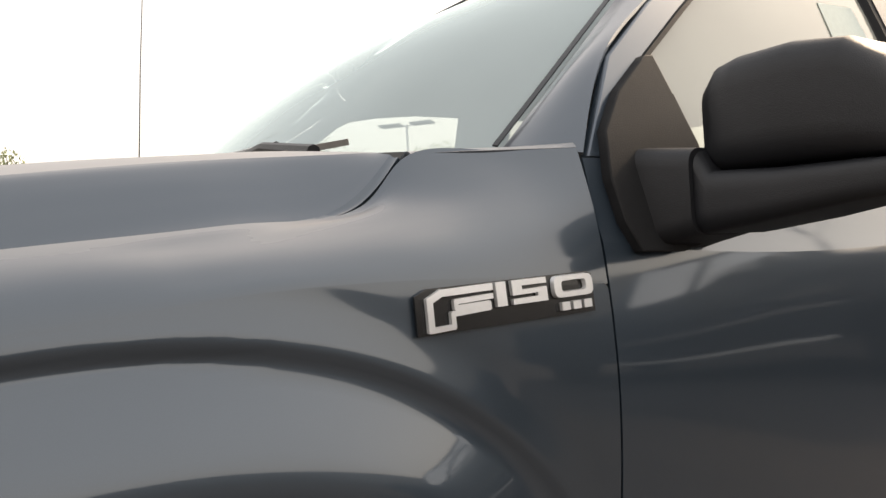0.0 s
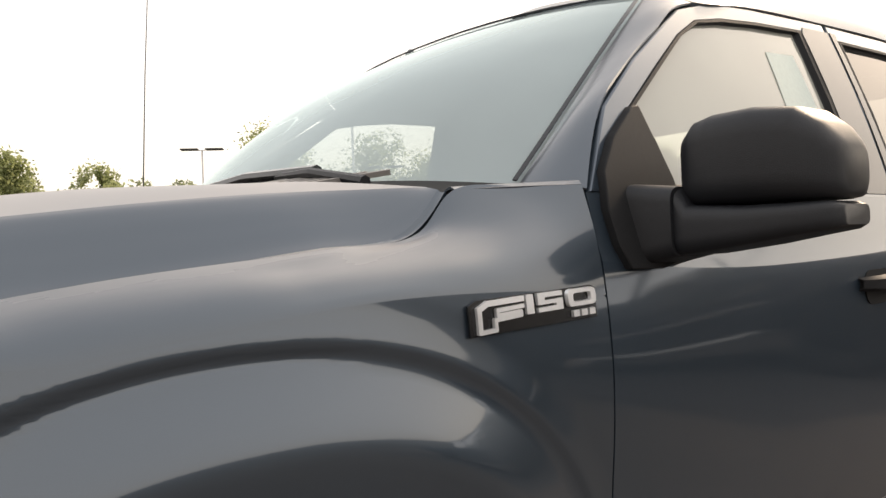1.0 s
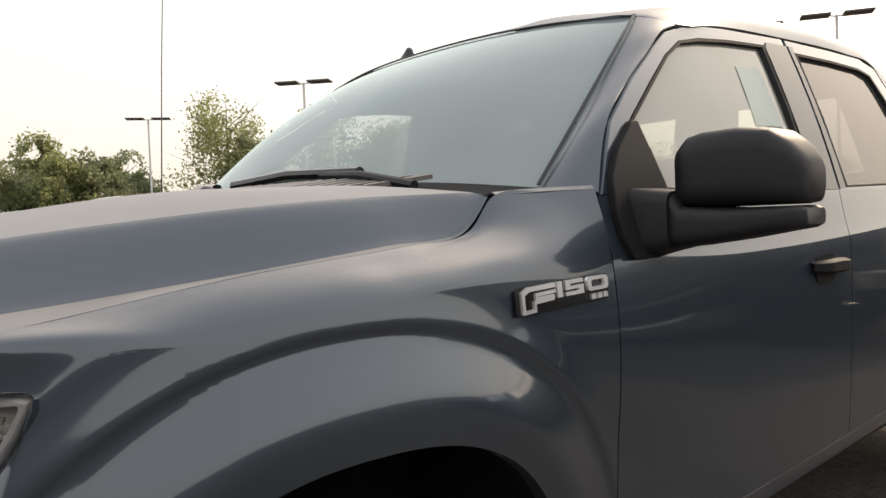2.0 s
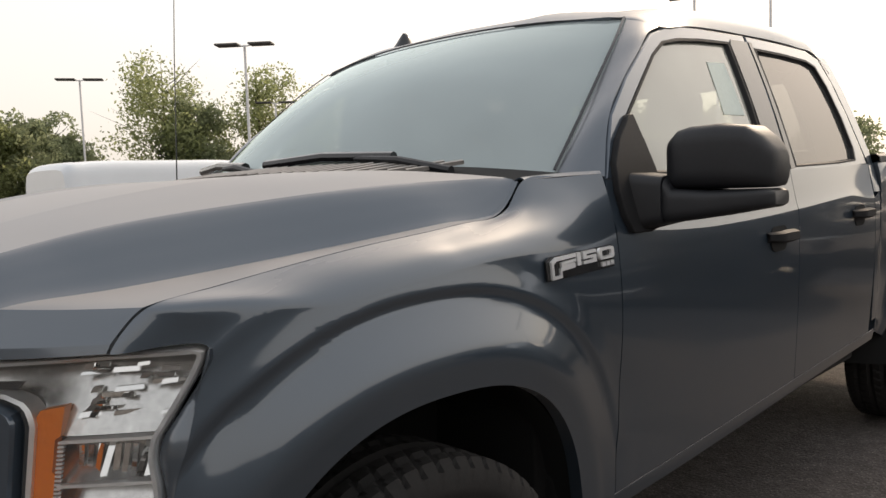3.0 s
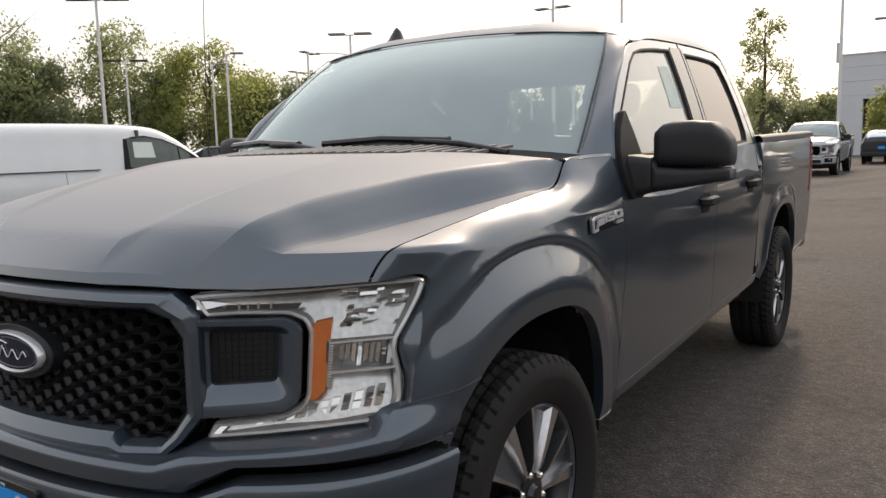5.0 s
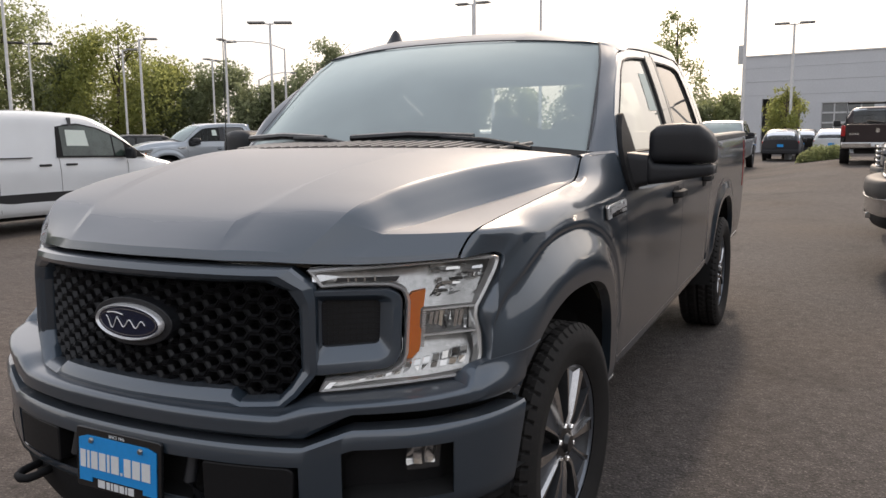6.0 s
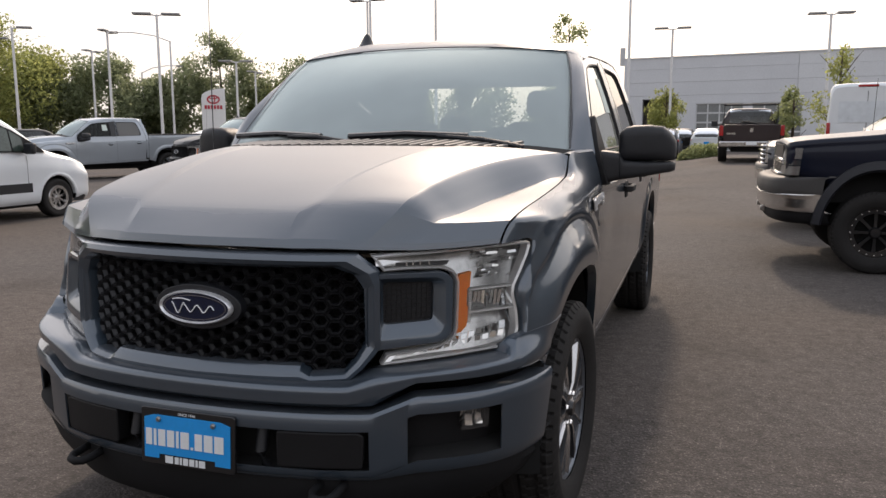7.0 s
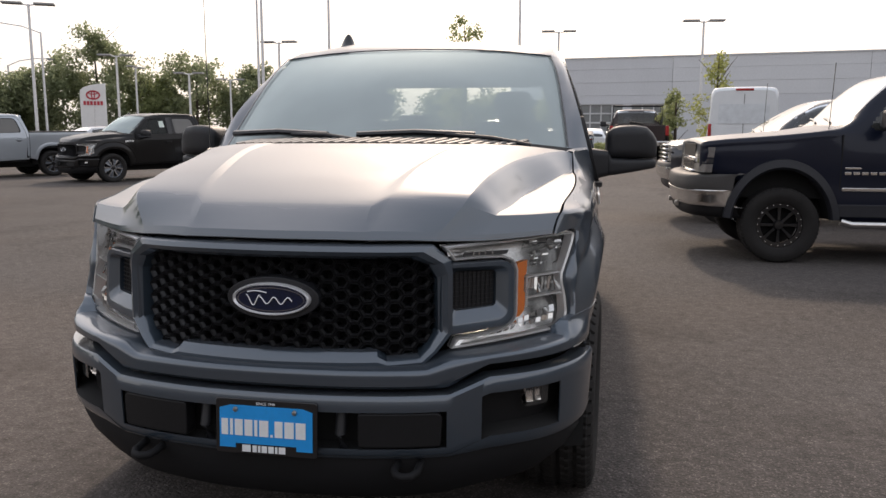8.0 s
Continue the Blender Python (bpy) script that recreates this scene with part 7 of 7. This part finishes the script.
        box_ob("tailgate_mark", (-.05, 5.788, .97 + z), (.05, 5.796, 1.10 + z), CHROME_SOFT, root, bevel=0)
        for y in (3.88, 4.5):
            tube("rack_hoop", [(-.86, y, 1.2 + z), (-.84, y, 1.90 + z), (.84, y, 1.90 + z), (.86, y, 1.2 + z)], 0.025, PLASTIC, root, seg=8)
        for sx in (-.84, .84):
            tube("rack_rail", [(sx, 3.80, 1.91 + z), (sx, 4.6, 1.91 + z)], 0.025, PLASTIC, root, seg=8)
        spare = tyre_mesh(root, r=.40, half=.12, rim=.21, seg=60)
        spare.name = "spare_tyre"
        spare.matrix_basis = pose(-.1, 4.5, 1.18 + z, 0, 80, 0)
    four_wheels(root, .86, .93, 4.62, tyre, .14, rim_r, rim)
    root.matrix_world = m
    return root


GLASS_FOG = glass("dusty_glass", (0.40, 0.42, 0.42), film=0.22, gloss=(0.5, 0.5, 0.5), veil=(0.60, 0.58, 0.55))
GLASS_DARK2 = glass("shaded_glass", (0.22, 0.23, 0.24), film=0.05)
LAMP_CLOUDY = mat("clouded_lamp_plastic", (0.30, 0.29, 0.27), 0.25, 0.3, coat=0.8, vary=0.2, scale=12)
DUSTY_CAP = mat("dusty_black_plastic", (0.05, 0.047, 0.045), 0.6)


DUSTY_NAVY = mat("dusty_navy_flare", (0.011, 0.012, 0.017), 0.6, coat=0.08, vary=0.3, scale=5)
DUST_LAMP = mat("dust_filmed_lamp", (0.16, 0.15, 0.14), 0.35, 0.2, coat=0.5, vary=0.25, scale=10)
SMOKED_LAMP = mat("smoked_lamp", (0.03, 0.03, 0.032), 0.25, coat=0.8, vary=0.2)


def lifted_pickup(label, paint, m):
    """A tall older pickup: stacked lamps, capped bumper, broad flares and black bolted wheels."""
    root = new("pickup_truck")
    tagged(root, label, "pickup truck")
    T = [(.10, 1.00, .88, 1.265, .87, 1.315, .82), (.13, .98, .93, 1.285, .925, 1.345, .87), (.24, .95, .978, 1.305, .97, 1.365, .90), (.95, .78, 1.0, 1.36, .985, 1.43, .91),
         (1.40, .50, 1.0, 1.405, .985, 1.485, .91), (1.52, .48, 1.0, 1.415, .975, 1.515, .87), (1.60, .475, 1.0, 1.42, .965, 1.58, .82), (1.88, .47, 1.0, 1.425, .955, 1.86, .76),
         (2.12, .47, 1.0, 1.43, .95, 2.045, .71), (2.5, .47, 1.0, 1.435, .95, 2.09, .70), (3.3, .47, 1.0, 1.44, .95, 2.09, .70), (3.6, .47, 1.0, 1.44, .95, 2.06, .70), (3.72, .47, 1.0, 1.445, .95, 1.90, .76), (3.78, .47, 1.0, 1.45, .955, 1.50, .90)]
    win = [("windscreen", GLASS_FOG, lambda c, n: 1.55 < c[1] < 2.15 and n[1] < -0.35 and c[2] > 1.53 and abs(c[0]) < 0.80 - 0.16 * (c[2] - 1.5)),
           ("front_window", GLASS_DARK2, lambda c, n: abs(n[0]) > 0.6 and 1.46 < c[2] < 1.98 and c[1] > 1.80 + 0.75 * (c[2] - 1.46) and c[1] < 2.72),
           ("rear_side_window", GLASS_DARK2, lambda c, n: abs(n[0]) > 0.6 and 1.46 < c[2] < 1.98 and 2.82 < c[1] < 3.52),
           ("rear_window", GLASS_DARK2, lambda c, n: n[1] > 0.5 and 1.56 < c[2] < 1.98 and abs(c[0]) < 0.66)]
    car_shell(root, T, paint, win, [(.957, .41, .525)], nu=230, nv=130, tall=1.20, lip=(0.085, 0.045), lip_mat=DUSTY_NAVY)
    arch = [(4.66 - .56 * math.cos(t), .45 + .62 * math.sin(t)) for t in np.linspace(0.15, math.pi - 0.15, 14)]
    for side in (1, -1):
        slab("bed_side", [(3.82, .55), (4.10, .55)] + arch + [(5.22, .58), (5.80, .62), (5.82, 1.44), (3.82, 1.45)], lambda a, b, off: (side * (0.995 - off - 0.02 * max(0, (b - 1.32) / 0.1)), a, b), 0.05, paint, root, step=0.25, bevel=0.015)
        side_mirror(root, 1.17, 1.93, 1.55, side, PLASTIC, 1.1)
        tube("step_bar", [(side * .99, 1.58, .47), (side * 1.01, 1.68, .44), (side * 1.01, 3.60, .44), (side * .99, 3.70, .47)], 0.042, CHROME_SOFT, root)
        box_ob("sill_trim", (side * 1.0 - .03, 1.50, .52), (side * 1.0 + .012, 3.70, .66), DUSTY_NAVY, root, bevel=0.01)
        box_ob("door_gap", (side * 1.0 - .02, 1.535, .52), (side * 1.0 + .003, 1.545, 1.40), DARK, root, bevel=0)
        box_ob("door_gap", (side * 1.0 - .02, 2.78, .52), (side * 1.0 + .003, 2.79, 1.42), DARK, root, bevel=0)
        box_ob("side_moulding", (side * 1.0 - .01, 1.56, .80), (side * 1.0 + .016, 3.66, .838), CHROME_SOFT, root, bevel=0.006)
        box_ob("side_mark", (side * 1.0 - .01, 1.58, 1.035), (side * 1.0 + .008, 1.74, 1.056), CHROME_SOFT, root, bevel=0.003)
        for k in range(5):
            box_ob("side_mark", (side * 1.0 - .01, 1.58 + .085 * k, .975), (side * 1.0 + .008, 1.645 + .085 * k, 1.006), CHROME_SOFT, root, bevel=0.003)
        for hy in (2.55, 3.40):
            box_ob("door_handle", (side * 1.0 - .02, hy, 1.28), (side * 1.0 + .03, hy + .15, 1.32), PLASTIC_GLOSS, root, bevel=0.01)
        for z0, z1, mt in ((1.150, 1.262, DUST_LAMP), (1.086, 1.138, SMOKED_LAMP), (.985, 1.076, DUST_LAMP)):
            P = [[(side * x, y + 0.10 * (zz - 1.0), zz) for x, y in ((.56, .075), (.70, .08), (.84, .09), (.925, .115), (.968, .17), (.980, .22))] for zz in (z0, z1)]
            grid_ob("headlamp", np.array(P), mt, root, out=(side, -1, 0), thick=0.05)
        P = [[(side * x, y + 0.10 * (zz - 1.0), zz) for x, y in ((.55, .10), (.84, .11), (.93, .14), (.965, .21))] for zz in (.97, 1.27)]
        grid_ob("lamp_backing", np.array(P), DARK, root, out=(side, -1, 0), thick=0.02)
        box_ob("tow_hook", (side * .36 - .02, -.10, .56), (side * .36 + .02, .02, .62), STEEL, root, bevel=0.01)
    box_ob("grille_backing", (-.56, .09, .97), (.56, .16, 1.29), DARK, root)
    for zz in (.985, 1.125, 1.262):
        box_ob("grille_bar", (-.57, .045 + .25 * (zz - 1), zz - .016), (.57, .12 + .25 * (zz - 1), zz + .018), CHROME, root, bevel=0.012)
    for k in range(6):
        for z0 in (1.005, 1.148):
            box_ob("grille_slat", (-.54, .07 + .25 * (z0 - 1), z0 + .018 * k), (.54, .10 + .25 * (z0 - 1), z0 + .018 * k + .007), CHROME_SOFT, root, bevel=0)
    plan = ((-1.0, .46), (-.985, .24), (-.88, .04), (-.5, -.085), (0, -.115), (.5, -.085), (.88, .04), (.985, .24), (1.0, .46))
    def band(nm, rows, mt):
        grid_ob(nm, net([[(x * (1 - o2), y + off, zz) for x, y in plan] for off, zz, o2 in rows], 12, 60), mt, root, out=(0, -1, 0), thick=0.012, smooth=30)
    band("bumper_cap", ((.16, .965, .0), (.06, .965, .0), (.012, .945, .0), (.0, .90, .0), (.0, .80, .0), (.02, .79, .0)), DUSTY_CAP)
    band("front_bumper", ((.02, .792, .0), (-.006, .786, .0), (-.006, .768, .0), (.008, .760, .0), (.008, .640, .0), (.03, .615, .0), (.10, .61, .0)), CHROME_SOFT)
    band("valance", ((.05, .62, .03), (.05, .56, .03), (.08, .50, .05), (.20, .48, .08)), VALANCE)
    box_ob("tailgate", (-.86, 5.75, .70), (.86, 5.81, 1.45), paint, root, bevel=0.015)
    box_ob("bed_floor", (-.9, 3.8, .95), (.9, 5.76, .99), DARK, root)
    box_ob("chassis", (-.6, .4, .46), (.6, 5.7, .74), DARK, root)
    box_ob("engine_block", (-.8, .25, .70), (.8, 1.5, 1.15), DARK, root)
    tube("aerial", [(.88, 1.42, 1.42), (.90, 1.44, 2.16)], 0.004, PLASTIC_GLOSS, root, seg=6)
    for sx in (-.35, .25):
        tube("wiper", [(sx + .25, 1.53, 1.535), (sx, 1.57, 1.575), (sx - .25, 1.60, 1.59)], 0.012, PLASTIC_GLOSS, root, seg=6)
    four_wheels(root, .87, .957, 4.66, .415, .15, .245, dark_rim)
    root.matrix_world = m
    return root


lifted_pickup("lifted dark navy pickup with black bolted wheels and chrome bumper", PAINT_NAVY, pose(2.06, 7.9, 0, 0, 0, -90))
PAINT_TWO = car_paint("dusty_black_paint", (0.03, 0.03, 0.034), 0.1, dust_sheen=0.2)
old_pickup("pickup_truck", "dusty black pickup with ribbed chrome grille parked nose out", PAINT_TWO, pose(2.10, 11.6, ground_z(3.5, 11.5), 0, 0, -90), lift=0.02, bars=5, tyre=0.41, rim=steel_rim, rim_r=0.225)
old_pickup("pickup_truck", "dark maroon pickup with a rack and spare tyre", PAINT_MAROON, pose(2.55, 31.6, ground_z(2.4, 27), 0, 0, 180), lift=-0.10, tail=True, tyre=0.41)

# F-series pickups across the lot
ANGLE = -28.4
build_pickup("pickup_truck", "silver-blue crew-cab pickup parked across the lot", PAINT_SILVER, pose(-19.0, 16.8, 0, 0, 0, ANGLE), inside=False, plate=False)
build_pickup("pickup_truck", "black crew-cab pickup with bright alloy wheels across the lot", PAINT_BLACK, pose(-13.5, 17.5, 0, 0, 0, ANGLE), inside=False, plate=False)
build_pickup("pickup_truck", "light silver crew-cab pickup facing down the lane", PAINT_WHITE_SILVER, pose(-2.75, 29.6, 0, 0, 0, 0), inside=False)


# ---- vans and cars ----
VAN_GLASS = mat("dark_van_glass", (0.050, 0.070, 0.060), 0.08, coat=0.4, vary=0.55, scale=3.0)


def small_van(m):
    root = new("van")
    tagged(root, "white compact cargo van with a black lower moulding", "van")
    T = [(0.02, .40, .62, .70, .56, .78, .40), (0.10, .30, .80, .82, .72, .92, .55), (0.40, .27, .895, .93, .83, 1.03, .64), (0.80, .26, .905, 1.00, .86, 1.13, .70), (1.10, .26, .915, 1.03, .885, 1.24, .74), (1.40, .26, .915, 1.05, .89, 1.44, .74),
         (1.75, .26, .915, 1.06, .89, 1.66, .72), (2.10, .26, .915, 1.07, .89, 1.80, .72), (2.6, .26, .915, 1.08, .89, 1.85, .73), (3.6, .27, .915, 1.09, .89, 1.86, .74), (5.1, .30, .91, 1.09, .885, 1.83, .73), (5.36, .34, .89, 1.09, .87, 1.80, .72), (5.44, .42, .84, 1.08, .83, 1.72, .69)]
    win = [("windscreen", GLASS, lambda c, n: 1.0 < c[1] < 2.05 and n[1] < -0.2 and c[2] > 1.16 and abs(c[0]) < 0.76 and n[2] > 0.2)]
    car_shell(root, T, PAINT_WHITE, win, [(0.90, .33, .39), (4.55, .33, .39)], nu=180, nv=110)
    for side in (1, -1):
        P = [[(side * x, y, zz) for x, y in ((.50, .085), (.68, .16), (.80, .30), (.86, .52))] for zz, dy in ((.76, 0), (.93, .06))]
        grid_ob("headlamp", np.array(P), LAMP_CLOUDY, root, out=(0, -1, 0), thick=0.02)
        side_mirror(root, 1.03, 1.55, 1.17, side, PLASTIC, 0.9)
        for hy, hz in ((2.52, 1.0), (2.98, 1.0)):
            box_ob("door_handle", (side * .91 - .02, hy, hz), (side * .91 + .025, hy + .2, hz + .035), PLASTIC, root, bevel=0.012)
        box_ob("slide_rail", (side * .90 - .02, 3.3, 1.13), (side * .90 + .006, 5.15, 1.145), DARK, root, bevel=0)
        for yc, z0, z1 in ((2.82, .34, 1.72), (3.85, .34, 1.75), (1.52, .4, 1.05)):
            rows = [[(side * 0.918 if zz < 1.0 else side * (0.9 - (zz - 1.05) * 0.2), yc + dy, zz) for dy in (0, .008)] for zz in np.linspace(z0, z1, 8)]
            grid_ob("panel_gap", np.array(rows), DARK, root, out=(side, 0, 0))
        box_ob("tail_lamp", (side * .86 - .05, 5.30, .75), (side * .86 + .035, 5.44, 1.35), RED_LENS, root, bevel=0.02)
        flank = lambda a, b, off: (side * (.915 - 0.185 * (b - 1.05) - 0.05 * (b - 1.05) ** 2 - 0.05 * max(0, 1.55 - a) - off), a, b)  # noqa: E731
        low = lambda a, b, off: (side * (.921 - off), a, b)  # noqa: E731
        slab("black_moulding", [(1.45, .455), (4.10, .455), (4.10, .605), (1.45, .605)], low, 0.05, PLASTIC, root, step=0.5)
        frame_w = slab("window_frame", [(1.10, 1.10), (2.86, 1.13), (2.80, 1.63), (2.40, 1.66), (2.05, 1.60), (1.72, 1.47), (1.38, 1.28)], flank, 0.03, VALANCE, root, step=0.2, lift=-0.006)
        slab("window", [(1.80, 1.135), (2.76, 1.155), (2.74, 1.605), (2.40, 1.632), (2.07, 1.578), (1.80, 1.475)], flank, 0.002, VAN_GLASS, frame_w, step=0.3, lift=-0.010)
        slab("quarter_window", [(1.56, 1.13), (1.77, 1.133), (1.77, 1.46), (1.66, 1.40), (1.56, 1.34)], flank, 0.002, VAN_GLASS, frame_w, step=0.3, lift=-0.010)
        slab("sticker", [(2.26, 1.30), (2.66, 1.31), (2.64, 1.56), (2.28, 1.55)], flank, 0.002, PAPER, root, step=0.5, lift=-0.013)
    P = net([[(x, y0 + o, zz) for x, y0 in ((-.88, .5), (-.84, .22), (-.6, .03), (0, -.03), (.6, .03), (.84, .22), (.88, .5))] for o, zz in ((.02, .60), (-.01, .50), (.0, .34), (.08, .24))], 8, 30)
    grid_ob("front_bumper", P, PLASTIC, root, out=(0, -1, 0), thick=0.01)
    box_ob("chassis", (-.7, .5, .2), (.7, 4.6, .42), DARK, root)
    box_ob("inner_floor", (-.8, 1.3, .45), (.8, 4.6, .55), DARK, root)
    box_ob("bulkhead", (-.8, 2.5, .5), (.8, 2.56, 1.75), INTERIOR, root)
    box_ob("seat", (.2, 2.0, .7), (.68, 2.45, 1.40), SEAT, root, bevel=0.08)
    box_ob("dashboard", (-.78, 1.15, .7), (.78, 1.62, 1.10), INTERIOR, root, bevel=0.06)
    four_wheels(root, .80, .90, 4.55, .325, .105, .205, steel_rim)
    root.matrix_world = m


small_van(pose(-10.29, 9.87, 0, 0, 0, 180) @ Matrix.Scale(1.02, 4))


def high_van(m):
    root = new("van")
    tagged(root, "white high-roofed cargo van seen from behind", "van")
    T = [(0.05, .45, .85, .90, .80, 1.0, .6), (0.3, .4, .98, 1.1, .92, 1.22, .7), (0.9, .4, 1.0, 1.25, .95, 1.45, .74), (1.5, .4, 1.03, 1.3, .98, 2.1, .80), (2.0, .4, 1.03, 1.3, 1.0, 2.5, .84), (2.6, .4, 1.03, 1.3, 1.01, 2.62, .86), (5.6, .4, 1.03, 1.3, 1.01, 2.62, .86), (5.86, .42, 1.02, 1.3, 1.0, 2.60, .85), (5.94, .46, .98, 1.3, .96, 2.52, .80)]
    win = [("windscreen", GLASS_DARK2, lambda c, n: 0.95 < c[1] < 2.1 and n[1] < -0.25 and c[2] > 1.4)]
    car_shell(root, T, PAINT_WHITE, win, [(1.0, .36, .43), (4.6, .36, .43)], nu=120, nv=70)
    box_ob("rear_window", (-.70, 5.945, 1.55), (.70, 5.955, 2.12), mat("pale_door_panel", (0.66, 0.70, 0.73), 0.3, coat=0.5), root, bevel=0.0)
    box_ob("door_gap", (-.006, 5.944, .6), (.006, 5.952, 2.4), DARK, root, bevel=0)
    for side in (1, -1):
        box_ob("tail_lamp", (side * .93 - .05, 5.88, 1.05), (side * .93 + .05, 5.965, 1.55), RED_LENS, root, bevel=0.02)
    box_ob("brake_lamp", (-.25, 5.90, 2.50), (.25, 5.96, 2.57), RED_LENS, root, bevel=0.02)
    box_ob("rear_bumper", (-1.0, 5.93, .42), (1.0, 6.05, .62), PLASTIC, root, bevel=0.04)
    four_wheels(root, .90, 1.0, 4.6, .36, .11, .21, steel_rim)
    root.matrix_world = m


high_van(pose(6.25, 28.3, 0.12, 0, 0, 171))


def wagon(label, paint, m, rear_plate=True):
    root = new("car")
    tagged(root, label, "car", "cars across the lot")
    T = [(0.05, .36, .70, .70, .62, .78, .45), (0.25, .30, .88, .82, .80, .92, .6), (0.9, .28, .93, .93, .87, 1.04, .68), (1.3, .28, .935, .98, .885, 1.14, .72), (1.75, .28, .935, 1.0, .89, 1.42, .68), (2.2, .28, .935, 1.02, .89, 1.60, .65), (3.2, .28, .935, 1.04, .89, 1.64, .65), (4.1, .30, .93, 1.06, .88, 1.58, .63),
         (4.45, .36, .91, 1.06, .86, 1.34, .70), (4.62, .44, .86, 1.02, .80, 1.08, .70)]
    win = [("windscreen", GLASS_DARK2, lambda c, n: 1.2 < c[1] < 2.2 and n[1] < -0.3 and c[2] > 1.05),
           ("rear_window", GLASS_DARK2, lambda c, n: c[1] > 4.0 and n[1] > 0.45 and c[2] > 1.12 and abs(c[0]) < .66),
           ("side_window", GLASS_DARK2, lambda c, n: abs(n[0]) > 0.6 and 1.07 < c[2] < 1.50 and 1.85 + .6 * (c[2] - 1.05) < c[1] < 4.0 - .3 * (c[2] - 1.05) and not 2.75 < c[1] < 2.84)]
    car_shell(root, T, paint, win, [(0.90, .34, .40), (3.62, .34, .40)], nu=110, nv=70)
    for side in (1, -1):
        box_ob("tail_lamp", (side * .80 - .10, 4.42, .88), (side * .80 + .08, 4.60, 1.02), RED_LENS, root, bevel=0.03)
        box_ob("headlamp", (side * .68 - .14, .08, .72), (side * .68 + .14, .30, .84), LAMP_CLOUDY, root, bevel=0.04)
        side_mirror(root, 1.02, 1.75, 1.06, side, paint, 0.75)
    box_ob("plate", (-.15, 4.625, .72), (.15, 4.64, .86), PLATE_BLUE, root, bevel=0)
    box_ob("rear_bumper", (-.88, 4.45, .36), (.88, 4.66, .60), PLASTIC, root, bevel=0.06)
    four_wheels(root, .80, .90, 3.62, .34, .11, .215, steel_rim)
    root.matrix_world = m


PAINT_WAGON = car_paint("dark_blue_black_paint", (0.010, 0.012, 0.018), 0.1, coat=0.5)
wagon("dark blue hatchback-backed car with a blue plate", PAINT_WAGON, pose(-1.3, 47.0, 0.0, 0, 0, 180))
wagon("dark grey car beside the planting", PAINT_BLACK, pose(-0.6, 53.0, 0.0, 0, 0, 180))
wagon("white car seen from behind", PAINT_WHITE, pose(0.95, 51.5, 0.0, 0, 0, 180))
wagon("dark car behind the row of pickups", PAINT_BLACK, pose(-27.0, 20.5, 0, 0, 0, ANGLE))
wagon("pale silver car behind the row of pickups", PAINT_WHITE_SILVER, pose(-23.0, 29.0, 0, 0, 0, ANGLE))
wagon("pale silver car behind the row of pickups", PAINT_WHITE_SILVER, pose(-20.5, 30.5, 0, 0, 0, ANGLE))
wagon("white car behind the black pickup", PAINT_WHITE, pose(-11.0, 19.8, 0, 0, 0, ANGLE))
